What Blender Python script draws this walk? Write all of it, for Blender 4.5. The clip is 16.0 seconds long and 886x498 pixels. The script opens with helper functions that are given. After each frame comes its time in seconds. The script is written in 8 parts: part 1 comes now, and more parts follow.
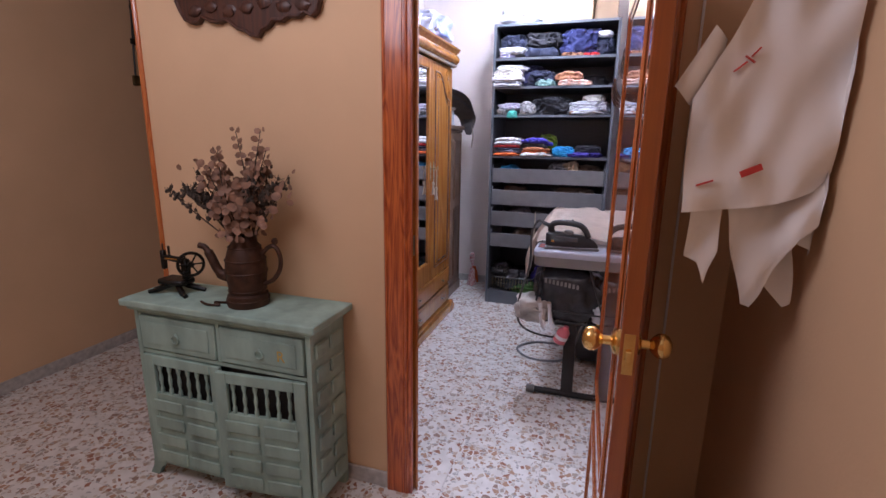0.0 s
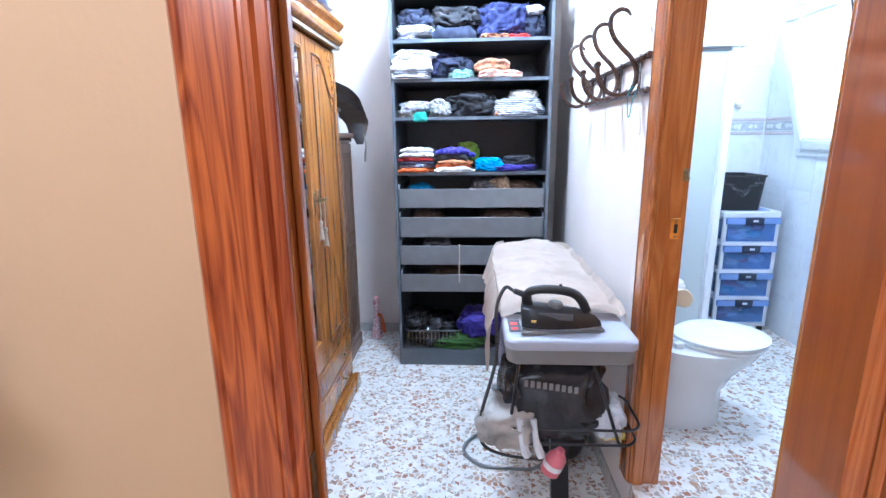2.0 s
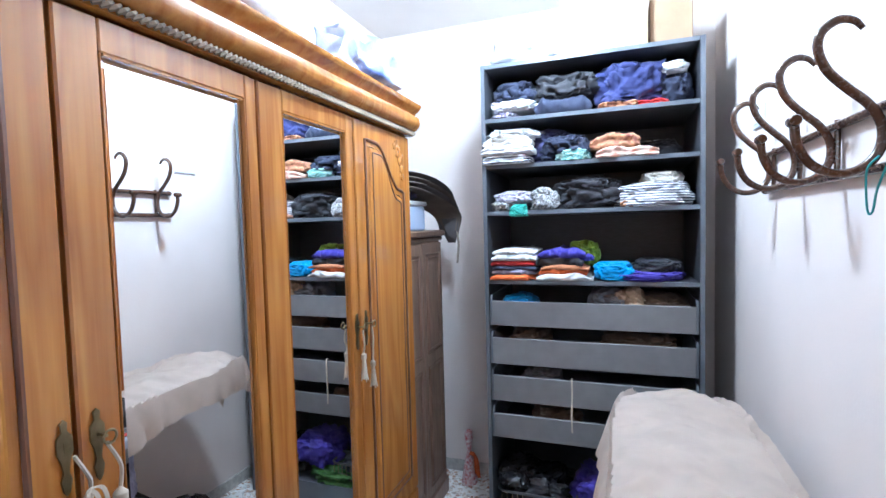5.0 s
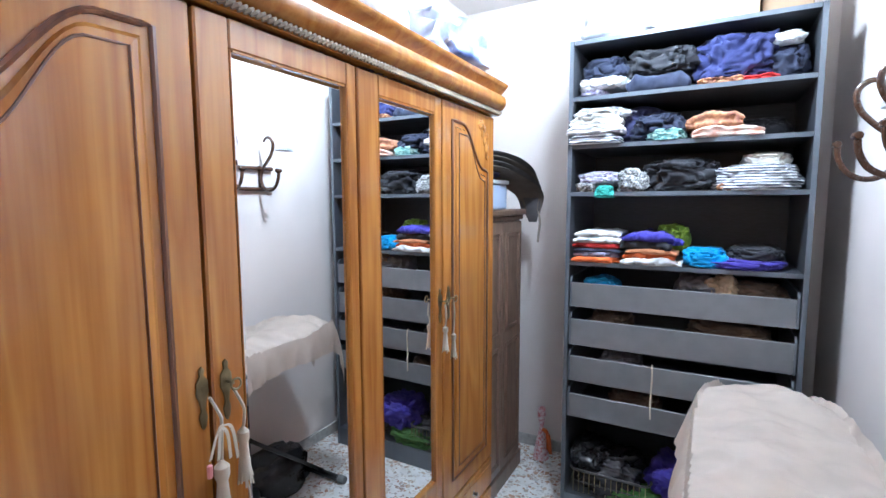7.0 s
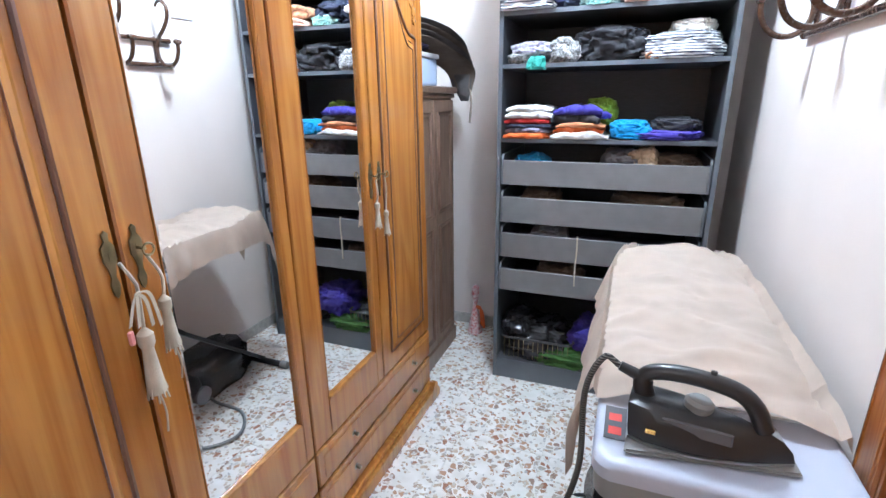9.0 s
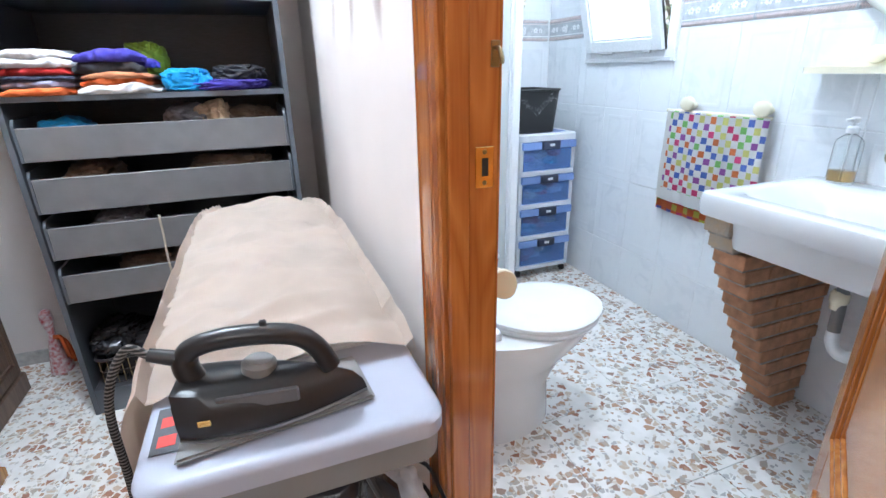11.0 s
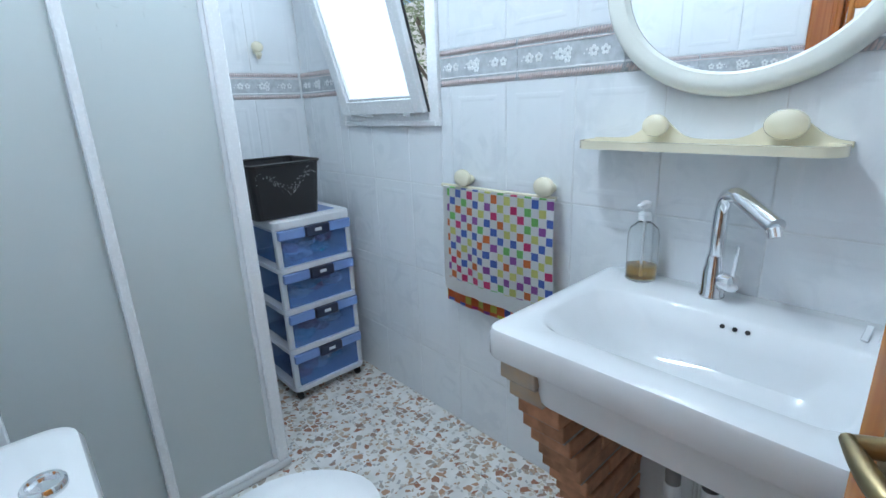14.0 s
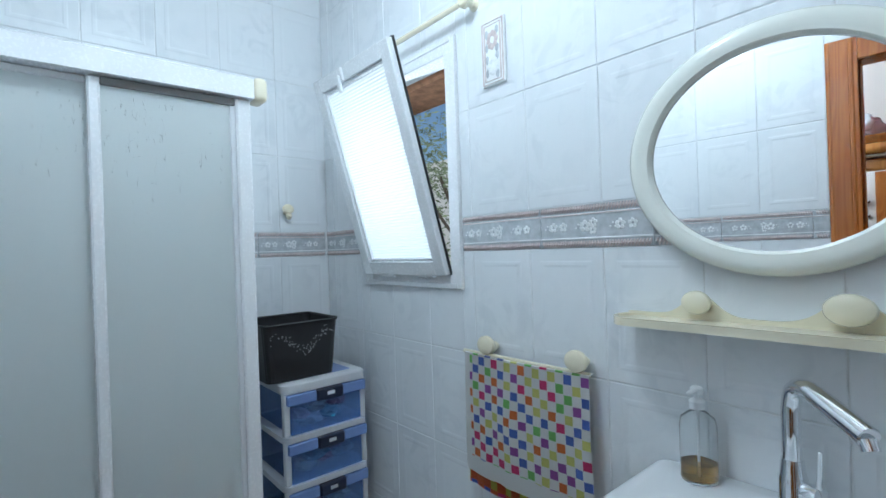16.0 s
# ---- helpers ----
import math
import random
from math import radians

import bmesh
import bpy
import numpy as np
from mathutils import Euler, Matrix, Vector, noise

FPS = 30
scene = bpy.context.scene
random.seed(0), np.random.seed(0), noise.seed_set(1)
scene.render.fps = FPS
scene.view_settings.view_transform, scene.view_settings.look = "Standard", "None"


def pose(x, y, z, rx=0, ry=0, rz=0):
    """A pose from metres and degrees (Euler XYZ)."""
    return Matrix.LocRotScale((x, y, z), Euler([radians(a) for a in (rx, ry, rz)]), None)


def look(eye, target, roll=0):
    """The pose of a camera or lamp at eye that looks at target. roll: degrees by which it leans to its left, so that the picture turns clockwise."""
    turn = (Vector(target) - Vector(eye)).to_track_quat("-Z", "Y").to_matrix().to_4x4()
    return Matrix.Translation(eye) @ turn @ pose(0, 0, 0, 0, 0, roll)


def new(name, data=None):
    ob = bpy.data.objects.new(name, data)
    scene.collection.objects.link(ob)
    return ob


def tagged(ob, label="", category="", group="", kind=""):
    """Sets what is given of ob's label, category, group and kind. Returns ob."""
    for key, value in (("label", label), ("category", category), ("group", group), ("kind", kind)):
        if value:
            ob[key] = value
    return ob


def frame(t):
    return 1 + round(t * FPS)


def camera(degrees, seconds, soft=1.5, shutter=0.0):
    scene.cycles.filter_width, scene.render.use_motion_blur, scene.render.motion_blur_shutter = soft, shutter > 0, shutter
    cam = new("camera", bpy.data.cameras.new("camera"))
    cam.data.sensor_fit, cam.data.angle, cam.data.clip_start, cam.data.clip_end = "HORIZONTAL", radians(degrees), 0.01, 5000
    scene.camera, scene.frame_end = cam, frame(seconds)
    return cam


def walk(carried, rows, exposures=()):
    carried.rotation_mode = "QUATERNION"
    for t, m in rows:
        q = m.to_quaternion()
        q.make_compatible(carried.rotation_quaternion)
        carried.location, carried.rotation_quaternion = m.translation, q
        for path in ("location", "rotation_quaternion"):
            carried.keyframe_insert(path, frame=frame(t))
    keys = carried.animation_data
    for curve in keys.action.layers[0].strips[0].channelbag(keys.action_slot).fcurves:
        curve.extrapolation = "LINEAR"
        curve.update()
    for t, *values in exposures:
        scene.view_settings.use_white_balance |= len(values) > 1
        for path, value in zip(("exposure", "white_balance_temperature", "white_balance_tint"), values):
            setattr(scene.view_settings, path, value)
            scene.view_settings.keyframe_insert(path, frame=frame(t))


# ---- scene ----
cam = camera(85.3, 16.0)
PATH = [
    (0, (0.203, 2.561, 1.517), (-0.392, 4.416, 1.064), 0.8),
    (0.5, (-0.035, 2.756, 1.539), (-0.556, 4.636, 1.095), 0.7),
    (1, (-0.147, 3.011, 1.575), (-0.444, 4.936, 1.121), -0.1),
    (1.5, (-0.197, 3.349, 1.599), (-0.354, 5.289, 1.139), -0.7),
    (2, (-0.234, 3.666, 1.587), (-0.35, 5.61, 1.134), -0.7),
    (2.5, (-0.216, 3.946, 1.592), (-0.335, 5.895, 1.158), -0.8),
    (3, (-0.149, 4.161, 1.597), (-0.311, 6.108, 1.17), -1.4),
    (3.5, (-0.091, 4.321, 1.604), (-0.426, 6.256, 1.225), -2.0),
    (4, (-0.102, 4.415, 1.62), (-0.509, 6.348, 1.306), -1.5),
    (4.5, (-0.101, 4.444, 1.641), (-0.639, 6.363, 1.471), -1.4),
    (4.7, (-0.101, 4.444, 1.647), (-0.698, 6.349, 1.53), -1.4),
    (6.8, (-0.104, 4.382, 1.685), (-1.066, 6.131, 1.549), -0.2),
    (7, (-0.103, 4.385, 1.673), (-1.067, 6.125, 1.473), -0.2),
    (7.5, (-0.1, 4.385, 1.64), (-1.052, 6.109, 1.292), -0.3),
    (8, (-0.102, 4.38, 1.63), (-1.013, 6.082, 1.106), -0.2),
    (8.2, (-0.105, 4.384, 1.619), (-1.004, 6.086, 1.077), -0.3),
    (10.3, (-0.028, 4.482, 1.468), (0.11, 6.354, 0.779), -0.7),
    (10.5, (0.009, 4.508, 1.454), (0.308, 6.361, 0.763), -0.7),
    (11, (0.111, 4.603, 1.429), (0.771, 6.355, 0.728), -1.2),
    (11.5, (0.199, 4.68, 1.436), (1.079, 6.334, 0.735), -1.8),
    (12, (0.298, 4.796, 1.454), (1.332, 6.361, 0.76), -2.5),
    (12.5, (0.401, 4.9, 1.455), (1.565, 6.374, 0.766), -2.6),
    (13, (0.521, 4.969, 1.467), (1.743, 6.397, 0.783), -2.8),
    (13.5, (0.628, 5.0, 1.494), (1.869, 6.413, 0.814), -2.8),
    (14, (0.677, 5.045, 1.512), (1.965, 6.465, 0.942), -2.4),
    (14.5, (0.702, 5.079, 1.535), (2.021, 6.519, 1.104), -2.2),
    (15, (0.724, 5.088, 1.546), (2.062, 6.553, 1.299), -2.0),
    (15.5, (0.737, 5.103, 1.568), (2.08, 6.583, 1.508), -2.0),
    (16, (0.742, 5.12, 1.585), (2.038, 6.643, 1.587), -2.0),
]
EXPOSURES = [(0.0, -0.06, 5700, 28), (0.5, 0.66, 5550, 18), (1.0, 0.8, 5350, 11), (1.5, 0.95, 5150, 9), (2.0, 0.97, 4950, 9), (2.5, 0.86, 4950, 8), (3.5, 0.64, 4950, 8), (4.5, 0.5, 5150, 8), (7.0, 0.42, 5350, 8), (7.5, 0.5, 5450, 8), (8.2, 0.65, 5500, 8), (10.5, 0.88, 5650, 8), (12.0, 0.42, 5700, 7), (13.0, 0.28, 5600, 5), (14.0, -0.06, 5600, 4), (15.0, -0.24, 5650, 3), (16.0, -0.58, 5650, 2)]
walk(cam, [(t, look(eye, target, roll)) for t, eye, target, roll in PATH], EXPOSURES)

# ---- light ----
world = bpy.data.worlds.new("sky")
scene.world = world
world.use_nodes = True
wn = world.node_tree.nodes
sky = wn.new("ShaderNodeTexSky")
sky.sky_type, sky.sun_disc, sky.sun_elevation, sky.sun_rotation = "NISHITA", False, radians(48), radians(-130)
wn["Background"].inputs[1].default_value = 0.12
world.node_tree.links.new(sky.outputs[0], wn["Background"].inputs[0])


def lamp(name, kind, place, power, color, size=0.1, target=None):
    data = bpy.data.lights.new(name, kind)
    data.energy, data.color = power, color
    if kind == "AREA":
        data.size = size
    elif kind == "SUN":
        data.angle = radians(0.5)
    else:
        data.shadow_soft_size = size
    ob = new(name, data)
    ob.matrix_world = look(place, target) if target else pose(*place)
    return ob


lamp("sun", "SUN", (-3, 3, 8), 3.0, (1.0, 0.95, 0.88), target=(3, 6.5, 0))
lamp("ceiling_light_room", "POINT", (-0.40, 6.22, 2.77), 88, (0.86, 0.95, 1.0), 0.10)
lamp("ceiling_light_bath", "POINT", (1.12, 5.92, 2.85), 46, (0.88, 0.95, 1.0), 0.06)
# hall: added fill with no known source, placed so the open door shades its corner
lamp("ceiling_light_hall", "POINT", (-0.98, 2.92, 2.45), 41, (1.0, 0.965, 0.91), 0.42)
window_light = lamp("window_daylight", "AREA", (2.05, 6.70, 1.95), 4.8, (0.90, 0.94, 1.0), 0.7, target=(1.0, 6.5, 1.6))

# ---- helpers ----
V = Vector


def to_mesh(name, bm, mats, smooth=False, sharp=40):
    bmesh.ops.recalc_face_normals(bm, faces=bm.faces[:])
    me = bpy.data.meshes.new(name)
    bm.to_mesh(me)
    bm.free()
    for m in (mats if isinstance(mats, (list, tuple)) else [mats]):
        me.materials.append(m)
    if smooth:
        for p in me.polygons:
            p.use_smooth = True
        me.set_sharp_from_angle(angle=radians(sharp))
    return me


def thing(name, base, label, category, group="", kind=""):
    ob = new(name)
    ob.empty_display_size = 0.05
    ob.location = base
    bpy.context.view_layer.update()
    return tagged(ob, label, category, group, kind)


def part(name, bm, material, parent, label="", smooth=False):
    ob = new(name, to_mesh(name, bm, material, smooth))
    ob.parent = parent
    root = V((0, 0, 0))
    up = parent
    while up:
        root += up.location if up.type == "EMPTY" else V((0, 0, 0))
        up = up.parent
    ob.matrix_parent_inverse = Matrix.Translation(-root) if parent.type == "EMPTY" else Matrix()
    return tagged(ob, label)


def solo(name, bm, material, label, category, group="", kind="", smooth=False, sharp=40):
    return tagged(new(name, to_mesh(name, bm, material, smooth, sharp)), label, category, group, kind)


def box(bm, x0, x1, y0, y1, z0, z1, b=0.0, seg=1, m=None):
    vs = [bm.verts.new((x, y, z)) for z in (z0, z1) for y in (y0, y1) for x in (x0, x1)]
    fs = [bm.faces.new([vs[i] for i in q]) for q in ((0, 2, 3, 1), (4, 5, 7, 6), (0, 1, 5, 4), (1, 3, 7, 5), (3, 2, 6, 7), (2, 0, 4, 6))]
    if b > 0:
        es = list({e for f in fs for e in f.edges})
        r = bmesh.ops.bevel(bm, geom=es, offset=b, segments=seg, affect="EDGES", profile=0.5, clamp_overlap=True)
        vs = list({v for f in r["faces"] for v in f.verts} | {v for v in vs if v.is_valid})
    if m is not None:
        for v in vs:
            v.co = m @ v.co
    return vs


def boxed(*a, **k):
    bm = bmesh.new()
    box(bm, *a, **k)
    return bm


def smooth_line(pts, n=6, closed=False):
    pts = [V(p) for p in pts]
    out, c = [], len(pts)
    for i in range(c if closed else c - 1):
        p1, p2 = pts[i], pts[(i + 1) % c]
        p0 = pts[(i - 1) % c] if closed or i > 0 else p1 * 2 - p2
        p3 = pts[(i + 2) % c] if closed or i + 2 < c else p2 * 2 - p1
        for k in range(n):
            t = k / n
            out.append(0.5 * (2 * p1 + (p2 - p0) * t + (2 * p0 - 5 * p1 + 4 * p2 - p3) * t * t + (3 * p1 - p0 - 3 * p2 + p3) * t ** 3))
    if not closed:
        out.append(pts[-1])
    return out


def tube(bm, pts, r, seg=8, closed=False, caps=True):
    pts = [V(p) for p in pts]
    rs = r if isinstance(r, (list, tuple)) else [r] * len(pts)
    n, rings, side = len(pts), [], None
    for i, p in enumerate(pts):
        a = pts[(i - 1) % n] if closed or i else p
        b = pts[(i + 1) % n] if closed or i < n - 1 else p
        d = (b - a).normalized()
        if side is None:
            side = d.orthogonal().normalized()
        side = (side - d * side.dot(d)).normalized()
        up = d.cross(side)
        rings.append([bm.verts.new(p + (side * math.cos(2 * math.pi * k / seg) + up * math.sin(2 * math.pi * k / seg)) * rs[i]) for k in range(seg)])
    for i in range(n if closed else n - 1):
        a, b = rings[i], rings[(i + 1) % n]
        for k in range(seg):
            bm.faces.new((a[k], a[(k + 1) % seg], b[(k + 1) % seg], b[k]))
    if caps and not closed:
        bm.faces.new(rings[0][::-1])
        bm.faces.new(rings[-1])
    return bm


def tubed(pts, r, seg=8, closed=False):
    return tube(bmesh.new(), pts, r, seg, closed)


def lathe(bm, profile, centre, axis=(0, 0, 1), seg=20, squash=(1, 1)):
    """Turns (radius, height) pairs about an axis through centre."""
    q = V((0, 0, 1)).rotation_difference(V(axis))
    rings = []
    for r, h in profile:
        rings.append([bm.verts.new(V(centre) + q @ V((r * squash[0] * math.cos(2 * math.pi * k / seg), r * squash[1] * math.sin(2 * math.pi * k / seg), h))) for k in range(seg)])
    for a, b in zip(rings, rings[1:]):
        for k in range(seg):
            bm.faces.new((a[k], a[(k + 1) % seg], b[(k + 1) % seg], b[k]))
    bm.faces.new(rings[0][::-1])
    bm.faces.new(rings[-1])
    return bm


def lathed(*a, **k):
    return lathe(bmesh.new(), *a, **k)


def loft(bm, loops, cap0=True, cap1=True):
    rings = [[bm.verts.new(p) for p in loop] for loop in loops]
    n = len(rings[0])
    for a, b in zip(rings, rings[1:]):
        for k in range(n):
            bm.faces.new((a[k], a[(k + 1) % n], b[(k + 1) % n], b[k]))
    if cap0:
        bm.faces.new(rings[0][::-1])
    if cap1:
        bm.faces.new(rings[-1])
    return bm


def rrect(x0, x1, y0, y1, r, z, n=5):
    out = []
    r = min(r, (x1 - x0) / 2 - 1e-4, (y1 - y0) / 2 - 1e-4)
    for cx, cy, a in ((x1 - r, y1 - r, 0), (x0 + r, y1 - r, 90), (x0 + r, y0 + r, 180), (x1 - r, y0 + r, 270)):
        for k in range(n + 1):
            t = radians(a + 90 * k / n)
            out.append(V((cx + r * math.cos(t), cy + r * math.sin(t), z)))
    return out


def prism(bm, outline, along, depth):
    """A flat outline of points, made thick by depth along a direction."""
    a = [bm.verts.new(p) for p in outline]
    b = [bm.verts.new(V(p) + V(along) * depth) for p in outline]
    bm.faces.new(a[::-1])
    bm.faces.new(b)
    n = len(a)
    for k in range(n):
        bm.faces.new((a[k], a[(k + 1) % n], b[(k + 1) % n], b[k]))
    return bm


def blob(bm, centre, size, seed=0, rough=0.25, freq=2.0, sub=3, flat=True, power=1.0):
    """A soft crumpled lump, flattened where it rests."""
    r = bmesh.ops.create_icosphere(bm, subdivisions=sub, radius=1.0)
    for v in r["verts"]:
        n = v.co.normalized()
        k = 1 + rough * noise.noise(n * freq + V((seed * 7.3, seed * 1.7, 3.1))) + rough * 0.5 * noise.noise(n * freq * 2.7 + V((seed, 2.2, seed * 3.3)))
        c = V([math.copysign(abs(a) ** power, a) for a in n]) * k
        p = V((c.x * size[0], c.y * size[1], c.z * size[2]))
        if flat:
            p.z = max(p.z, -size[2] * 0.75)
        v.co = V(centre) + p
    return bm


# ---- materials ----
def rgb(c):
    return (*c, 1) if len(c) == 3 else c


def material(name, color, rough=0.5, metal=0.0, vary=0.15, scale=8.0, bump=0.1, fine=120.0, coat=0.0, color2=None, stretch=(1, 1, 1), sheen=0.0, transmission=0.0, dist=0.004):
    m = bpy.data.materials.new(name)
    m.use_nodes = True
    nt = m.node_tree
    n, l = nt.nodes, nt.links
    b = n["Principled BSDF"]
    b.inputs["Roughness"].default_value, b.inputs["Metallic"].default_value = rough, metal
    b.inputs["Coat Weight"].default_value, b.inputs["Sheen Weight"].default_value = coat, sheen
    b.inputs["Coat Roughness"].default_value = 0.08
    b.inputs["Transmission Weight"].default_value = transmission
    tc = n.new("ShaderNodeTexCoord")
    mp = n.new("ShaderNodeMapping")
    mp.inputs["Scale"].default_value = stretch
    l.new(tc.outputs["Object"], mp.inputs[0])
    big = n.new("ShaderNodeTexNoise")
    big.inputs["Scale"].default_value, big.inputs["Detail"].default_value = scale, 5
    l.new(mp.outputs[0], big.inputs["Vector"])
    small = n.new("ShaderNodeTexNoise")
    small.inputs["Scale"].default_value, small.inputs["Detail"].default_value = fine, 3
    l.new(mp.outputs[0], small.inputs["Vector"])
    info = n.new("ShaderNodeObjectInfo")
    mix = n.new("ShaderNodeMix")
    mix.data_type = "RGBA"
    lo = color2 or tuple(max(0, c * (1 - vary)) for c in color)
    hi = color if color2 else tuple(min(1, c * (1 + vary * 0.6)) for c in color)
    mix.inputs[6].default_value, mix.inputs[7].default_value = rgb(lo), rgb(hi)
    rmp = n.new("ShaderNodeMapRange")
    rmp.inputs[1].default_value, rmp.inputs[2].default_value = 0.3, 0.7
    l.new(big.outputs[0], rmp.inputs[0])
    l.new(rmp.outputs[0], mix.inputs[0])
    hsv = n.new("ShaderNodeHueSaturation")
    mr = n.new("ShaderNodeMapRange")
    mr.inputs[3].default_value, mr.inputs[4].default_value = 1 - vary * 0.25, 1 + vary * 0.25
    l.new(info.outputs["Random"], mr.inputs[0])
    l.new(mr.outputs[0], hsv.inputs["Value"])
    l.new(mix.outputs[2], hsv.inputs["Color"])
    l.new(hsv.outputs[0], b.inputs["Base Color"])
    rr = n.new("ShaderNodeMapRange")
    rr.inputs[3].default_value, rr.inputs[4].default_value = max(0.02, rough - 0.08), min(1, rough + 0.1)
    l.new(small.outputs[0], rr.inputs[0])
    l.new(rr.outputs[0], b.inputs["Roughness"])
    if bump:
        bp = n.new("ShaderNodeBump")
        bp.inputs["Strength"].default_value, bp.inputs["Distance"].default_value = bump, dist
        l.new(small.outputs[0], bp.inputs["Height"])
        l.new(bp.outputs[0], b.inputs["Normal"])
    return m


def wood(name, light, dark, rough=0.3, coat=0.4, scale=1.0, axis=2, rings=11.0, polish=0.12, relief=0.12):
    """Varnished wood: long growth figure with pores along one axis."""
    m = bpy.data.materials.new(name)
    m.use_nodes = True
    n, l = m.node_tree.nodes, m.node_tree.links
    b = n["Principled BSDF"]
    b.inputs["Coat Weight"].default_value, b.inputs["Coat Roughness"].default_value = coat, polish
    tc = n.new("ShaderNodeTexCoord")
    info = n.new("ShaderNodeObjectInfo")
    off = n.new("ShaderNodeVectorMath")
    off.operation = "MULTIPLY_ADD"
    l.new(info.outputs["Random"], off.inputs[0])
    off.inputs[1].default_value = (3.1, 1.7, 2.3)
    l.new(tc.outputs["Object"], off.inputs[2])
    mp = n.new("ShaderNodeMapping")
    s = [9 * scale] * 3
    s[axis] = 0.75 * scale
    mp.inputs["Scale"].default_value = s
    l.new(off.outputs[0], mp.inputs[0])
    fig = n.new("ShaderNodeTexNoise")
    fig.inputs["Scale"].default_value, fig.inputs["Detail"].default_value, fig.inputs["Distortion"].default_value = 1.0, 2.5, 0.7
    l.new(mp.outputs[0], fig.inputs["Vector"])
    mul = n.new("ShaderNodeMath")
    mul.operation = "MULTIPLY"
    mul.inputs[1].default_value = rings
    l.new(fig.outputs[0], mul.inputs[0])
    wave = n.new("ShaderNodeMath")
    wave.operation = "PINGPONG"
    wave.inputs[1].default_value = 0.5
    l.new(mul.outputs[0], wave.inputs[0])
    mp2 = n.new("ShaderNodeMapping")
    s2 = [170 * scale] * 3
    s2[axis] = 5 * scale
    mp2.inputs["Scale"].default_value = s2
    l.new(off.outputs[0], mp2.inputs[0])
    pore = n.new("ShaderNodeTexNoise")
    pore.inputs["Scale"].default_value, pore.inputs["Detail"].default_value = 1.0, 2
    l.new(mp2.outputs[0], pore.inputs["Vector"])
    add = n.new("ShaderNodeMath")
    add.operation = "MULTIPLY_ADD"
    add.inputs[1].default_value = 0.55
    l.new(pore.outputs[0], add.inputs[0])
    l.new(wave.outputs[0], add.inputs[2])
    ramp = n.new("ShaderNodeValToRGB")
    ramp.color_ramp.elements[0].position, ramp.color_ramp.elements[1].position = 0.18, 0.78
    ramp.color_ramp.elements[0].color, ramp.color_ramp.elements[1].color = rgb(dark), rgb(light)
    l.new(add.outputs[0], ramp.inputs[0])
    l.new(ramp.outputs[0], b.inputs["Base Color"])
    b.inputs["Roughness"].default_value = rough
    bp = n.new("ShaderNodeBump")
    bp.inputs["Strength"].default_value, bp.inputs["Distance"].default_value = relief, 0.002
    l.new(pore.outputs[0], bp.inputs["Height"])
    l.new(bp.outputs[0], b.inputs["Normal"])
    return m


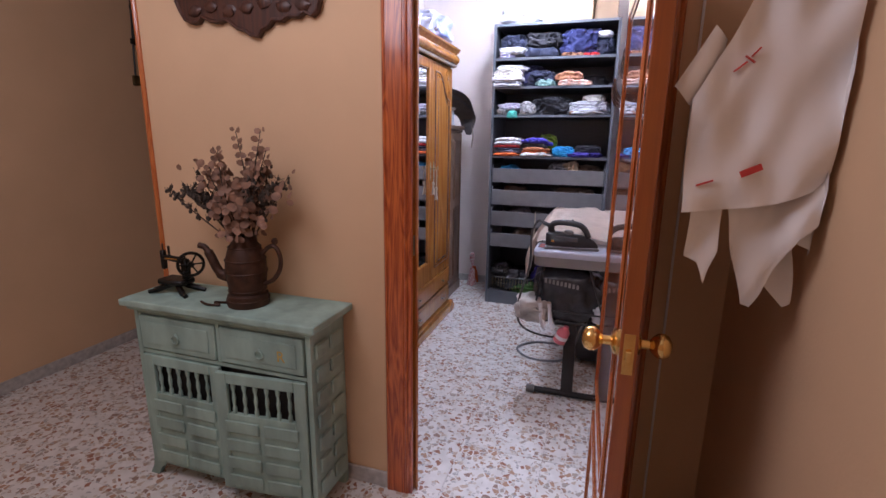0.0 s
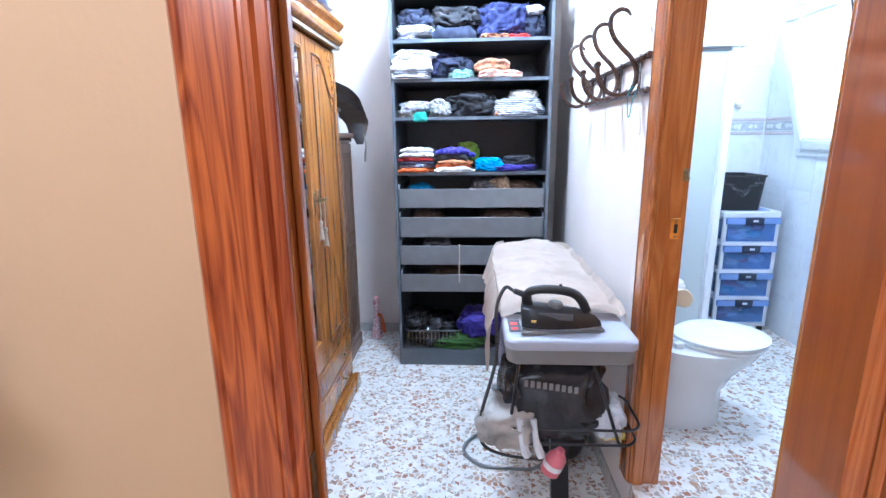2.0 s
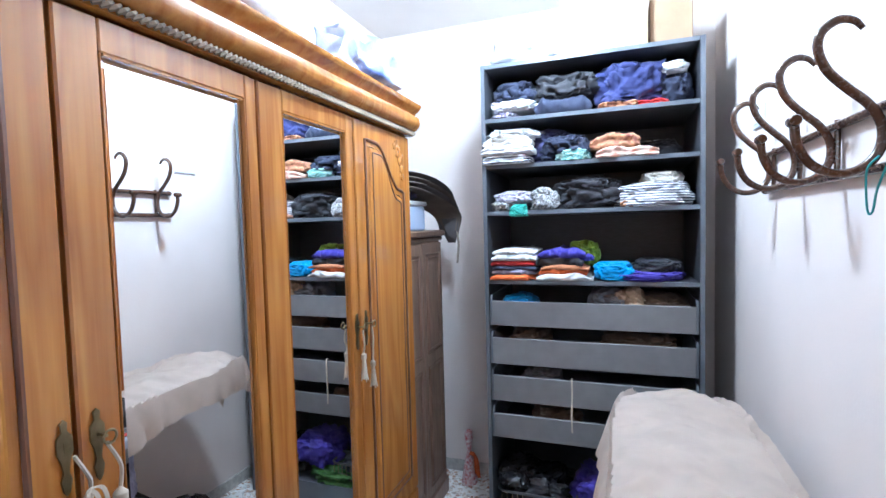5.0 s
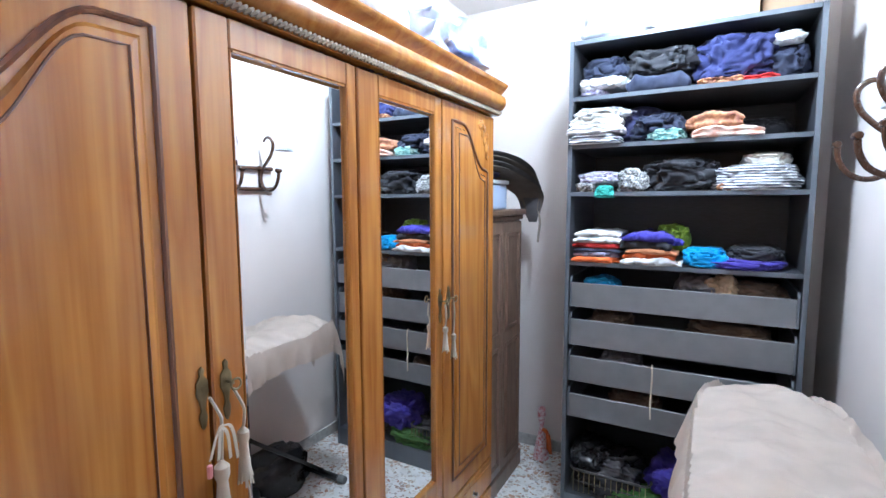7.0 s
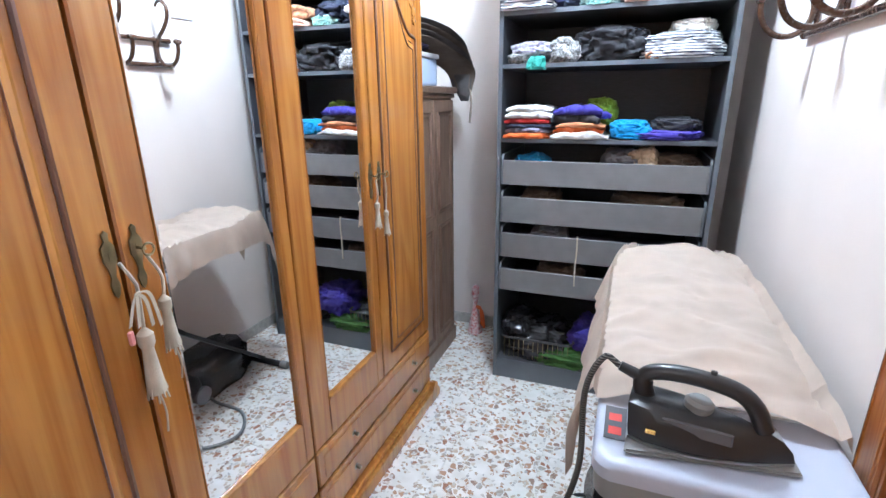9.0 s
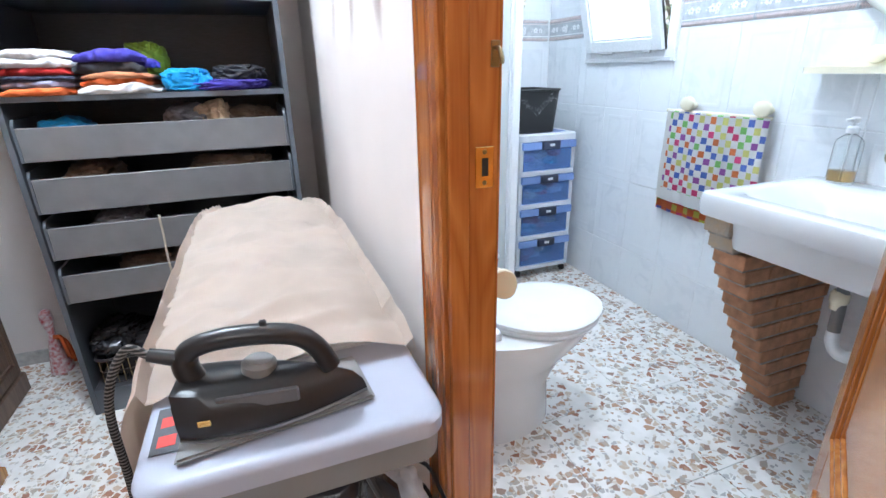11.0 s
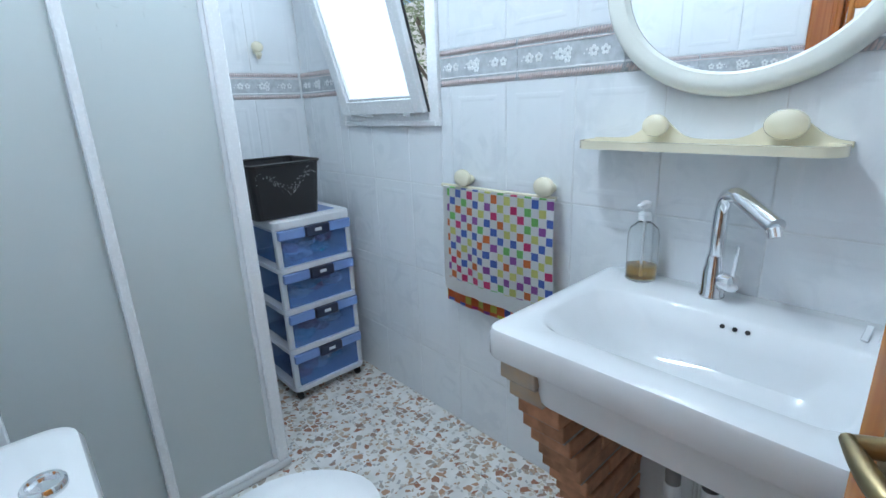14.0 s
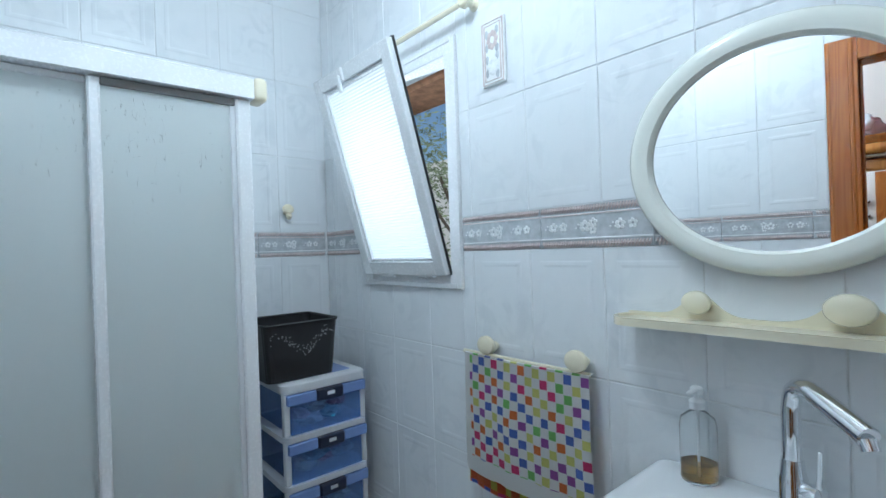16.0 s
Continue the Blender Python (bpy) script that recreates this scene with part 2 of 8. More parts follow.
def terrazzo(name):
    """Polished terrazzo: white cement with brown, rust and grey chips."""
    m = bpy.data.materials.new(name)
    m.use_nodes = True
    n, l = m.node_tree.nodes, m.node_tree.links
    b = n["Principled BSDF"]
    tc = n.new("ShaderNodeTexCoord")
    info = n.new("ShaderNodeObjectInfo")
    off = n.new("ShaderNodeVectorMath")
    off.operation = "MULTIPLY_ADD"
    l.new(info.outputs["Random"], off.inputs[0])
    off.inputs[1].default_value = (37, 19, 0)
    l.new(tc.outputs["Object"], off.inputs[2])
    warp = n.new("ShaderNodeTexNoise")
    warp.inputs["Scale"].default_value = 30
    l.new(off.outputs[0], warp.inputs["Vector"])
    mixv = n.new("ShaderNodeVectorMath")
    mixv.operation = "MULTIPLY_ADD"
    l.new(warp.outputs["Color"], mixv.inputs[0])
    mixv.inputs[1].default_value = (0.022, 0.022, 0.0)
    l.new(off.outputs[0], mixv.inputs[2])
    base = (0.66, 0.645, 0.60, 1)
    last = None
    for scale, share, edge, ramp_cols in ((35, 0.63, 0.10, ((0.33, 0.15, 0.09), (0.45, 0.27, 0.17), (0.31, 0.21, 0.16), (0.40, 0.35, 0.30), (0.54, 0.44, 0.34))),
                                          (66, 0.68, 0.10, ((0.40, 0.24, 0.15), (0.55, 0.53, 0.50), (0.45, 0.36, 0.28), (0.60, 0.54, 0.46), (0.42, 0.42, 0.41)))):
        vo = n.new("ShaderNodeTexVoronoi")
        vo.voronoi_dimensions = "2D"
        vo.inputs["Scale"].default_value = scale
        l.new(mixv.outputs[0], vo.inputs["Vector"])
        ed = n.new("ShaderNodeTexVoronoi")
        ed.voronoi_dimensions, ed.feature = "2D", "DISTANCE_TO_EDGE"
        ed.inputs["Scale"].default_value = scale
        l.new(mixv.outputs[0], ed.inputs["Vector"])
        sep = n.new("ShaderNodeSeparateColor")
        l.new(vo.outputs["Color"], sep.inputs[0])
        pick = n.new("ShaderNodeMath")
        pick.operation = "GREATER_THAN"
        pick.inputs[1].default_value = share
        l.new(sep.outputs[0], pick.inputs[0])
        inn = n.new("ShaderNodeMapRange")
        inn.inputs[1].default_value, inn.inputs[2].default_value = edge, edge + 0.04
        l.new(ed.outputs["Distance"], inn.inputs[0])
        mask = n.new("ShaderNodeMath")
        mask.operation = "MULTIPLY"
        l.new(pick.outputs[0], mask.inputs[0])
        l.new(inn.outputs[0], mask.inputs[1])
        ramp = n.new("ShaderNodeValToRGB")
        ramp.color_ramp.interpolation = "CONSTANT"
        while len(ramp.color_ramp.elements) < len(ramp_cols):
            ramp.color_ramp.elements.new(0.5)
        for e, (k, c) in zip(ramp.color_ramp.elements, enumerate(ramp_cols)):
            e.position, e.color = k / len(ramp_cols), rgb(c)
        l.new(sep.outputs[1], ramp.inputs[0])
        mix = n.new("ShaderNodeMix")
        mix.data_type = "RGBA"
        l.new(mask.outputs[0], mix.inputs[0])
        if last is None:
            cloud = n.new("ShaderNodeTexNoise")
            cloud.inputs["Scale"].default_value = 14
            l.new(off.outputs[0], cloud.inputs["Vector"])
            cr = n.new("ShaderNodeValToRGB")
            cr.color_ramp.elements[0].position, cr.color_ramp.elements[1].position = 0.35, 0.65
            cr.color_ramp.elements[0].color, cr.color_ramp.elements[1].color = (0.70, 0.69, 0.66, 1), (0.82, 0.81, 0.79, 1)
            l.new(cloud.outputs[0], cr.inputs[0])
            l.new(cr.outputs[0], mix.inputs[6])
        else:
            l.new(last.outputs[2], mix.inputs[6])
        l.new(ramp.outputs[0], mix.inputs[7])
        last = mix
    l.new(last.outputs[2], b.inputs["Base Color"])
    b.inputs["Roughness"].default_value = 0.28
    return m


def marble_tile(name, base=(0.78, 0.81, 0.84), vein=(0.70, 0.735, 0.77)):
    m = bpy.data.materials.new(name)
    m.use_nodes = True
    n, l = m.node_tree.nodes, m.node_tree.links
    b = n["Principled BSDF"]
    tc = n.new("ShaderNodeTexCoord")
    info = n.new("ShaderNodeObjectInfo")
    off = n.new("ShaderNodeVectorMath")
    off.operation = "MULTIPLY_ADD"
    l.new(info.outputs["Random"], off.inputs[0])
    off.inputs[1].default_value = (11, 23, 17)
    l.new(tc.outputs["Object"], off.inputs[2])
    a = n.new("ShaderNodeTexNoise")
    a.inputs["Scale"].default_value, a.inputs["Detail"].default_value, a.inputs["Distortion"].default_value = 9, 6, 1.6
    l.new(off.outputs[0], a.inputs["Vector"])
    r = n.new("ShaderNodeValToRGB")
    r.color_ramp.elements[0].position, r.color_ramp.elements[1].position = 0.40, 0.53
    r.color_ramp.elements[0].color, r.color_ramp.elements[1].color = rgb(vein), rgb(base)
    l.new(a.outputs[0], r.inputs[0])
    c = n.new("ShaderNodeTexNoise")
    c.inputs["Scale"].default_value = 4
    l.new(off.outputs[0], c.inputs["Vector"])
    mk = n.new("ShaderNodeMapRange")
    mk.inputs[1].default_value, mk.inputs[2].default_value, mk.inputs[3].default_value, mk.inputs[4].default_value = 0.42, 0.62, 0.12, 0.8
    l.new(c.outputs[0], mk.inputs[0])
    mix = n.new("ShaderNodeMix")
    mix.data_type = "RGBA"
    mix.inputs[6].default_value = rgb(base)
    l.new(mk.outputs[0], mix.inputs[0])
    l.new(r.outputs[0], mix.inputs[7])
    l.new(mix.outputs[2], b.inputs["Base Color"])
    b.inputs["Roughness"].default_value = 0.12
    b.inputs["Specular IOR Level"].default_value = 0.5
    return m


def clear_glass(name, color, rough, mixing=0.0):
    m = bpy.data.materials.new(name)
    m.use_nodes = True
    b = m.node_tree.nodes["Principled BSDF"]
    b.inputs["Base Color"].default_value = rgb(color)
    b.inputs["Roughness"].default_value, b.inputs["Transmission Weight"].default_value, b.inputs["IOR"].default_value = rough, 1.0, 1.35
    return m


def frosted(name, color, amount=0.5, rough=0.4):
    """Milky sheet: part translucent, part glossy body."""
    m = bpy.data.materials.new(name)
    m.use_nodes = True
    n, l = m.node_tree.nodes, m.node_tree.links
    b = n["Principled BSDF"]
    b.inputs["Base Color"].default_value, b.inputs["Roughness"].default_value = rgb(color), rough
    tr = n.new("ShaderNodeBsdfTranslucent")
    tr.inputs[0].default_value = rgb(color)
    tc = n.new("ShaderNodeTexCoord")
    no = n.new("ShaderNodeTexNoise")
    no.inputs["Scale"].default_value = 160
    l.new(tc.outputs["Object"], no.inputs["Vector"])
    bp = n.new("ShaderNodeBump")
    bp.inputs["Strength"].default_value, bp.inputs["Distance"].default_value = 0.15, 0.003
    l.new(no.outputs[0], bp.inputs["Height"])
    l.new(bp.outputs[0], b.inputs["Normal"])
    mx = n.new("ShaderNodeMixShader")
    mx.inputs[0].default_value = amount
    l.new(b.outputs[0], mx.inputs[1])
    l.new(tr.outputs[0], mx.inputs[2])
    l.new(mx.outputs[0], n["Material Output"].inputs[0])
    return m


def sheet(name, body, tint, clear):
    """Thin coloured plastic that is partly see-through."""
    m = bpy.data.materials.new(name)
    m.use_nodes = True
    n, l = m.node_tree.nodes, m.node_tree.links
    b = n["Principled BSDF"]
    b.inputs["Base Color"].default_value, b.inputs["Roughness"].default_value = rgb(body), 0.15
    t_ = n.new("ShaderNodeBsdfTransparent")
    t_.inputs[0].default_value = rgb(tint)
    mx = n.new("ShaderNodeMixShader")
    mx.inputs[0].default_value = clear
    l.new(b.outputs[0], mx.inputs[1])
    l.new(t_.outputs[0], mx.inputs[2])
    l.new(mx.outputs[0], n["Material Output"].inputs[0])
    return m


def cloth(name, color, vary=0.25, scale=14.0, color2=None):
    return material(name, color, 0.9, vary=vary, scale=scale, bump=0.35, fine=420, sheen=0.04, color2=color2, dist=0.003)


def checks(name, pitch, colours, ground, field):
    """Woven squares of several colours, every other one in the ground colour."""
    m = bpy.data.materials.new(name)
    m.use_nodes = True
    n, l = m.node_tree.nodes, m.node_tree.links
    b = n["Principled BSDF"]
    b.inputs["Roughness"].default_value, b.inputs["Sheen Weight"].default_value = 0.9, 0.3
    uv = n.new("ShaderNodeUVMap")
    sc = n.new("ShaderNodeVectorMath")
    sc.operation = "MULTIPLY"
    sc.inputs[1].default_value = (1 / pitch, 1 / pitch, 0)
    l.new(uv.outputs[0], sc.inputs[0])
    fl = n.new("ShaderNodeVectorMath")
    fl.operation = "FLOOR"
    l.new(sc.outputs[0], fl.inputs[0])
    wn_ = n.new("ShaderNodeTexWhiteNoise")
    wn_.noise_dimensions = "2D"
    l.new(fl.outputs[0], wn_.inputs["Vector"])
    ramp = n.new("ShaderNodeValToRGB")
    ramp.color_ramp.interpolation = "CONSTANT"
    while len(ramp.color_ramp.elements) < len(colours):
        ramp.color_ramp.elements.new(0.5)
    for k, e in enumerate(ramp.color_ramp.elements):
        e.position, e.color = k / len(colours), rgb(colours[k])
    l.new(wn_.outputs["Value"], ramp.inputs[0])
    ck = n.new("ShaderNodeTexChecker")
    ck.inputs["Scale"].default_value = 1.0
    l.new(sc.outputs[0], ck.inputs["Vector"])
    mix = n.new("ShaderNodeMix")
    mix.data_type = "RGBA"
    mix.inputs[6].default_value = rgb(ground)
    l.new(ramp.outputs[0], mix.inputs[7])
    sx = n.new("ShaderNodeSeparateXYZ")
    l.new(uv.outputs[0], sx.inputs[0])
    keep = ck.outputs["Fac"]
    fr = n.new("ShaderNodeVectorMath")
    fr.operation = "FRACTION"
    l.new(sc.outputs[0], fr.inputs[0])
    fx = n.new("ShaderNodeSeparateXYZ")
    l.new(fr.outputs[0], fx.inputs[0])
    for axis in (0, 1):
        for op, edge in (("GREATER_THAN", 0.04), ("LESS_THAN", 0.96)):
            lim = n.new("ShaderNodeMath")
            lim.operation = op
            lim.inputs[1].default_value = edge
            l.new(fx.outputs[axis], lim.inputs[0])
            both = n.new("ShaderNodeMath")
            both.operation = "MULTIPLY"
            l.new(keep, both.inputs[0])
            l.new(lim.outputs[0], both.inputs[1])
            keep = both.outputs[0]
    for axis, edge, op in ((0, field[0], "GREATER_THAN"), (0, field[1], "LESS_THAN"), (1, field[2], "GREATER_THAN"), (1, field[3], "LESS_THAN")):
        lim = n.new("ShaderNodeMath")
        lim.operation = op
        lim.inputs[1].default_value = edge
        l.new(sx.outputs[axis], lim.inputs[0])
        both = n.new("ShaderNodeMath")
        both.operation = "MULTIPLY"
        l.new(keep, both.inputs[0])
        l.new(lim.outputs[0], both.inputs[1])
        keep = both.outputs[0]
    l.new(keep, mix.inputs[0])
    l.new(mix.outputs[2], b.inputs["Base Color"])
    tc = n.new("ShaderNodeTexCoord")
    no = n.new("ShaderNodeTexNoise")
    no.inputs["Scale"].default_value = 500
    l.new(tc.outputs["Object"], no.inputs["Vector"])
    bp = n.new("ShaderNodeBump")
    bp.inputs["Strength"].default_value, bp.inputs["Distance"].default_value = 0.5, 0.004
    l.new(no.outputs[0], bp.inputs["Height"])
    l.new(bp.outputs[0], b.inputs["Normal"])
    return m


def stripes(name, a, b_, count, axis=0):
    m = material(name, a, 0.9, vary=0.1, bump=0.3, fine=400)
    n, l = m.node_tree.nodes, m.node_tree.links
    tc = n.new("ShaderNodeTexCoord")
    w = n.new("ShaderNodeTexWave")
    w.inputs["Scale"].default_value, w.inputs["Distortion"].default_value = count, 1.5
    w.bands_direction = "XYZ"[axis]
    l.new(tc.outputs["Object"], w.inputs["Vector"])
    r = n.new("ShaderNodeValToRGB")
    r.color_ramp.interpolation = "CONSTANT"
    r.color_ramp.elements[0].color, r.color_ramp.elements[1].color = rgb(a), rgb(b_)
    r.color_ramp.elements[1].position = 0.62
    l.new(w.outputs[0], r.inputs[0])
    l.new(r.outputs[0], n["Principled BSDF"].inputs["Base Color"])
    return m


M_PEACH = material("peach_plaster", (0.66, 0.445, 0.262), 0.75, vary=0.06, scale=2.5, bump=0.12, fine=90)
M_ROOM = material("pale_pink_plaster", (0.75, 0.685, 0.65), 0.7, vary=0.05, scale=2.0, bump=0.12, fine=90)
M_CEIL = material("ceiling_paint", (0.78, 0.74, 0.70), 0.8, vary=0.05, scale=2.0, bump=0.08)
M_TERRAZZO = terrazzo("terrazzo")
M_GROUT = material("grout", (0.50, 0.48, 0.45), 0.85, vary=0.2, scale=20)
M_SKIRT = material("stone_skirting", (0.46, 0.45, 0.43), 0.45, vary=0.25, scale=30)
M_TILE = marble_tile("marbled_tile")
M_TGROUT = material("tile_grout", (0.74, 0.76, 0.77), 0.8, vary=0.15, scale=20)
M_BORDER = material("border_grey", (0.50, 0.53, 0.56), 0.2, vary=0.2, scale=40, bump=0.0)
M_BPINK = material("border_pink", (0.66, 0.57, 0.56), 0.22, vary=0.15, scale=60, bump=0.0)
M_BWHITE = material("border_white", (0.82, 0.84, 0.85), 0.2, vary=0.05, bump=0.0)
M_REDWOOD = wood("red_varnished_wood", (0.52, 0.155, 0.036), (0.36, 0.082, 0.018), 0.2, 0.8)
M_DOOR = wood("lacquered_door_veneer", (0.33, 0.084, 0.011), (0.24, 0.054, 0.008), 0.3, 1.0, 1.3, rings=4.0, polish=0.02, relief=0.01)
M_FIGURED = wood("figured_red_wood", (0.56, 0.140, 0.030), (0.22, 0.032, 0.010), 0.28, 0.5, 2.5, rings=7.0)
M_PINE = wood("honey_pine", (0.50, 0.205, 0.046), (0.36, 0.122, 0.026), 0.25, 0.55)
M_JAMB = wood("orange_pine", (0.45, 0.160, 0.034), (0.31, 0.085, 0.017), 0.2, 0.7)
M_WARD = wood("wardrobe_pine", (0.43, 0.185, 0.036), (0.29, 0.100, 0.018), 0.25, 0.6, 0.75, rings=6.0)
M_WARDDARK = wood("wardrobe_dark_edge", (0.15, 0.055, 0.02), (0.08, 0.028, 0.01), 0.35, 0.3)
M_BROWN = wood("dark_brown_wood", (0.17, 0.105, 0.072), (0.105, 0.060, 0.040), 0.45, 0.15)
M_WEATHER = wood("dark_carved_wood", (0.085, 0.03, 0.016), (0.035, 0.013, 0.008), 0.5, 0.1)
M_BENT = material("bentwood", (0.085, 0.042, 0.026), 0.25, vary=0.3, scale=20, coat=0.4, bump=0.03)
M_TEAL = material("teal_chalk_paint", (0.30, 0.435, 0.375), 0.6, vary=0.32, scale=9, bump=0.2, fine=60, stretch=(1, 1, 0.4))
# near-black that puts the shade of hollows into the colour
M_BLACK = material("black_hollow_shade", (0.012, 0.012, 0.012), 0.6, vary=0.2)
M_UNIT = material("black_brown_laminate", (0.050, 0.052, 0.060), 0.38, vary=0.2, scale=30, bump=0.08, stretch=(1, 1, 6))
M_UNITEDGE = material("dark_grey_edge", (0.10, 0.112, 0.13), 0.35, vary=0.15, bump=0.03)
M_DRAWER = material("dark_grey_drawer", (0.150, 0.150, 0.155), 0.42, vary=0.12, scale=12, bump=0.05)
M_BRASS = material("polished_brass", (0.83, 0.56, 0.20), 0.16, metal=1.0, vary=0.2, scale=15, bump=0.02)
M_OLDBRASS = material("aged_brass", (0.27, 0.22, 0.12), 0.38, metal=1.0, vary=0.35, scale=25, bump=0.08)
M_STEEL = material("grey_steel", (0.55, 0.56, 0.57), 0.3, metal=1.0, vary=0.1, bump=0.0)
M_CHROME = material("chrome", (0.85, 0.86, 0.88), 0.05, metal=1.0, vary=0.03, bump=0.0)
M_MIRROR = material("mirror_silver", (0.93, 0.94, 0.94), 0.0, metal=1.0, vary=0.0, bump=0.0)
for nd in M_MIRROR.node_tree.nodes:
    if nd.type == "BSDF_PRINCIPLED":
        for lk in list(nd.inputs["Roughness"].links):
            M_MIRROR.node_tree.links.remove(lk)
        nd.inputs["Roughness"].default_value = 0.005
M_CERAMIC = material("white_ceramic", (0.75, 0.77, 0.79), 0.08, vary=0.02, bump=0.0, coat=0.3)
M_WHITEPL = material("white_plastic", (0.78, 0.80, 0.82), 0.3, vary=0.04, bump=0.02)
M_ALU = material("white_painted_aluminium", (0.80, 0.82, 0.84), 0.25, vary=0.03, bump=0.0)
M_CREAM = material("cream_plastic", (0.80, 0.75, 0.58), 0.18, vary=0.04, bump=0.0, coat=0.3)
M_BLACKPL = material("black_plastic", (0.018, 0.018, 0.02), 0.32, vary=0.2, bump=0.03)
M_GREYPL = material("lavender_grey_plastic", (0.40, 0.43, 0.52), 0.38, vary=0.05, bump=0.05, fine=300)
M_DGREYPL = material("dark_grey_plastic", (0.20, 0.20, 0.20), 0.45, vary=0.08, bump=0.05)
M_LGREYPL = material("pale_grey_plastic", (0.66, 0.68, 0.71), 0.35, vary=0.05, bump=0.03)
M_BRICK = material("terracotta_brick", (0.46, 0.235, 0.13), 0.85, vary=0.35, scale=22, bump=0.5, fine=90)
M_BRICKPALE = material("cement_smeared_brick", (0.44, 0.33, 0.22), 0.9, vary=0.3, scale=30, bump=0.6, fine=90, color2=(0.36, 0.33, 0.29))
M_MORTAR = material("grey_mortar", (0.34, 0.31, 0.27), 0.9, vary=0.3, scale=40, bump=0.6, fine=120)
M_SHOWER = frosted("frosted_acrylic", (0.82, 0.86, 0.86), 0.5, 0.3)
M_PANE = frosted("ribbed_glass", (0.92, 0.95, 0.96), 0.8, 0.2)
M_BLUEPL = sheet("blue_clear_plastic", (0.22, 0.36, 0.70), (0.72, 0.84, 1.0), 0.68)
M_BOTTLE = clear_glass("clear_plastic", (0.95, 0.96, 0.96), 0.03)
M_SOAP = clear_glass("amber_soap", (0.62, 0.36, 0.10), 0.05)
M_CREAMCLOTH = cloth("cream_wool_cloth", (0.75, 0.64, 0.555), vary=0.08, scale=9)
M_CARD = material("cardboard", (0.46, 0.34, 0.20), 0.85, vary=0.12, scale=10, bump=0.1)
M_PAPER = material("pattern_paper", (0.78, 0.75, 0.73), 0.8, vary=0.06, scale=6, bump=0.08, fine=40)
M_REDINK = material("red_ink", (0.55, 0.05, 0.04), 0.7, vary=0.2)
M_FILM = material("white_carrier_bag", (0.72, 0.74, 0.78), 0.3, vary=0.12, scale=8, bump=0.3, fine=30, dist=0.01)
M_BAGBLACK = material("black_bag_film", (0.03, 0.03, 0.035), 0.22, vary=0.4, scale=12, bump=0.5, fine=24, dist=0.012)
M_RUST = material("rusted_iron", (0.060, 0.026, 0.014), 0.55, metal=0.4, vary=0.5, scale=24, bump=0.3, fine=90)
M_IRONBLACK = material("black_iron", (0.02, 0.018, 0.016), 0.4, metal=0.6, vary=0.4, scale=30, bump=0.2)
M_LEAFDRY = material("dried_eucalyptus_leaf", (0.23, 0.120, 0.072), 0.7, vary=0.5, scale=25, bump=0.1)
M_TWIG = material("dark_twig", (0.05, 0.035, 0.025), 0.8, vary=0.3)
M_LEAF = material("olive_leaf", (0.26, 0.31, 0.17), 0.5, vary=0.4, scale=4, bump=0.0)
M_YELLOW = material("ochre_paint", (0.62, 0.40, 0.08), 0.6, vary=0.2)
M_ROPE = cloth("cream_tassel", (0.48, 0.42, 0.33))
# ---- structure ----
CEIL, STEP = 2.92, 0.22          # ceiling height, bathroom floor above the room's
EAST, NORTH = 1.90, 7.40         # tiled faces of the bathroom


def structure(name, boxes, mat, label):
    bm = bmesh.new()
    for b in boxes:
        box(bm, *b)
    return tagged(new(name, to_mesh(name, bm, mat)), label, "wall" if "wall" in name else name.split("_")[0], kind="structure")


floor = structure("floor", [(-3.2, 0.62, 0.7, 4.25, -0.12, -0.008), (-1.72, 0.53, 4.25, 7.6, -0.12, -0.008), (-3.2, -1.72, 4.25, 7.7, -0.12, -0.008)], M_GROUT, "terrazzo tile floor of hall and dressing room")
floor_bath = structure("floor_bath", [(0.47, 2.1, 4.45, 7.6, -0.12, STEP - 0.008), (0.411, 0.4695, 4.552, 5.393, -0.12, STEP - 0.008)], M_GROUT, "raised terrazzo tile floor of the bathroom")
DX0, DX1, DH = -0.483, 0.310, 2.07      # hall door opening in the wall
structure("wall_hall_north", [(-1.72, DX0, 4.25, 4.28, 0, CEIL), (DX1, 0.62, 4.25, 4.28, 0, CEIL), (DX0, DX1, 4.25, 4.28, DH, CEIL)], M_PEACH, "peach plastered hall wall round a doorway")
structure("wall_room_south", [(-1.6, DX0, 4.28, 4.31, 0, CEIL), (DX1, 0.41, 4.28, 4.40, 0, CEIL), (DX0, DX1, 4.28, 4.31, DH, CEIL)], M_ROOM, "pale plastered wall round the doorway")
structure("wall_hall_west", [(-3.2, -3.05, 0.6, 7.7, 0, CEIL)], M_PEACH, "peach plastered wall of the passage")
structure("wall_hall_east", [(0.62, 0.74, 0.6, 4.325, 0, CEIL)], M_PEACH, "peach plastered hall wall in shade")
structure("wall_hall_south", [(-3.2, 0.74, 0.6, 0.7, 0, CEIL)], M_PEACH, "plain end wall of the hall")
structure("wall_passage_end", [(-3.05, -1.72, 7.6, 7.7, 0, CEIL)], M_PEACH, "plain end wall of the passage")
structure("wall_room_west", [(-1.72, -1.60, 4.28, 7.6, 0, CEIL)], M_ROOM, "pale plastered wall behind the wardrobe")
structure("wall_room_north", [(-1.60, 0.47, 7.44, 7.6, 0, CEIL)], M_ROOM, "pale pink plastered back wall")
BY0, BY1, BH = 4.55, 5.395, 2.30       # bathroom door opening in the wall
structure("wall_room_east", [(0.41, 0.47, 4.28, BY0, 0, CEIL), (0.41, 0.47, BY1, 7.44, 0, CEIL), (0.41, 0.47, BY0, BY1, BH, CEIL)], M_ROOM, "pale plastered wall with coat rack")
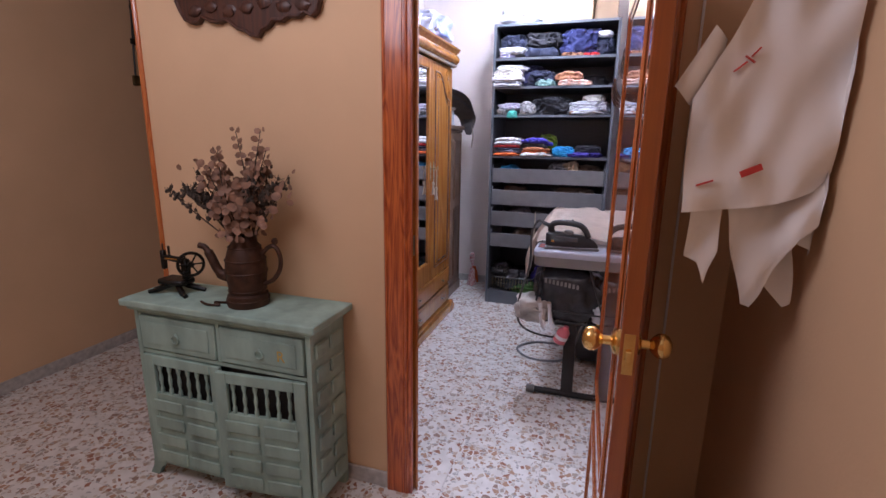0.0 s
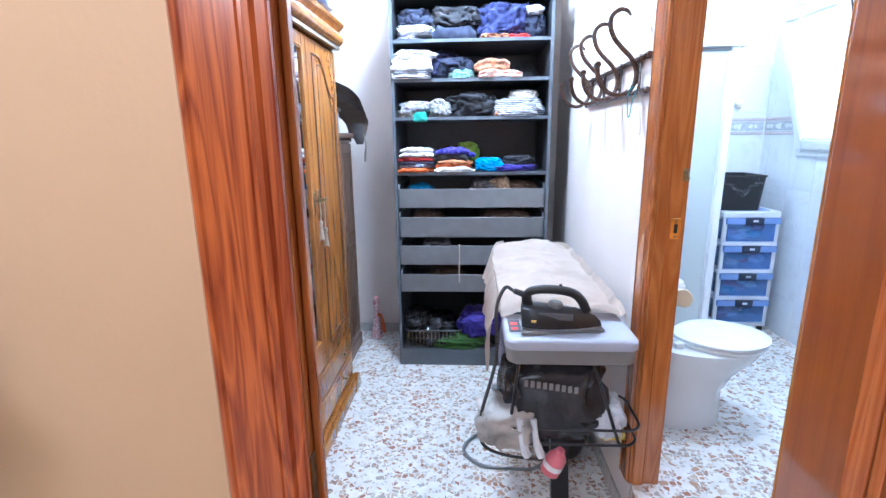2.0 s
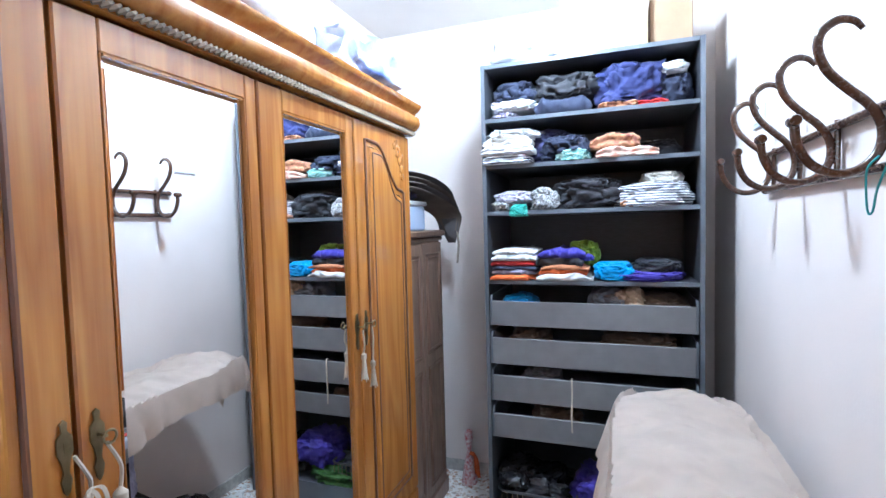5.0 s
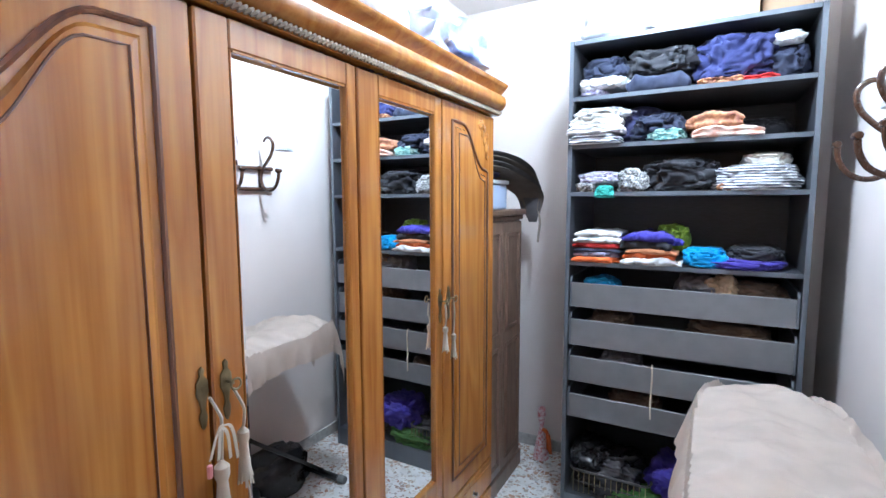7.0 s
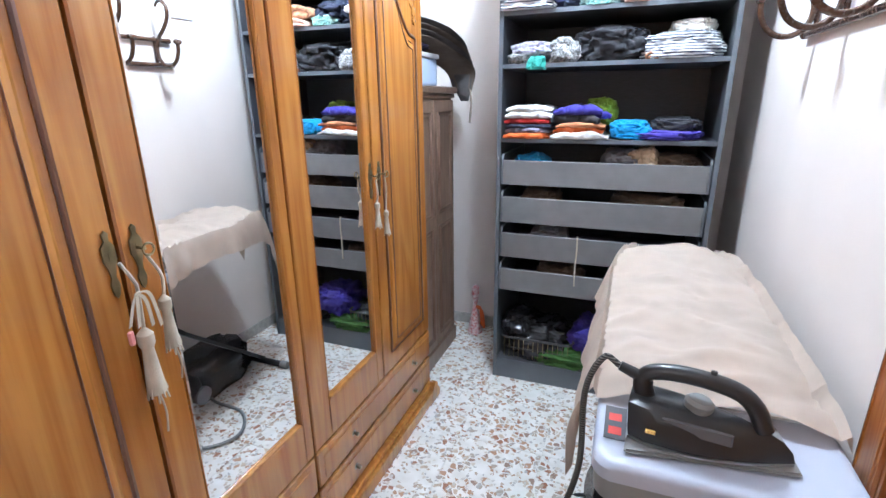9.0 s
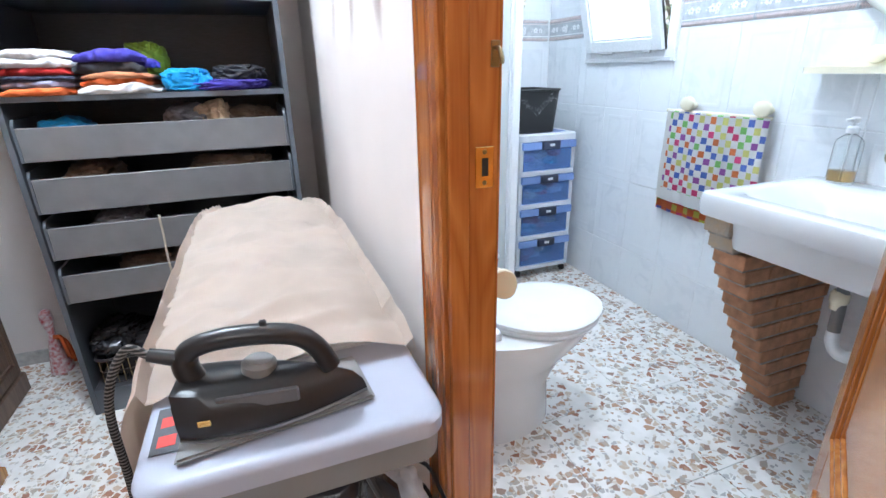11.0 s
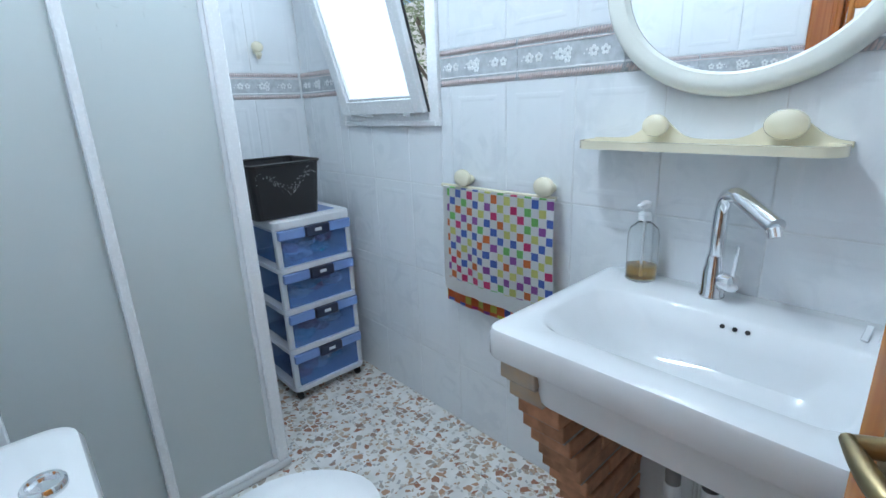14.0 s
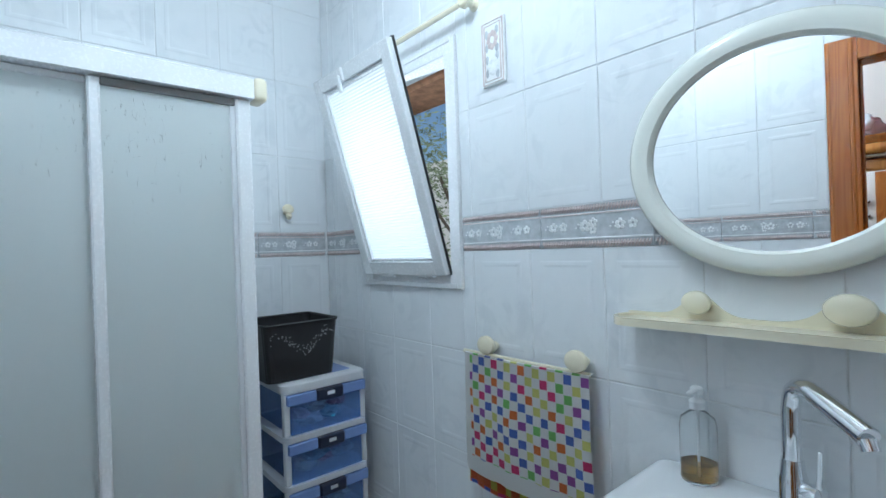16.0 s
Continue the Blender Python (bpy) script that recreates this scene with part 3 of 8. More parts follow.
structure("ceiling", [(-3.2, 0.74, 0.6, 7.7, CEIL, CEIL + 0.1)], M_CEIL, "white painted ceiling")
structure("ceiling_bath", [(0.47, 2.1, 4.4, 7.6, 2.96, 3.05)], M_CEIL, "white painted bathroom ceiling")
WY0, WY1, WZ0, WZ1 = 6.375, 7.005, 1.45, 2.335   # window frame's outside
wall_bath_west = structure("wall_bath_west", [(0.47, 0.5098, 4.4, BY0, 0.0, 2.96), (0.47, 0.5098, BY1, 7.6, 0.0, 2.96), (0.47, 0.5098, BY0, BY1, BH, 2.96)], M_TGROUT, "marbled tile wall beside the bathroom door")
wall_bath_east = structure("wall_bath_east", [(1.9022, 2.10, 4.4, WY0 + 0.03, 0.0, 2.96), (1.9022, 2.10, WY1 - 0.03, 7.6, 0.0, 2.96), (1.9022, 2.10, WY0 + 0.03, WY1 - 0.03, 0.0, WZ0 + 0.03), (1.9022, 2.10, WY0 + 0.03, WY1 - 0.03, WZ1 - 0.03, 2.96)], M_TGROUT, "marbled tile wall with a small window")
wall_bath_north = structure("wall_bath_north", [(0.51, 1.9022, 7.4022, 7.6, 0.0, 2.96)], M_TGROUT, "marbled tile end wall")
wall_bath_south = structure("wall_bath_south", [(0.51, 1.9022, 4.40, 4.5058, 0.0, 2.96)], M_TGROUT, "marbled tile wall behind the door")

# skirting
bm = bmesh.new()
box(bm, -3.05, -3.038, 0.7, 7.6, 0, 0.075, 0.003)
box(bm, -1.70, -0.578, 4.238, 4.25, 0, 0.075, 0.003)
box(bm, -1.60, 0.41, 7.428, 7.44, 0, 0.075, 0.003)
box(bm, 0.398, 0.41, 4.40, 7.428, 0, 0.075, 0.003)
box(bm, 0.406, 0.62, 4.238, 4.25, 0, 0.075, 0.003)
tagged(new("baseboard", to_mesh("baseboard", bm, M_SKIRT)), "grey stone skirting along the walls", "baseboard", kind="structure")

# hall doorway: casing and lining
def casing_profile(bm, a0, a1, along, z0, z1, face, out, flip=1, deep=1.0):
    """Moulded casing board: two steps and a bead, from a0 to a1 across."""
    w = a1 - a0
    prof = [(0, 0), (0, 0.012), (0.02, 0.015), (0.06, 0.020), (0.12, 0.021), (0.15, 0.018), (0.70, 0.018), (0.72, 0.015), (0.76, 0.015), (0.78, 0.018), (0.84, 0.017), (0.88, 0.011), (0.98, 0.010), (1.0, 0.008), (1.0, 0)]
    pts = [(a0 + w * (u if flip > 0 else 1 - u), face + out * d * deep) for u, d in prof]
    prism(bm, [V((p, q, z0)) if along == "x" else V((q, p, z0)) for p, q in pts], (0, 0, 1), z1 - z0)


frame_hall = thing("door_frame_1", (-0.16, 4.32, 0), "red varnished moulded wooden frame of the hall doorway", "door frame", kind="structure")
bm = bmesh.new()
casing_profile(bm, -0.578, -0.463, "x", 0, 2.16, 4.25, -1)
part("casing", bm, M_FIGURED, frame_hall, "red varnished moulded casing board")
bm = bmesh.new()
casing_profile(bm, 0.291, 0.405, "x", 0, 2.16, 4.25, -1, -1)
part("casing", bm, M_REDWOOD, frame_hall)
part("casing", boxed(-0.462, 0.290, 4.232, 4.25, 2.05, 2.16, 0.004), M_REDWOOD, frame_hall)
bm = bmesh.new()
box(bm, DX0, -0.463, 4.251, 4.314, 0, 2.05, 0.002)
box(bm, -0.4625, -0.452, 4.272, 4.290, 0, 2.05, 0.002)
part("lining", bm, M_JAMB, frame_hall, "glossy varnished lining with a stop bead")
part("lining", boxed(0.291, DX1, 4.251, 4.41, 0, 2.05, 0.002), M_REDWOOD, frame_hall)
part("lining", boxed(DX0, DX1, 4.251, 4.314, 2.051, DH, 0.002), M_REDWOOD, frame_hall)
part("strike_plate", boxed(-0.462, -0.4605, 4.253, 4.271, 1.065, 1.145, 0.0005), M_OLDBRASS, frame_hall, "worn metal strike plate")
solo("trim_corner", boxed(-1.722, -1.702, 4.235, 4.315, 0, CEIL, 0.006), M_REDWOOD, "red varnished wooden strip on the wall corner", "trim", kind="structure")

frame_bath = thing("door_frame_2", (0.46, 5.02, STEP), "orange varnished pine frame of the bathroom doorway", "door frame", kind="structure")
for x, out, deep in ((0.41, -1, 1.0), (0.512, 1, 0.4)):
    bm = bmesh.new()
    casing_profile(bm, 5.376, 5.476, "y", STEP, 2.37, x, out, -1, deep)
    part("casing", bm, M_JAMB, frame_bath, "varnished moulded pine casing board")
    bm = bmesh.new()
    casing_profile(bm, 4.478 if out < 0 else 4.512, 4.57, "y", STEP, 2.37, x, out, 1, deep)
    part("casing", bm, M_JAMB, frame_bath)
    f0, f1 = sorted((x, x + out * 0.018 * deep))
    part("casing", boxed(f0, f1, 4.571, 5.375, 2.28, 2.37, 0.004), M_JAMB, frame_bath)
bm = bmesh.new()
box(bm, 0.4105, 0.5115, 5.375, BY1, STEP, 2.28, 0.002)
box(bm, 0.4105, 0.452, 5.365, 5.3748, STEP, 2.28, 0.003)
part("lining", bm, M_JAMB, frame_bath)
bm = bmesh.new()
box(bm, 0.4105, 0.5115, BY0, 4.57, STEP, 2.28, 0.002)
box(bm, 0.4105, 0.452, 4.5702, 4.580, STEP, 2.28, 0.003)
part("lining", bm, M_JAMB, frame_bath)
part("lining", boxed(0.4105, 0.5115, BY0, BY1, 2.2805, 2.2995, 0.002), M_JAMB, frame_bath)
bm = bmesh.new()
box(bm, 0.465, 0.501, 5.372, 5.3748, 1.226, 1.300, 0.001)
strike = part("strike_plate", bm, M_BRASS, frame_bath, "brass strike plate with dark latch hole")
# black slab on the plate for the shade inside the hole
part("latch_hole", boxed(0.478, 0.490, 5.3712, 5.3722, 1.248, 1.280), M_BLACK, strike)
for z in (1.236, 1.291):
    part("screw", lathed([(0.0045, 0), (0.003, 0.0015)], (0.483, 5.372, z), (0, -1, 0), 8), M_OLDBRASS, strike)
bm = bmesh.new()
box(bm, 0.493, 0.509, 5.371, 5.3748, 1.430, 1.472, 0.001)
tube(bm, smooth_line([(0.499, 5.371, 1.46), (0.499, 5.356, 1.458), (0.501, 5.350, 1.445), (0.505, 5.356, 1.437)], 4), 0.004, 6)
part("bolt_keeper", bm, M_OLDBRASS, frame_bath, "small metal bolt keeper")

# ---- doors ----
def panel_door(name, hinge, end, z0, z1, width, mat, label, thick=0.036):
    """A leaf built along local x from its hinge, with framed panels on both faces."""
    d = (V(end) - V(hinge)).to_2d().normalized()
    m = Matrix.Translation(V((hinge[0], hinge[1], 0))) @ Matrix.Rotation(math.atan2(d.y, d.x), 4, "Z")
    root = thing(name, (hinge[0], hinge[1], z0), label, "door", kind="structure")
    t = thick / 2
    bm = bmesh.new()
    s = 0.105
    rails = [z0, z0 + 0.14, z0 + 0.42, z0 + 0.54, z1 - 0.13, z1]
    box(bm, 0, s, -t, t, z0, z1, 0.003, m=m)
    box(bm, width - s, width, -t, t, z0, z1, 0.003, m=m)
    for a, b in ((0, 1), (2, 3), (4, 5)):
        box(bm, s, width - s, -t, t, rails[a], rails[b], 0.002, m=m)
    leaf = part("leaf_frame", bm, mat, root)
    for a, b in ((1, 2), (3, 4)):
        lo, hi = rails[a], rails[b]
        bm = bmesh.new()
        box(bm, s, width - s, -t * 0.35, t * 0.35, lo, hi, m=m)
        box(bm, s + 0.055, width - s - 0.055, -t * 0.8, t * 0.8, lo + 0.055, hi - 0.055, 0.011, m=m)
        part("panel", bm, mat, root)
        bm = bmesh.new()
        for k, (w, dep) in enumerate(((0.0, 0.006), (0.012, 0.002), (0.024, -0.004))):
            for y in (-1, 1):
                y0, y1 = sorted((y * t * 0.35, y * (t + dep)))
                box(bm, s + w, s + w + 0.011, y0, y1, lo + w, hi - w, 0.002, m=m)
                box(bm, width - s - w - 0.011, width - s - w, y0, y1, lo + w, hi - w, 0.002, m=m)
                box(bm, s + w + 0.0112, width - s - w - 0.0112, y0, y1, lo + w, lo + w + 0.011, 0.002, m=m)
                box(bm, s + w + 0.0112, width - s - w - 0.0112, y0, y1, hi - w - 0.011, hi - w, 0.002, m=m)
        part("moulding", bm, mat, root)
    return root, m, t


def fluted_door(name, hinge, end, z0, z1, width, label, thick=0.036):
    """A flat lacquered leaf with two frames of fluted strip on each face."""
    d = (V(end) - V(hinge)).to_2d().normalized()
    m = Matrix.Translation(V((hinge[0], hinge[1], 0))) @ Matrix.Rotation(math.atan2(d.y, d.x), 4, "Z")
    root = thing(name, (hinge[0], hinge[1], z0), label, "door", kind="structure")
    t = thick / 2
    part("leaf", boxed(0, width, -t, t, z0, z1, 0.003, 2, m=m), M_DOOR, root)
    a, b, w = 0.115, width - 0.074, 0.054
    for lo, hi in ((z0 + 0.15, 0.555), (0.655, z1 - 0.135)):
        for y in (-1, 1):
            for k in range(3):
                o, dep = k * w / 3, (0.004, 0.006, 0.003)[k]
                y0, y1 = sorted((y * (t + 0.0002), y * (t + dep)))
                bm = bmesh.new()
                g = w / 3 - 0.0015
                box(bm, a + o, a + o + g, y0, y1, lo + o, hi - o, 0.0015, m=m)
                box(bm, b - o - g, b - o, y0, y1, lo + o, hi - o, 0.0015, m=m)
                box(bm, a + o + g + 0.0002, b - o - g - 0.0002, y0, y1, lo + o, lo + o + g, 0.0015, m=m)
                box(bm, a + o + g + 0.0002, b - o - g - 0.0002, y0, y1, hi - o - g, hi - o, 0.0015, m=m)
                part("fluted_moulding", bm, M_REDWOOD, root, "red fluted strip round a door panel")
    return root, m, t


door_hall, DM, DT = fluted_door("door_1", (0.266, 4.352), (0.289, 3.567), 0.012, 2.04, 0.80, "mirror-glossy red lacquered door with fluted strips standing open")
for y in (-1, 1):
    bm = bmesh.new()
    c = DM @ V((0.733, y * DT, 1.085))
    ax = (DM.to_3x3() @ V((0, y, 0)))
    lathe(bm, [(0.031, 0), (0.031, 0.004), (0.024, 0.010), (0.011, 0.014), (0.010, 0.030), (0.018, 0.036), (0.026, 0.046), (0.028, 0.057), (0.023, 0.068), (0.012, 0.074)], c, ax, 22)
    part("knob", bm, M_BRASS, door_hall, "round polished brass door knob", smooth=True)
bm = bmesh.new()
box(bm, 0.80, 0.8015, -0.011, 0.011, 1.04, 1.13, 0.0005, m=DM)
box(bm, 0.8015, 0.810, -0.006, 0.006, 1.07, 1.095, 0.002, m=DM)
part("latch_plate", bm, M_BRASS, door_hall, "brass latch plate in the door edge")

door_bath, BM_, BT = panel_door("door_2", (0.463, 4.637), (1.118, 5.046), STEP + 0.012, 2.27, 0.78, M_PINE, "honey pine panel door standing ajar")
for y in (1, -1):
    bm = bmesh.new()
    outline = []
    for k in range(24):
        a = 2 * math.pi * k / 24
        outline.append(BM_ @ V((0.72 + 0.022 * math.cos(a), y * BT, 1.252 + (0.084 if math.sin(a) > 0 else -0.084) + 0.024 * math.sin(a))))
    prism(bm, outline, BM_.to_3x3() @ V((0, y, 0)), 0.006)
    plate = part("handle_plate", bm, M_OLDBRASS, door_bath, "aged brass backplate")
    bm = bmesh.new()
    n0 = BM_.to_3x3() @ V((0, y, 0))
    lathe(bm, [(0.013, 0.006), (0.010, 0.010), (0.0075, 0.016), (0.0075, 0.034)], BM_ @ V((0.72, y * BT, 1.289)), n0, 14)
    blade = smooth_line([BM_ @ V((0.726, y * (BT + 0.035), 1.290)), BM_ @ V((0.707, y * (BT + 0.037), 1.289)), BM_ @ V((0.685, y * (BT + 0.037), 1.286)), BM_ @ V((0.656, y * (BT + 0.032), 1.282))], 5)
    tube(bm, blade, [0.0046 + 0.0032 * math.sin(min(1.0, i / 12) * 1.5) - (0.002 if i == 15 else 0) for i in range(16)], 10)
    part("lever", bm, M_OLDBRASS, plate, "aged brass lever handle", smooth=True)
    for z in (1.345, 1.158):
        part("screw", lathed([(0.004, 0.006), (0.003, 0.0078)], BM_ @ V((0.72, y * BT, z)), n0, 8), M_OLDBRASS, plate)

# ---- wardrobe ----
WX, WY, WE = -1.0, 4.50, 6.50          # door plane, ends
wardrobe = thing("wardrobe", (-1.29, 5.5, 0), "four-door honey pine wardrobe with two mirrored doors and carved cornice", "wardrobe")
bm = bmesh.new()
box(bm, -1.585, WX - 0.024, WY, WY + 0.025, 0.09, 2.06, 0.002)
box(bm, -1.585, WX - 0.024, WE - 0.025, WE, 0.09, 2.06, 0.002)
box(bm, -1.585, -1.57, WY + 0.026, WE - 0.026, 0.09, 2.06)
box(bm, -1.569, WX - 0.03, WY + 0.026, WE - 0.026, 2.03, 2.06)
box(bm, -1.569, WX - 0.03, WY + 0.026, WE - 0.026, 0.09, 0.115)
box(bm, -1.569, WX - 0.03, 5.488, 5.512, 0.116, 2.029)
part("body", bm, M_WARD, wardrobe)
bm = bmesh.new()
for x1, z0, z1 in ((-0.965, 0.0, 0.07), (-0.978, 0.071, 0.092)):
    box(bm, -1.585, x1, WY - 0.01, WE + 0.012, z0, z1, 0.006)
part("plinth", bm, M_WARD, wardrobe)
# carved apron foot at the corner
bm = bmesh.new()
prism(bm, [V((-0.962, 6.515 + u, z)) for u, z in ((-0.10, 0.0), (0.03, 0.0), (0.035, 0.035), (0.01, 0.06), (-0.01, 0.10), (-0.04, 0.105), (-0.07, 0.06))], (-1, 0, 0), 0.03)
part("foot", bm, M_WARD, wardrobe, "carved scroll foot")
# cornice: torus, rope band and top moulding
bm = bmesh.new()
prof = [(-1.005, 2.062), (-0.985, 2.064), (-0.982, 2.085), (-0.968, 2.090), (-0.952, 2.105), (-0.948, 2.125), (-0.955, 2.147), (-0.975, 2.155), (-0.970, 2.162), (-0.950, 2.180), (-0.940, 2.192), (-0.940, 2.20), (-1.005, 2.20)]
prism(bm, [V((x, WY - 0.01, z)) for x, z in prof], (0, 1, 0), WE - WY + 0.03)
prof2 = [(0.0, 2.062), (0.015, 2.064), (0.018, 2.085), (0.032, 2.09), (0.046, 2.105), (0.05, 2.125), (0.045, 2.147), (0.025, 2.155), (0.03, 2.162), (0.05, 2.18), (0.06, 2.192), (0.06, 2.20), (0.0, 2.20)]
prism(bm, [V((-1.006, WE + o, z)) for o, z in prof2], (-1, 0, 0), 0.57)
box(bm, -1.58, -1.006, WY, WE, 2.17, 2.199)
part("cornice", bm, M_WARD, wardrobe, "rounded pine cornice moulding", smooth=True)
bm = bmesh.new()
y = WY
while y < WE:
    tube(bm, [(-0.977, y, 2.066), (-0.973, y + 0.012, 2.074), (-0.977, y + 0.024, 2.083)], [0.004, 0.0065, 0.004], 5)
    y += 0.0155
part("rope_band", bm, material("silvered_rope", (0.36, 0.30, 0.22), 0.35, metal=0.5, vary=0.4), wardrobe, "silvered twisted rope carving")


def arch(y0, y1, zlow, zlo, zhi, n=18, rising=True):
    """Panel outline with an S-shaped top rising to one side."""
    pts = [(y0, zlow), (y1, zlow)]
    for k in range(n + 1):
        u = 1 - k / n
        s = u if rising else 1 - u
        if s < 0.12:
            h = 0.06 * math.sin(s / 0.12 * math.pi / 2)
        else:
            h = 0.06 + 0.94 * (0.5 - 0.5 * math.cos(min(1, (s - 0.12) / 0.62) * math.pi)) + 0.05 * max(0, s - 0.74)
        pts.append((y0 + (y1 - y0) * u, zlo + (zhi - zlo) * h))
    return pts


DZ0, DZ1 = 0.415, 2.055
for k in range(4):
    a, b = WY + 0.5 * k + 0.004, WY + 0.5 * k + 0.496
    mirrored = k in (1, 2)
    if mirrored:
        my0, my1 = (5.083, 5.455) if k == 1 else (5.603, 5.945)
        bm = bmesh.new()
        box(bm, WX - 0.022, WX, a, my0, DZ0, DZ1, 0.004)
        box(bm, WX - 0.022, WX, my1, b, DZ0, DZ1, 0.004)
        box(bm, WX - 0.022, WX, my0 + 0.0005, my1 - 0.0005, DZ0, 0.565, 0.003)
        box(bm, WX - 0.022, WX, my0 + 0.0005, my1 - 0.0005, 1.992, DZ1, 0.003)
        door = part("mirror_door", bm, M_WARD, wardrobe, "pine framed mirror door")
        bm = bmesh.new()
        g = [(my0, my1, 0.565, 1.992, -0.014), (my0 + 0.016, my1 - 0.016, 0.581, 1.976, -0.011)]
        loft(bm, [[V((WX + g[i][4], y, z)) for y, z in ((g[i][0], g[i][2]), (g[i][1], g[i][2]), (g[i][1], g[i][3]), (g[i][0], g[i][3]))] for i in (0, 1)])
        part("mirror_glass", bm, M_MIRROR, door, "bevelled mirror glass")
        bm = bmesh.new()
        for y0, y1, z0, z1 in ((my0 + 0.0002, my0 + 0.003, 0.566, 1.991), (my1 - 0.003, my1 - 0.0002, 0.566, 1.991), (my0 + 0.007, my1 - 0.007, 0.566, 0.571), (my0 + 0.007, my1 - 0.007, 1.986, 1.991)):
            box(bm, WX - 0.013, WX + 0.0005, y0, y1, z0, z1, 0.001)
        part("bead", bm, M_WARD, door)
    else:
        door = part("panel_door", boxed(WX - 0.022, WX, a, b, DZ0, DZ1, 0.004), M_WARD, wardrobe, "pine door with arched raised panel")
        rising = k == 0
        p0, p1 = a + 0.075, b - 0.075
        inset = lambda d: arch(p0 + d, p1 - d, DZ0 + 0.085 + d, 1.80 - d, 1.985 - d, rising=rising)
        o1 = inset(0.0)
        bm = bmesh.new()
        loop = [V((WX + 0.001, y, z)) for y, z in o1]
        tube(bm, loop, 0.0065, 6, closed=True)
        part("moulding", bm, M_WARDDARK, door)
        bm = bmesh.new()
        loft(bm, [[V((WX + h, y, z)) for y, z in inset(d)] for d, h in ((0.022, 0.0005), (0.030, 0.007), (0.044, 0.009))], cap0=False)
        part("raised_panel", bm, M_WARD, door)
        bm = tubed([V((WX + 0.009, y, z)) for y, z in inset(0.046)], 0.003, 5, closed=True)
        part("inner_bead", bm, M_WARDDARK, door)
        sgn = -1 if rising else 1
        ey = p1 - 0.012 if not rising else p0 + 0.012
        for q, (dy, dz, r) in enumerate(((0, 0.0, 0.018), (-0.022, 0.032, 0.016), (0.0, 0.05, 0.013), (-0.045, 0.062, 0.014), (-0.03, 0.085, 0.012), (-0.07, 0.092, 0.012), (0.0, -0.035, 0.014), (-0.055, 0.11, 0.01))):
            bm = bmesh.new()
            blob(bm, (WX + 0.002, ey + dy * sgn, 1.905 + dz), (0.007, r, r * 1.3), q + k, 0.4, 2.5, 2, flat=False)
            part("carved_leaf", bm, M_WARD, door, smooth=True)
    # lock plate with key
    ky = {0: b - 0.018, 1: a + 0.030, 2: b - 0.022, 3: a + 0.038}[k]
    bm = bmesh.new()
    kz = 1.265
    outl = [(0.0, 0.072), (0.008, 0.066), (0.006, 0.052), (0.017, 0.04), (0.018, 0.015), (0.010, 0.0), (0.006, -0.02), (0.012, -0.035), (0.007, -0.055), (0.0, -0.062)]
    outl = outl + [(-u, v) for u, v in outl[-2:0:-1]]
    prism(bm, [V((WX + 0.0005, ky + u * 0.75, kz + v)) for u, v in outl], (1, 0, 0), 0.004)
    box(bm, WX + 0.0046, WX + 0.0052, ky - 0.002, ky + 0.002, kz + 0.015, kz + 0.032)
    plate = part("lock_plate", bm, M_OLDBRASS, door, "ornate aged brass keyhole plate")
    if k != 0:
        bm = bmesh.new()
        tube(bm, [(WX + 0.004, ky, kz + 0.024), (WX + 0.028, ky, kz + 0.024)], 0.003, 6)
        tube(bm, [V((WX + 0.036, ky + 0.012 * math.cos(t * 0.4), kz + 0.024 + 0.012 * math.sin(t * 0.4))) for t in range(16)], 0.0025, 6, closed=True)
        part("key", bm, M_OLDBRASS, plate, smooth=True)
    # tassel
    tx, ty = WX + 0.026, ky + (0.012 if k in (0, 1) else -0.006)
    drop = (0.185, 0.125, 0.105, 0.150)[k]
    fat = 1.55 if k == 0 else 1.25 if k == 1 else 1.0
    bm = bmesh.new()
    tube(bm, smooth_line([(tx, ky, kz + 0.012), (tx + 0.004, ty + 0.006, kz - 0.03), (tx, ty + 0.012, kz - 0.055), (tx - 0.002, ty + 0.008, kz - drop + 0.03)], 5), 0.0035, 6)
    lathe(bm, [(q_r * fat, q_h * fat) for q_r, q_h in ((0.002, 0.035), (0.010, 0.026), (0.010, 0.012), (0.007, 0.005), (0.009, -0.02), (0.012, -0.055), (0.0125, -0.06))], (tx - 0.001, ty + 0.008, kz - drop), (0, 0, 1), 12)
    for q in range(10):
        aq = q * 0.63
        tube(bm, [(tx, ty + 0.008, kz - drop), (tx + 0.013 * fat * math.cos(aq), ty + 0.008 + 0.013 * fat * math.sin(aq), kz - drop - (0.066 + 0.006 * math.sin(q * 2.3)) * fat)], 0.002, 4)
    tassel = part("tassel", bm, M_ROPE, door, "cream cord tassel", smooth=True)
    if k == 0:
        bm = bmesh.new()
        for q in range(4):
            sway = (-0.030, -0.012, 0.016, 0.034)[q]
            line = smooth_line([(tx + 0.004, ty + 0.006, kz - 0.055), (tx + 0.012, ty + 0.006 + sway * 0.6, kz - 0.075 + 0.01 * (q % 2)), (tx + 0.010, ty + 0.006 + sway, kz - 0.115 - 0.008 * q)], 5)
            loft(bm, [[p + V((0.0006, -0.0035, 0)), p + V((0.0006, 0.0035, 0.002)), p + V((-0.0006, 0.0035, 0.002)), p + V((-0.0006, -0.0035, 0))] for p in line])
        part("ribbon", bm, M_ROPE, tassel, "white ribbon bow", smooth=True)
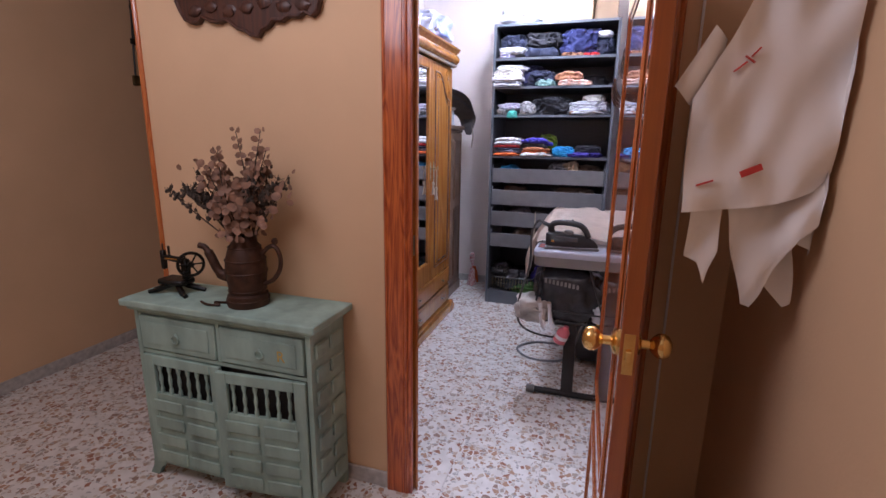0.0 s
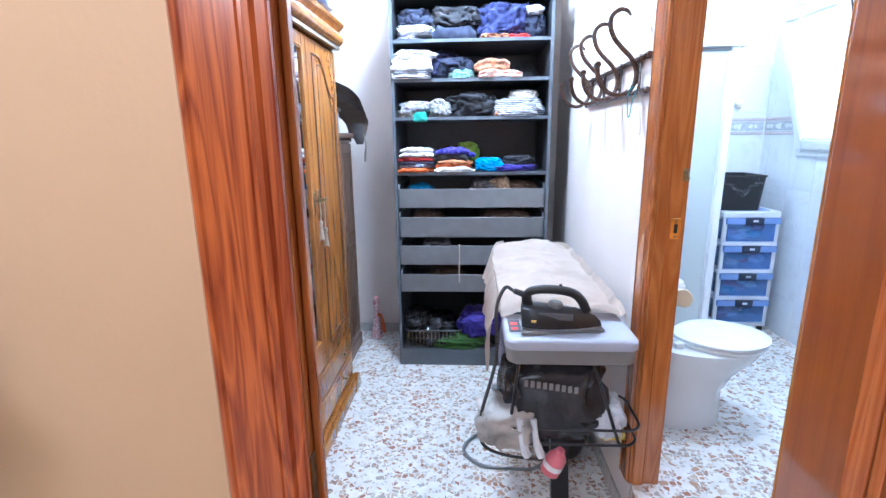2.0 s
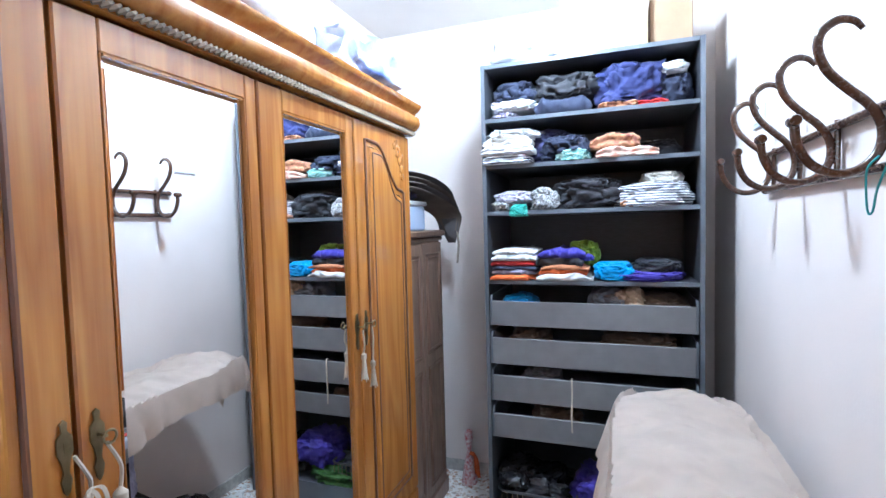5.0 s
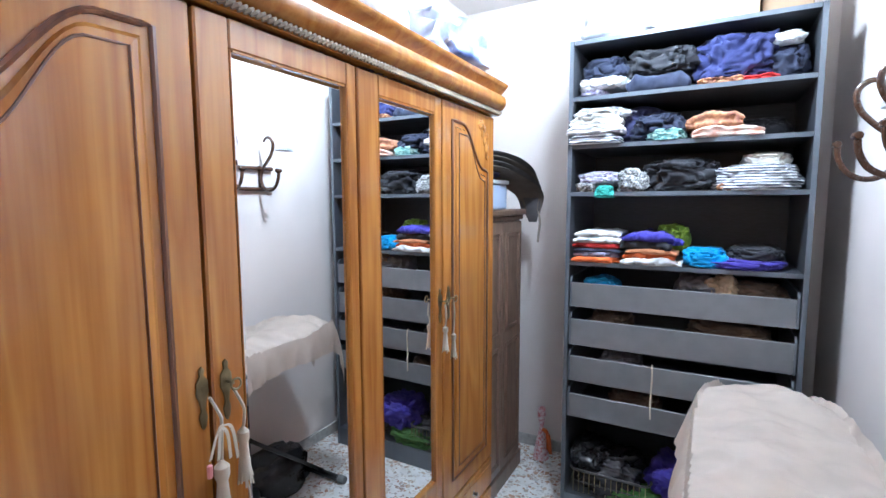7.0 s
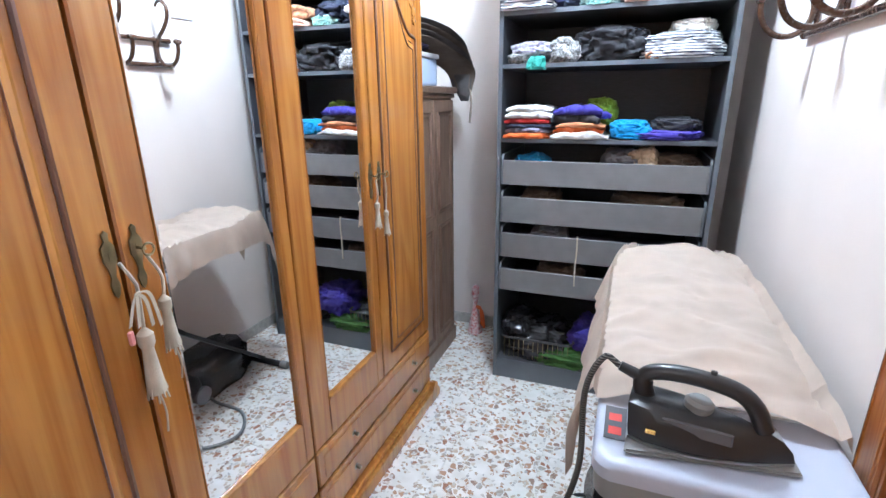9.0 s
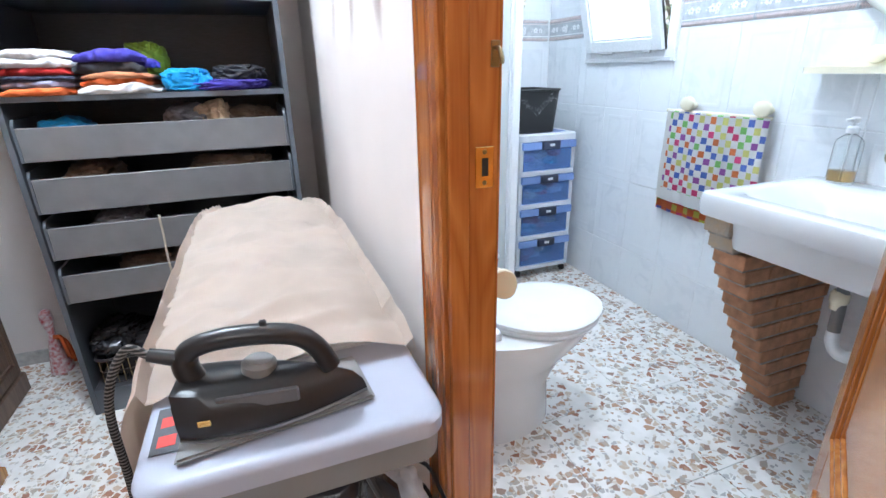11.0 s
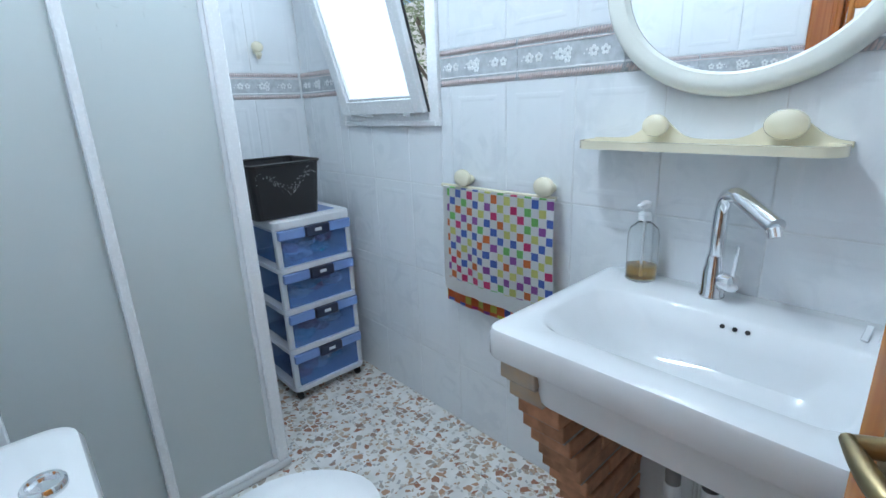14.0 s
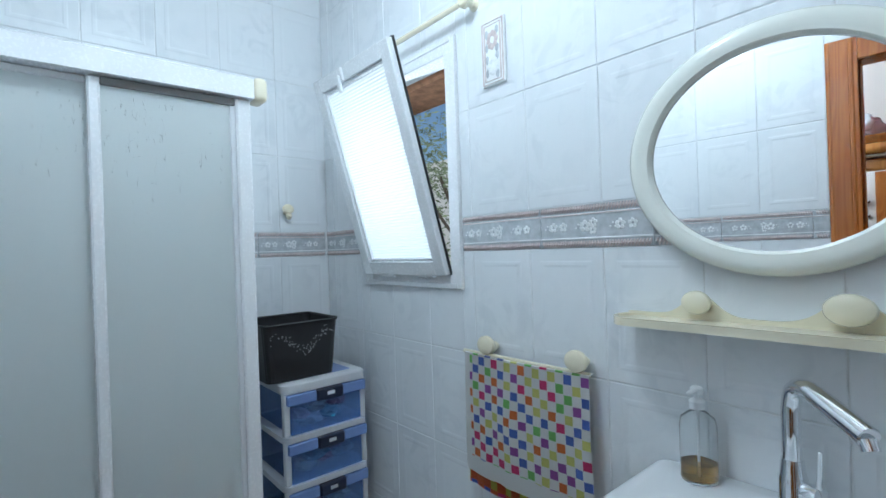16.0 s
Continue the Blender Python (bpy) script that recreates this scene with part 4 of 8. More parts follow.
        part("tag", boxed(tx + 0.008, tx + 0.016, ty - 0.034, ty - 0.022, kz - 0.150, kz - 0.120, 0.003), material("pink_tag", (0.62, 0.22, 0.20), 0.4), tassel, "small pink tag")
    if k in (0, 1):
        part("tail_thread", tubed(smooth_line([(tx, ty + 0.010, kz - drop - 0.06 * fat), (tx + 0.002, ty + 0.016, kz - drop - 0.095 * fat), (tx, ty + 0.012, kz - drop - 0.125 * fat)], 4), 0.0022, 5), M_ROPE, tassel)
# bottom drawers
for k in range(2):
    a, b = WY + 1.0 * k + 0.006, WY + 1.0 * k + 0.994
    for z0, z1 in ((0.265, 0.408), (0.105, 0.255)):
        bm = boxed(WX - 0.02, WX + 0.002, a, b, z0, z1, 0.005)
        box(bm, WX + 0.002, WX + 0.007, a + 0.03, b - 0.03, z0 + 0.025, z1 - 0.025, 0.004)
        dr = part("drawer", bm, M_WARD, wardrobe, "pine drawer front")
        for yy in (a + 0.22, b - 0.22):
            bm = lathed([(0.013, 0.007), (0.005, 0.010), (0.005, 0.016), (0.009, 0.022), (0.006, 0.028)], (WX, yy, (z0 + z1) / 2), (1, 0, 0), 12)
            part("drawer_knob", bm, M_OLDBRASS, dr, smooth=True)

# ---- brown cabinet beside the wardrobe ----
cab = thing("tall_cabinet", (-1.34, 6.88, 0), "dark brown wooden cabinet with panelled front", "cabinet")
part("body", boxed(-1.585, -1.112, 6.56, 7.17, 0.05, 1.585, 0.004), M_BROWN, cab)
bm = boxed(-1.59, -1.082, 6.545, 7.205, 1.586, 1.622, 0.008)
box(bm, -1.589, -1.096, 6.553, 7.19, 1.56, 1.5855, 0.006)
part("top", bm, M_BROWN, cab)
part("plinth", boxed(-1.588, -1.092, 6.55, 7.185, 0.0, 0.10, 0.006), M_BROWN, cab)
for a, b in ((6.57, 6.86), (6.866, 7.162)):
    bm = bmesh.new()
    box(bm, -1.1115, -1.098, a, b, 0.11, 1.55, 0.003)
    dd = part("door", bm, M_BROWN, cab, "dark brown panelled door")
    for z0, z1 in ((0.17, 0.86), (0.93, 1.49)):
        bm = bmesh.new()
        for q in (0, 0.02):
            tube(bm, [(-1.096 + q * 0.1, y, z) for y, z in ((a + 0.045 + q, z0 + q), (b - 0.045 - q, z0 + q), (b - 0.045 - q, z1 - q), (a + 0.045 + q, z1 - q))], 0.005, 5, closed=True)
        part("moulding", bm, M_BROWN, dd)

# ---- dark shelving unit ----
UX0, UX1, UY0, UY1, UH = -0.738, 0.268, 6.82, 7.40, 2.442
unit = thing("shelving_unit", (-0.235, 7.1, 0), "tall black-brown open shelving unit full of folded clothes", "shelving unit")
for x0, x1 in ((UX0, UX0 + 0.02), (UX1 - 0.02, UX1)):
    side = part("side_panel", boxed(x0, x1, UY0 + 0.002, UY1, 0, UH, 0.001), M_UNIT, unit)
    part("edge_band", boxed(x0 + 0.0005, x1 - 0.0005, UY0 - 0.001, UY0 + 0.0015, 0.001, UH - 0.001), M_UNITEDGE, side)
part("back_panel", boxed(UX0 + 0.0205, UX1 - 0.0205, UY1 - 0.012, UY1 - 0.004, 0.08, UH - 0.021), M_UNIT, unit)
SH = (2.155, 1.925, 1.693, 1.345)
for z in (UH - 0.02, *SH, 0.10):
    s_ = part("shelf", boxed(UX0 + 0.0205, UX1 - 0.0205, UY0 + 0.006, UY1 - 0.0125, z, z + 0.02, 0.001), M_UNIT, unit)
    part("edge_band", boxed(UX0 + 0.021, UX1 - 0.021, UY0 + 0.003, UY0 + 0.0055, z + 0.0005, z + 0.0195), M_UNITEDGE, s_)
part("plinth", boxed(UX0 + 0.0205, UX1 - 0.0205, UY0 + 0.004, UY0 + 0.02, 0, 0.0995), M_UNITEDGE, unit)
for z0, z1 in ((1.130, 1.255), (0.930, 1.065), (0.738, 0.870), (0.545, 0.668)):
    dr = part("drawer", boxed(UX0 + 0.034, UX1 - 0.034, UY0 + 0.012, UY0 + 0.026, z0, z1, 0.002), M_DRAWER, unit, "dark grey open drawer front")
    for x0, x1 in ((UX0 + 0.0235, UX0 + 0.0335), (UX1 - 0.0335, UX1 - 0.0235)):
        bm = bmesh.new()
        vs = [V((x0, UY0 + 0.012, z0)), V((x0, UY1 - 0.04, z0)), V((x0, UY1 - 0.04, z1 + 0.03)), V((x0, UY0 + 0.03, z1 + 0.03)), V((x0, UY0 + 0.012, z1 + 0.008))]
        prism(bm, vs, (1, 0, 0), x1 - x0)
        part("drawer_side", bm, M_UNITEDGE, dr)
    part("drawer_bottom", boxed(UX0 + 0.034, UX1 - 0.034, UY0 + 0.027, UY1 - 0.04, z0 + 0.004, z0 + 0.016), M_UNIT, dr)

# ---- bathroom fixtures ----
# window: outer frame, tilted sash, ribbed pane
window = thing("window_1", (1.95, 6.695, WZ0), "small white aluminium window with its sash tilted inwards", "window", kind="structure")
bm = bmesh.new()
FW = 0.05
for y0, y1, z0, z1 in ((WY0, WY0 + FW, WZ0, WZ1), (WY1 - FW, WY1, WZ0, WZ1), (WY0 + FW, WY1 - FW, WZ0, WZ0 + FW), (WY0 + FW, WY1 - FW, WZ1 - FW, WZ1)):
    box(bm, 1.886, 1.975, y0, y1, z0, z1, 0.003)
for y0, y1, z0, z1 in ((WY0 - 0.008, WY0 + 0.012, WZ0 - 0.008, WZ1 + 0.008), (WY1 - 0.012, WY1 + 0.008, WZ0 - 0.008, WZ1 + 0.008), (WY0 + 0.0125, WY1 - 0.0125, WZ0 - 0.008, WZ0 + 0.012), (WY0 + 0.0125, WY1 - 0.0125, WZ1 - 0.012, WZ1 + 0.008)):
    box(bm, 1.882, 1.8995, y0, y1, z0, z1, 0.002)
part("window_frame", bm, M_ALU, window, "white painted aluminium frame")
SM = Matrix.Translation((1.878, 0, WZ0 + 0.045)) @ Matrix.Rotation(radians(-15.5), 4, "Y")
SY0, SY1, SHT = 6.42, 6.963, 0.828
bm = bmesh.new()
for y0, y1, z0, z1 in ((SY0, SY0 + 0.055, 0, SHT), (SY1 - 0.055, SY1, 0, SHT), (SY0 + 0.055, SY1 - 0.055, 0, 0.055), (SY0 + 0.055, SY1 - 0.055, SHT - 0.055, SHT)):
    box(bm, -0.022, 0.012, y0, y1, z0, z1, 0.003, m=SM)
sash = part("sash", bm, M_ALU, window, "white tilted sash frame")
bm = bmesh.new()
for y0, y1, z0, z1 in ((SY0 + 0.0555, SY0 + 0.067, 0.056, SHT - 0.056), (SY1 - 0.067, SY1 - 0.0555, 0.056, SHT - 0.056), (SY0 + 0.068, SY1 - 0.068, 0.056, 0.066), (SY0 + 0.068, SY1 - 0.068, SHT - 0.066, SHT - 0.056)):
    box(bm, -0.012, 0.006, y0, y1, z0, z1, 0.002, m=SM)
part("glazing_bead", bm, M_ALU, sash)
bm = bmesh.new()
z, rows = 0.066, []
while z < SHT - 0.066:
    rows.append((z, -0.001))
    rows.append((z + 0.006, 0.002))
    z += 0.012
vs = [[bm.verts.new(SM @ V((-0.002 + d, y, z))) for y in (SY0 + 0.06, SY1 - 0.06)] for z, d in rows]
for a, b in zip(vs, vs[1:]):
    bm.faces.new((a[0], a[1], b[1], b[0]))
pane = part("pane", bm, M_PANE, sash, "horizontally ribbed obscure glass")
pane.visible_shadow = False
bm = bmesh.new()
for y0, y1, z0, z1 in ((SY0 - 0.003, SY0 - 0.0005, -0.004, SHT + 0.003), (SY0, SY1, SHT + 0.0005, SHT + 0.003)):
    box(bm, 0.0, 0.010, y0, y1, z0, z1, m=SM)
part("gasket", bm, M_BLACKPL, sash, "black rubber seal")
bm = bmesh.new()
box(bm, -0.034, -0.0225, 6.72, 6.76, SHT - 0.055, SHT - 0.005, 0.003, m=SM)
box(bm, -0.046, -0.0345, 6.728, 6.752, SHT - 0.095, SHT - 0.03, 0.004, m=SM)
part("catch", bm, M_ALU, sash, "white window catch")
for yy in (6.545, 6.80):
    bm = bmesh.new()
    tube(bm, [(1.868, yy - 0.045, WZ0 + 0.038), (1.868, yy + 0.045, WZ0 + 0.038)], 0.0085, 10)
    tube(bm, [(1.868, yy - 0.006, WZ0 + 0.038), (1.868, yy + 0.006, WZ0 + 0.038)], 0.0105, 10)
    part("hinge", bm, M_ALU, window, smooth=True)
# reveal lintel outside
solo("trim_lintel", boxed(1.99, 2.24, WY0 - 0.1, WY1 + 0.1, 2.27, 2.40, 0.01), M_BRICK, "terracotta lintel above the window outside", "lintel", kind="structure")

# curtain rod
rod = thing("curtain_rod", (1.85, 6.83, 2.41), "thin white curtain rod on knob brackets above the window", "curtain rod")
part("rod", tubed([(1.852, 6.25, 2.405), (1.852, 7.20, 2.405)], 0.010, 10), M_CREAM, rod, smooth=True)
for yy in (6.27, 7.16):
    part("bracket", lathed([(0.020, 0), (0.018, 0.010), (0.012, 0.016), (0.012, 0.036), (0.022, 0.042), (0.024, 0.056), (0.016, 0.066)], (1.90, yy, 2.405), (-1, 0, 0), 14), M_CREAM, rod, smooth=True)

# mirror
mir = thing("wall_mirror", (1.89, 5.43, 1.515), "oval wall mirror in a wide cream plastic frame", "mirror")
MC = V((1.9, 5.422, 1.768))
bm = bmesh.new()
ring = []
for k in range(64):
    a = 2 * math.pi * k / 64
    for_r = [(0.236, 0.006), (0.236, 0.018), (0.242, 0.026), (0.250, 0.027), (0.262, 0.030), (0.276, 0.027), (0.285, 0.018), (0.288, 0.001)]
    ring.append([bm.verts.new(MC + V((-h, r * math.cos(a) * 1.03, (r - 0.026) * math.sin(a)))) for r, h in for_r])
for k in range(64):
    a, b = ring[k], ring[(k + 1) % 64]
    for i in range(7):
        bm.faces.new((a[i], a[i + 1], b[i + 1], b[i]))
part("frame", bm, material("ivory_frame", (0.80, 0.82, 0.76), 0.16, vary=0.02, bump=0.0, coat=0.3), mir, "glossy ivory rounded frame", smooth=True)
bm = bmesh.new()
prism(bm, [MC + V((-0.002, 0.24 * 1.03 * math.cos(2 * math.pi * k / 64), 0.214 * math.sin(2 * math.pi * k / 64))) for k in range(64)], (-1, 0, 0), 0.008)
part("glass", bm, M_MIRROR, mir, "clear mirror glass")
turn_ = Matrix.Translation(MC - V((0.013, 0, 0))) @ Matrix.Rotation(radians(2.4), 4, "Z") @ Matrix.Translation(-MC)
for ob_m in mir.children:
    ob_m.data.transform(turn_)


def pebble(bm, c, ry, rz, out):
    """A flat river-stone boss facing into the room."""
    lathe(bm, [(0.55, 0), (0.80, 0.18), (0.97, 0.45), (1.0, 0.62), (0.92, 0.85), (0.65, 1.0), (0.3, 1.06)], (0, 0, 0), (0, 0, 1), 24)
    for v in bm.verts:
        x, y, z = v.co
        v.co = V((c[0] - z * out, c[1] + x * ry, c[2] + y * rz))
    return bm


shelf = thing("glass_shelf", (1.86, 5.483, 1.40), "cream plastic bathroom shelf with two pebble bosses", "shelf")
bm = bmesh.new()
outer = rrect(1.785, 1.899, 5.197, 5.752, 0.05, 0, 6)
loft(bm, [[V((p.x + (0.006 if h < 1.405 else 0) * (1.85 - p.x) * 5, p.y, h)) for p in outer] for h in (1.392, 1.397, 1.412)] + [[V((1.842 + (p.x - 1.842) * 0.88, 5.475 + (p.y - 5.475) * 0.975, h)) for p in outer] for h in (1.412, 1.404)])
part("tray", bm, M_CREAM, shelf, smooth=True)
bm = bmesh.new()
hump = [(5.200, 1.404)]
for k in range(41):
    y = 5.200 + 0.549 * k / 40
    h = 0.010 + 0.05 * math.exp(-((y - 5.578) / 0.045) ** 2) + 0.055 * math.exp(-((y - 5.310) / 0.055) ** 2)
    hump.append((y, 1.404 + h))
hump.append((5.749, 1.404))
prism(bm, [V((1.8985, y, z)) for y, z in hump], (-1, 0, 0), 0.008)
part("back_rail", bm, M_CREAM, shelf)
part("boss", pebble(bmesh.new(), (1.8905, 5.578, 1.446), 0.032, 0.027, 0.030), M_CREAM, shelf, smooth=True)
part("boss", pebble(bmesh.new(), (1.8905, 5.310, 1.448), 0.041, 0.031, 0.033), M_CREAM, shelf, smooth=True)

# towel rail and towel
rail = thing("towel_rail", (1.87, 6.10, 1.25), "cream towel rail on two pebble bosses", "towel rail")
for yy in (6.226, 5.886):
    bm = bmesh.new()
    pebble(bm, (1.872, yy, 1.270), 0.036, 0.031, 0.032)
    part("boss", bm, M_CREAM, rail, smooth=True)
    part("stem", tubed([(1.9, yy, 1.264), (1.862, yy, 1.248)], 0.014, 10), M_CREAM, rail, smooth=True)
part("bar", tubed([(1.862, 6.34, 1.236), (1.862, 5.85, 1.236)], 0.007, 8), M_CREAM, rail)


def hanging(name, y0, y1, ztop, front, back, mat, label, cat, x=1.862):
    """A cloth folded over a bar, with soft vertical folds and a UV in metres."""
    bm = bmesh.new()
    uvl = bm.loops.layers.uv.new("UVMap")
    nu, nv = 36, 44
    total = front + back
    grid, coord = [], {}
    for j in range(nv + 1):
        s = total * j / nv
        row = []
        for i in range(nu + 1):
            u = i / nu
            y = y0 + (y1 - y0) * u
            if s > front + 0.01:
                y = y0 + 0.045 + (y1 + 0.012 - y0 - 0.045) * u
            if s < front:
                z = ztop - (front - s)
                dx = -0.012
                k = (front - s)
            else:
                z = ztop - (s - front)
                dx = 0.008
                k = s - front
            amp = 0.012 * min(1, k / 0.2)
            wob = noise.noise(V((y * 9, z * 1.5, 0.3))) * amp + noise.noise(V((y * 22, z * 5, 4.3))) * amp * 0.5
            cx = 0 if abs(s - front) > 0.012 else 0.0
            sag = -0.006 * math.sin(u * math.pi) * min(1, k / 0.05 + 0.3)
            skew = (u - 0.5) * 0.02 * k
            v = bm.verts.new((x + (dx if s < front else dx + 0.004) - abs(wob) * 1.2 + cx, y + skew + wob * 0.3, z + sag + 0.010 * max(0, 1 - abs(s - front) / 0.012)))
            coord[v] = (y - y0, s)
            row.append(v)
        grid.append(row)
    for j in range(nv):
        for i in range(nu):
            f = bm.faces.new((grid[j][i], grid[j][i + 1], grid[j + 1][i + 1], grid[j + 1][i]))
            f.material_index = 1 if j > nv * front / total + 1 else 0
            for lp in f.loops:
                lp[uvl].uv = coord[lp.vert]
    bmesh.ops.solidify(bm, geom=bm.faces[:], thickness=0.004)
    return solo(name, bm, mat, label, cat, smooth=True)


TOWEL = checks("towel_checks", 0.0278, ((0.70, 0.05, 0.20), (0.25, 0.62, 0.16), (0.10, 0.18, 0.60), (0.72, 0.72, 0.22), (0.34, 0.10, 0.42), (0.74, 0.20, 0.05)), (0.90, 0.90, 0.89), (0.0, 0.458, 0.052, 0.42))
TOWELBACK = checks("towel_reverse", 0.0305, ((0.60, 0.04, 0.16), (0.16, 0.45, 0.10), (0.08, 0.12, 0.50), (0.60, 0.55, 0.08), (0.30, 0.06, 0.32), (0.70, 0.16, 0.03)), (0.66, 0.13, 0.03), (0.0, 0.60, 0.0, 2.0))
hanging("hand_towel", 5.845, 6.325, 1.246, 0.405, 0.462, [TOWEL, TOWELBACK], "white towel with multicoloured woven squares on its rail", "towel")

# wash basin
basin = thing("wash_basin", (1.63, 5.33, 0.85), "white ceramic rectangular wash basin", "basin")
bx0, bx1, by0, by1, rz = 1.362, 1.897, 5.00, 5.682, 1.062
bm = bmesh.new()
loops = [rrect(1.46, bx1, by0 + 0.10, by1 - 0.12, 0.05, 0.880, 6), rrect(1.405, bx1, by0 + 0.06, by1 - 0.085, 0.06, 0.903, 6), rrect(1.39, bx1, by0 + 0.05, by1 - 0.075, 0.06, 0.985, 6),
         rrect(bx0 + 0.004, bx1, by0 + 0.004, by1 - 0.004, 0.03, 0.992, 6), rrect(bx0, bx1, by0, by1, 0.03, 1.0, 6), rrect(bx0, bx1, by0, by1, 0.03, rz - 0.012, 6), rrect(bx0 + 0.004, bx1, by0 + 0.004, by1 - 0.004, 0.03, rz - 0.003, 6), rrect(bx0 + 0.014, bx1 - 0.004, by0 + 0.014, by1 - 0.014, 0.03, rz, 6),
         rrect(bx0 + 0.075, 1.752, by0 + 0.04, by1 - 0.045, 0.09, rz - 0.001, 6), rrect(bx0 + 0.085, 1.744, by0 + 0.048, by1 - 0.053, 0.09, rz - 0.008, 6), rrect(bx0 + 0.11, 1.725, by0 + 0.075, by1 - 0.115, 0.09, rz - 0.06, 6),
         rrect(bx0 + 0.14, 1.705, by0 + 0.105, by1 - 0.155, 0.09, rz - 0.115, 6), rrect(bx0 + 0.19, 1.66, by0 + 0.16, by1 - 0.20, 0.09, rz - 0.138, 6), rrect(1.575, 1.605, 5.31, 5.34, 0.014, rz - 0.145, 6)]
loft(bm, loops)
part("bowl", bm, M_CERAMIC, basin, smooth=True)
for yy in (5.338, 5.314, 5.290):
    c = V((1.7375, yy, rz - 0.024))
    part("overflow_hole", lathed([(0.005, -0.002), (0.005, 0.002), (0.0035, 0.0025)], c, (-0.92, 0, 0.39), 12), M_BLACKPL, basin, "dark overflow hole")
part("drain", lathed([(0.030, 0), (0.030, 0.003), (0.022, 0.004), (0.018, 0.001)], (1.59, 5.325, rz - 0.146), (0, 0, 1), 20), M_CHROME, basin, "chrome drain", smooth=True)
bm = bmesh.new()
for yy in (5.06, 5.085, 5.11):
    box(bm, 1.78, 1.86, yy, yy + 0.012, rz + 0.0005, rz + 0.006, 0.002)
part("soap_rest", bm, M_CERAMIC, basin)

# faucet
fau = thing("faucet", (1.835, 5.397, rz), "tall chrome swan-neck mixer tap on the basin", "faucet")
part("body", lathed([(0.027, 0), (0.027, 0.006), (0.024, 0.010), (0.024, 0.065), (0.022, 0.072), (0.019, 0.10)], (1.835, 5.397, rz), (0, 0, 1), 24), M_CHROME, fau, smooth=True)
sp = smooth_line([(1.835, 5.397, rz + 0.09), (1.835, 5.397, rz + 0.15), (1.836, 5.396, rz + 0.205), (1.828, 5.387, rz + 0.236), (1.808, 5.364, rz + 0.246), (1.79, 5.344, rz + 0.238)], 6)
part("neck", tubed(sp, 0.0165, 16), M_CHROME, fau, smooth=True)
bm = bmesh.new()
tube(bm, [(1.793, 5.348, rz + 0.240), (1.72, 5.267, rz + 0.207)], 0.0185, 16)
tube(bm, [(1.722, 5.270, rz + 0.204), (1.716, 5.264, rz + 0.188)], 0.013, 14)
part("spout", bm, M_CHROME, fau, "chrome spray head", smooth=True)
bm = bmesh.new()
lathe(bm, [(0.020, 0.0), (0.022, 0.012), (0.020, 0.028), (0.012, 0.032)], (1.825, 5.374, rz + 0.045), (-0.4, -0.9, 0.1), 18)
tube(bm, [(1.815, 5.355, rz + 0.05), (1.812, 5.350, rz + 0.09), (1.810, 5.348, rz + 0.135)], [0.005, 0.0045, 0.004], 8)
part("lever", bm, M_CHROME, fau, smooth=True)

# soap dispenser
soap = thing("soap_dispenser", (1.84, 5.570, rz), "clear plastic pump bottle a quarter full of amber soap", "soap dispenser")
bot = part("bottle", lathed([(0.036, 0.0), (0.038, 0.004), (0.038, 0.118), (0.034, 0.135), (0.020, 0.147), (0.014, 0.150), (0.014, 0.158), (0.0125, 0.158), (0.0125, 0.149), (0.033, 0.133), (0.0365, 0.117), (0.0365, 0.006), (0.02, 0.005)], (1.84, 5.570, rz + 0.001), (0, 0, 1), 28), M_BOTTLE, soap, smooth=True)
bot.visible_shadow = False
part("soap", lathed([(0.0355, 0.007), (0.0358, 0.040), (0.02, 0.0402)], (1.84, 5.570, rz + 0.001), (0, 0, 1), 24), M_SOAP, soap, "amber liquid soap", smooth=True)
bm = bmesh.new()
lathe(bm, [(0.016, 0.156), (0.0165, 0.172), (0.013, 0.176), (0.006, 0.178), (0.006, 0.186), (0.013, 0.188), (0.013, 0.200), (0.009, 0.204)], (1.84, 5.570, rz), (0, 0, 1), 18)
box(bm, 1.80, 1.84, 5.564, 5.576, rz + 0.192, rz + 0.201, 0.003)
tube(bm, [(1.84, 5.570, rz + 0.012), (1.84, 5.570, rz + 0.157)], 0.003, 6)
part("pump", bm, M_WHITEPL, soap, "white pump head", smooth=True)

# siphon
siph = thing("siphon", (1.72, 5.36, 0.45), "white and black plastic waste trap below the basin", "siphon")
part("inlet", lathed([(0.019, 0), (0.021, 0.02), (0.025, 0.025), (0.025, 0.05), (0.018, 0.06)], (1.655, 5.382, 0.735), (0, 0, 1), 16), M_CREAM, siph, smooth=True)
part("inlet_pipe", tubed([(1.655, 5.380, 0.86), (1.655, 5.372, 0.655)], 0.017, 14), M_DGREYPL, siph, "dark grey pipe", smooth=True)
part("outlet_pipe", tubed([(1.68, 5.308, 0.86), (1.68, 5.300, 0.675)], 0.019, 14), M_BLACKPL, siph, "black pipe", smooth=True)
part("trap", tubed(smooth_line([(1.655, 5.372, 0.665), (1.655, 5.370, 0.635), (1.660, 5.358, 0.605), (1.667, 5.335, 0.594), (1.674, 5.311, 0.605), (1.68, 5.299, 0.635), (1.68, 5.300, 0.70)], 5), 0.018, 16), M_WHITEPL, siph, "white trap bend", smooth=True)
valve = thing("angle_valve", (1.85, 5.36, 0.45), "chrome water valve and hose below the basin", "valve")
part("hose", tubed(smooth_line([(1.78, 5.365, 0.86), (1.79, 5.366, 0.70), (1.81, 5.368, 0.48)], 6), 0.006, 8), M_STEEL, valve, smooth=True)
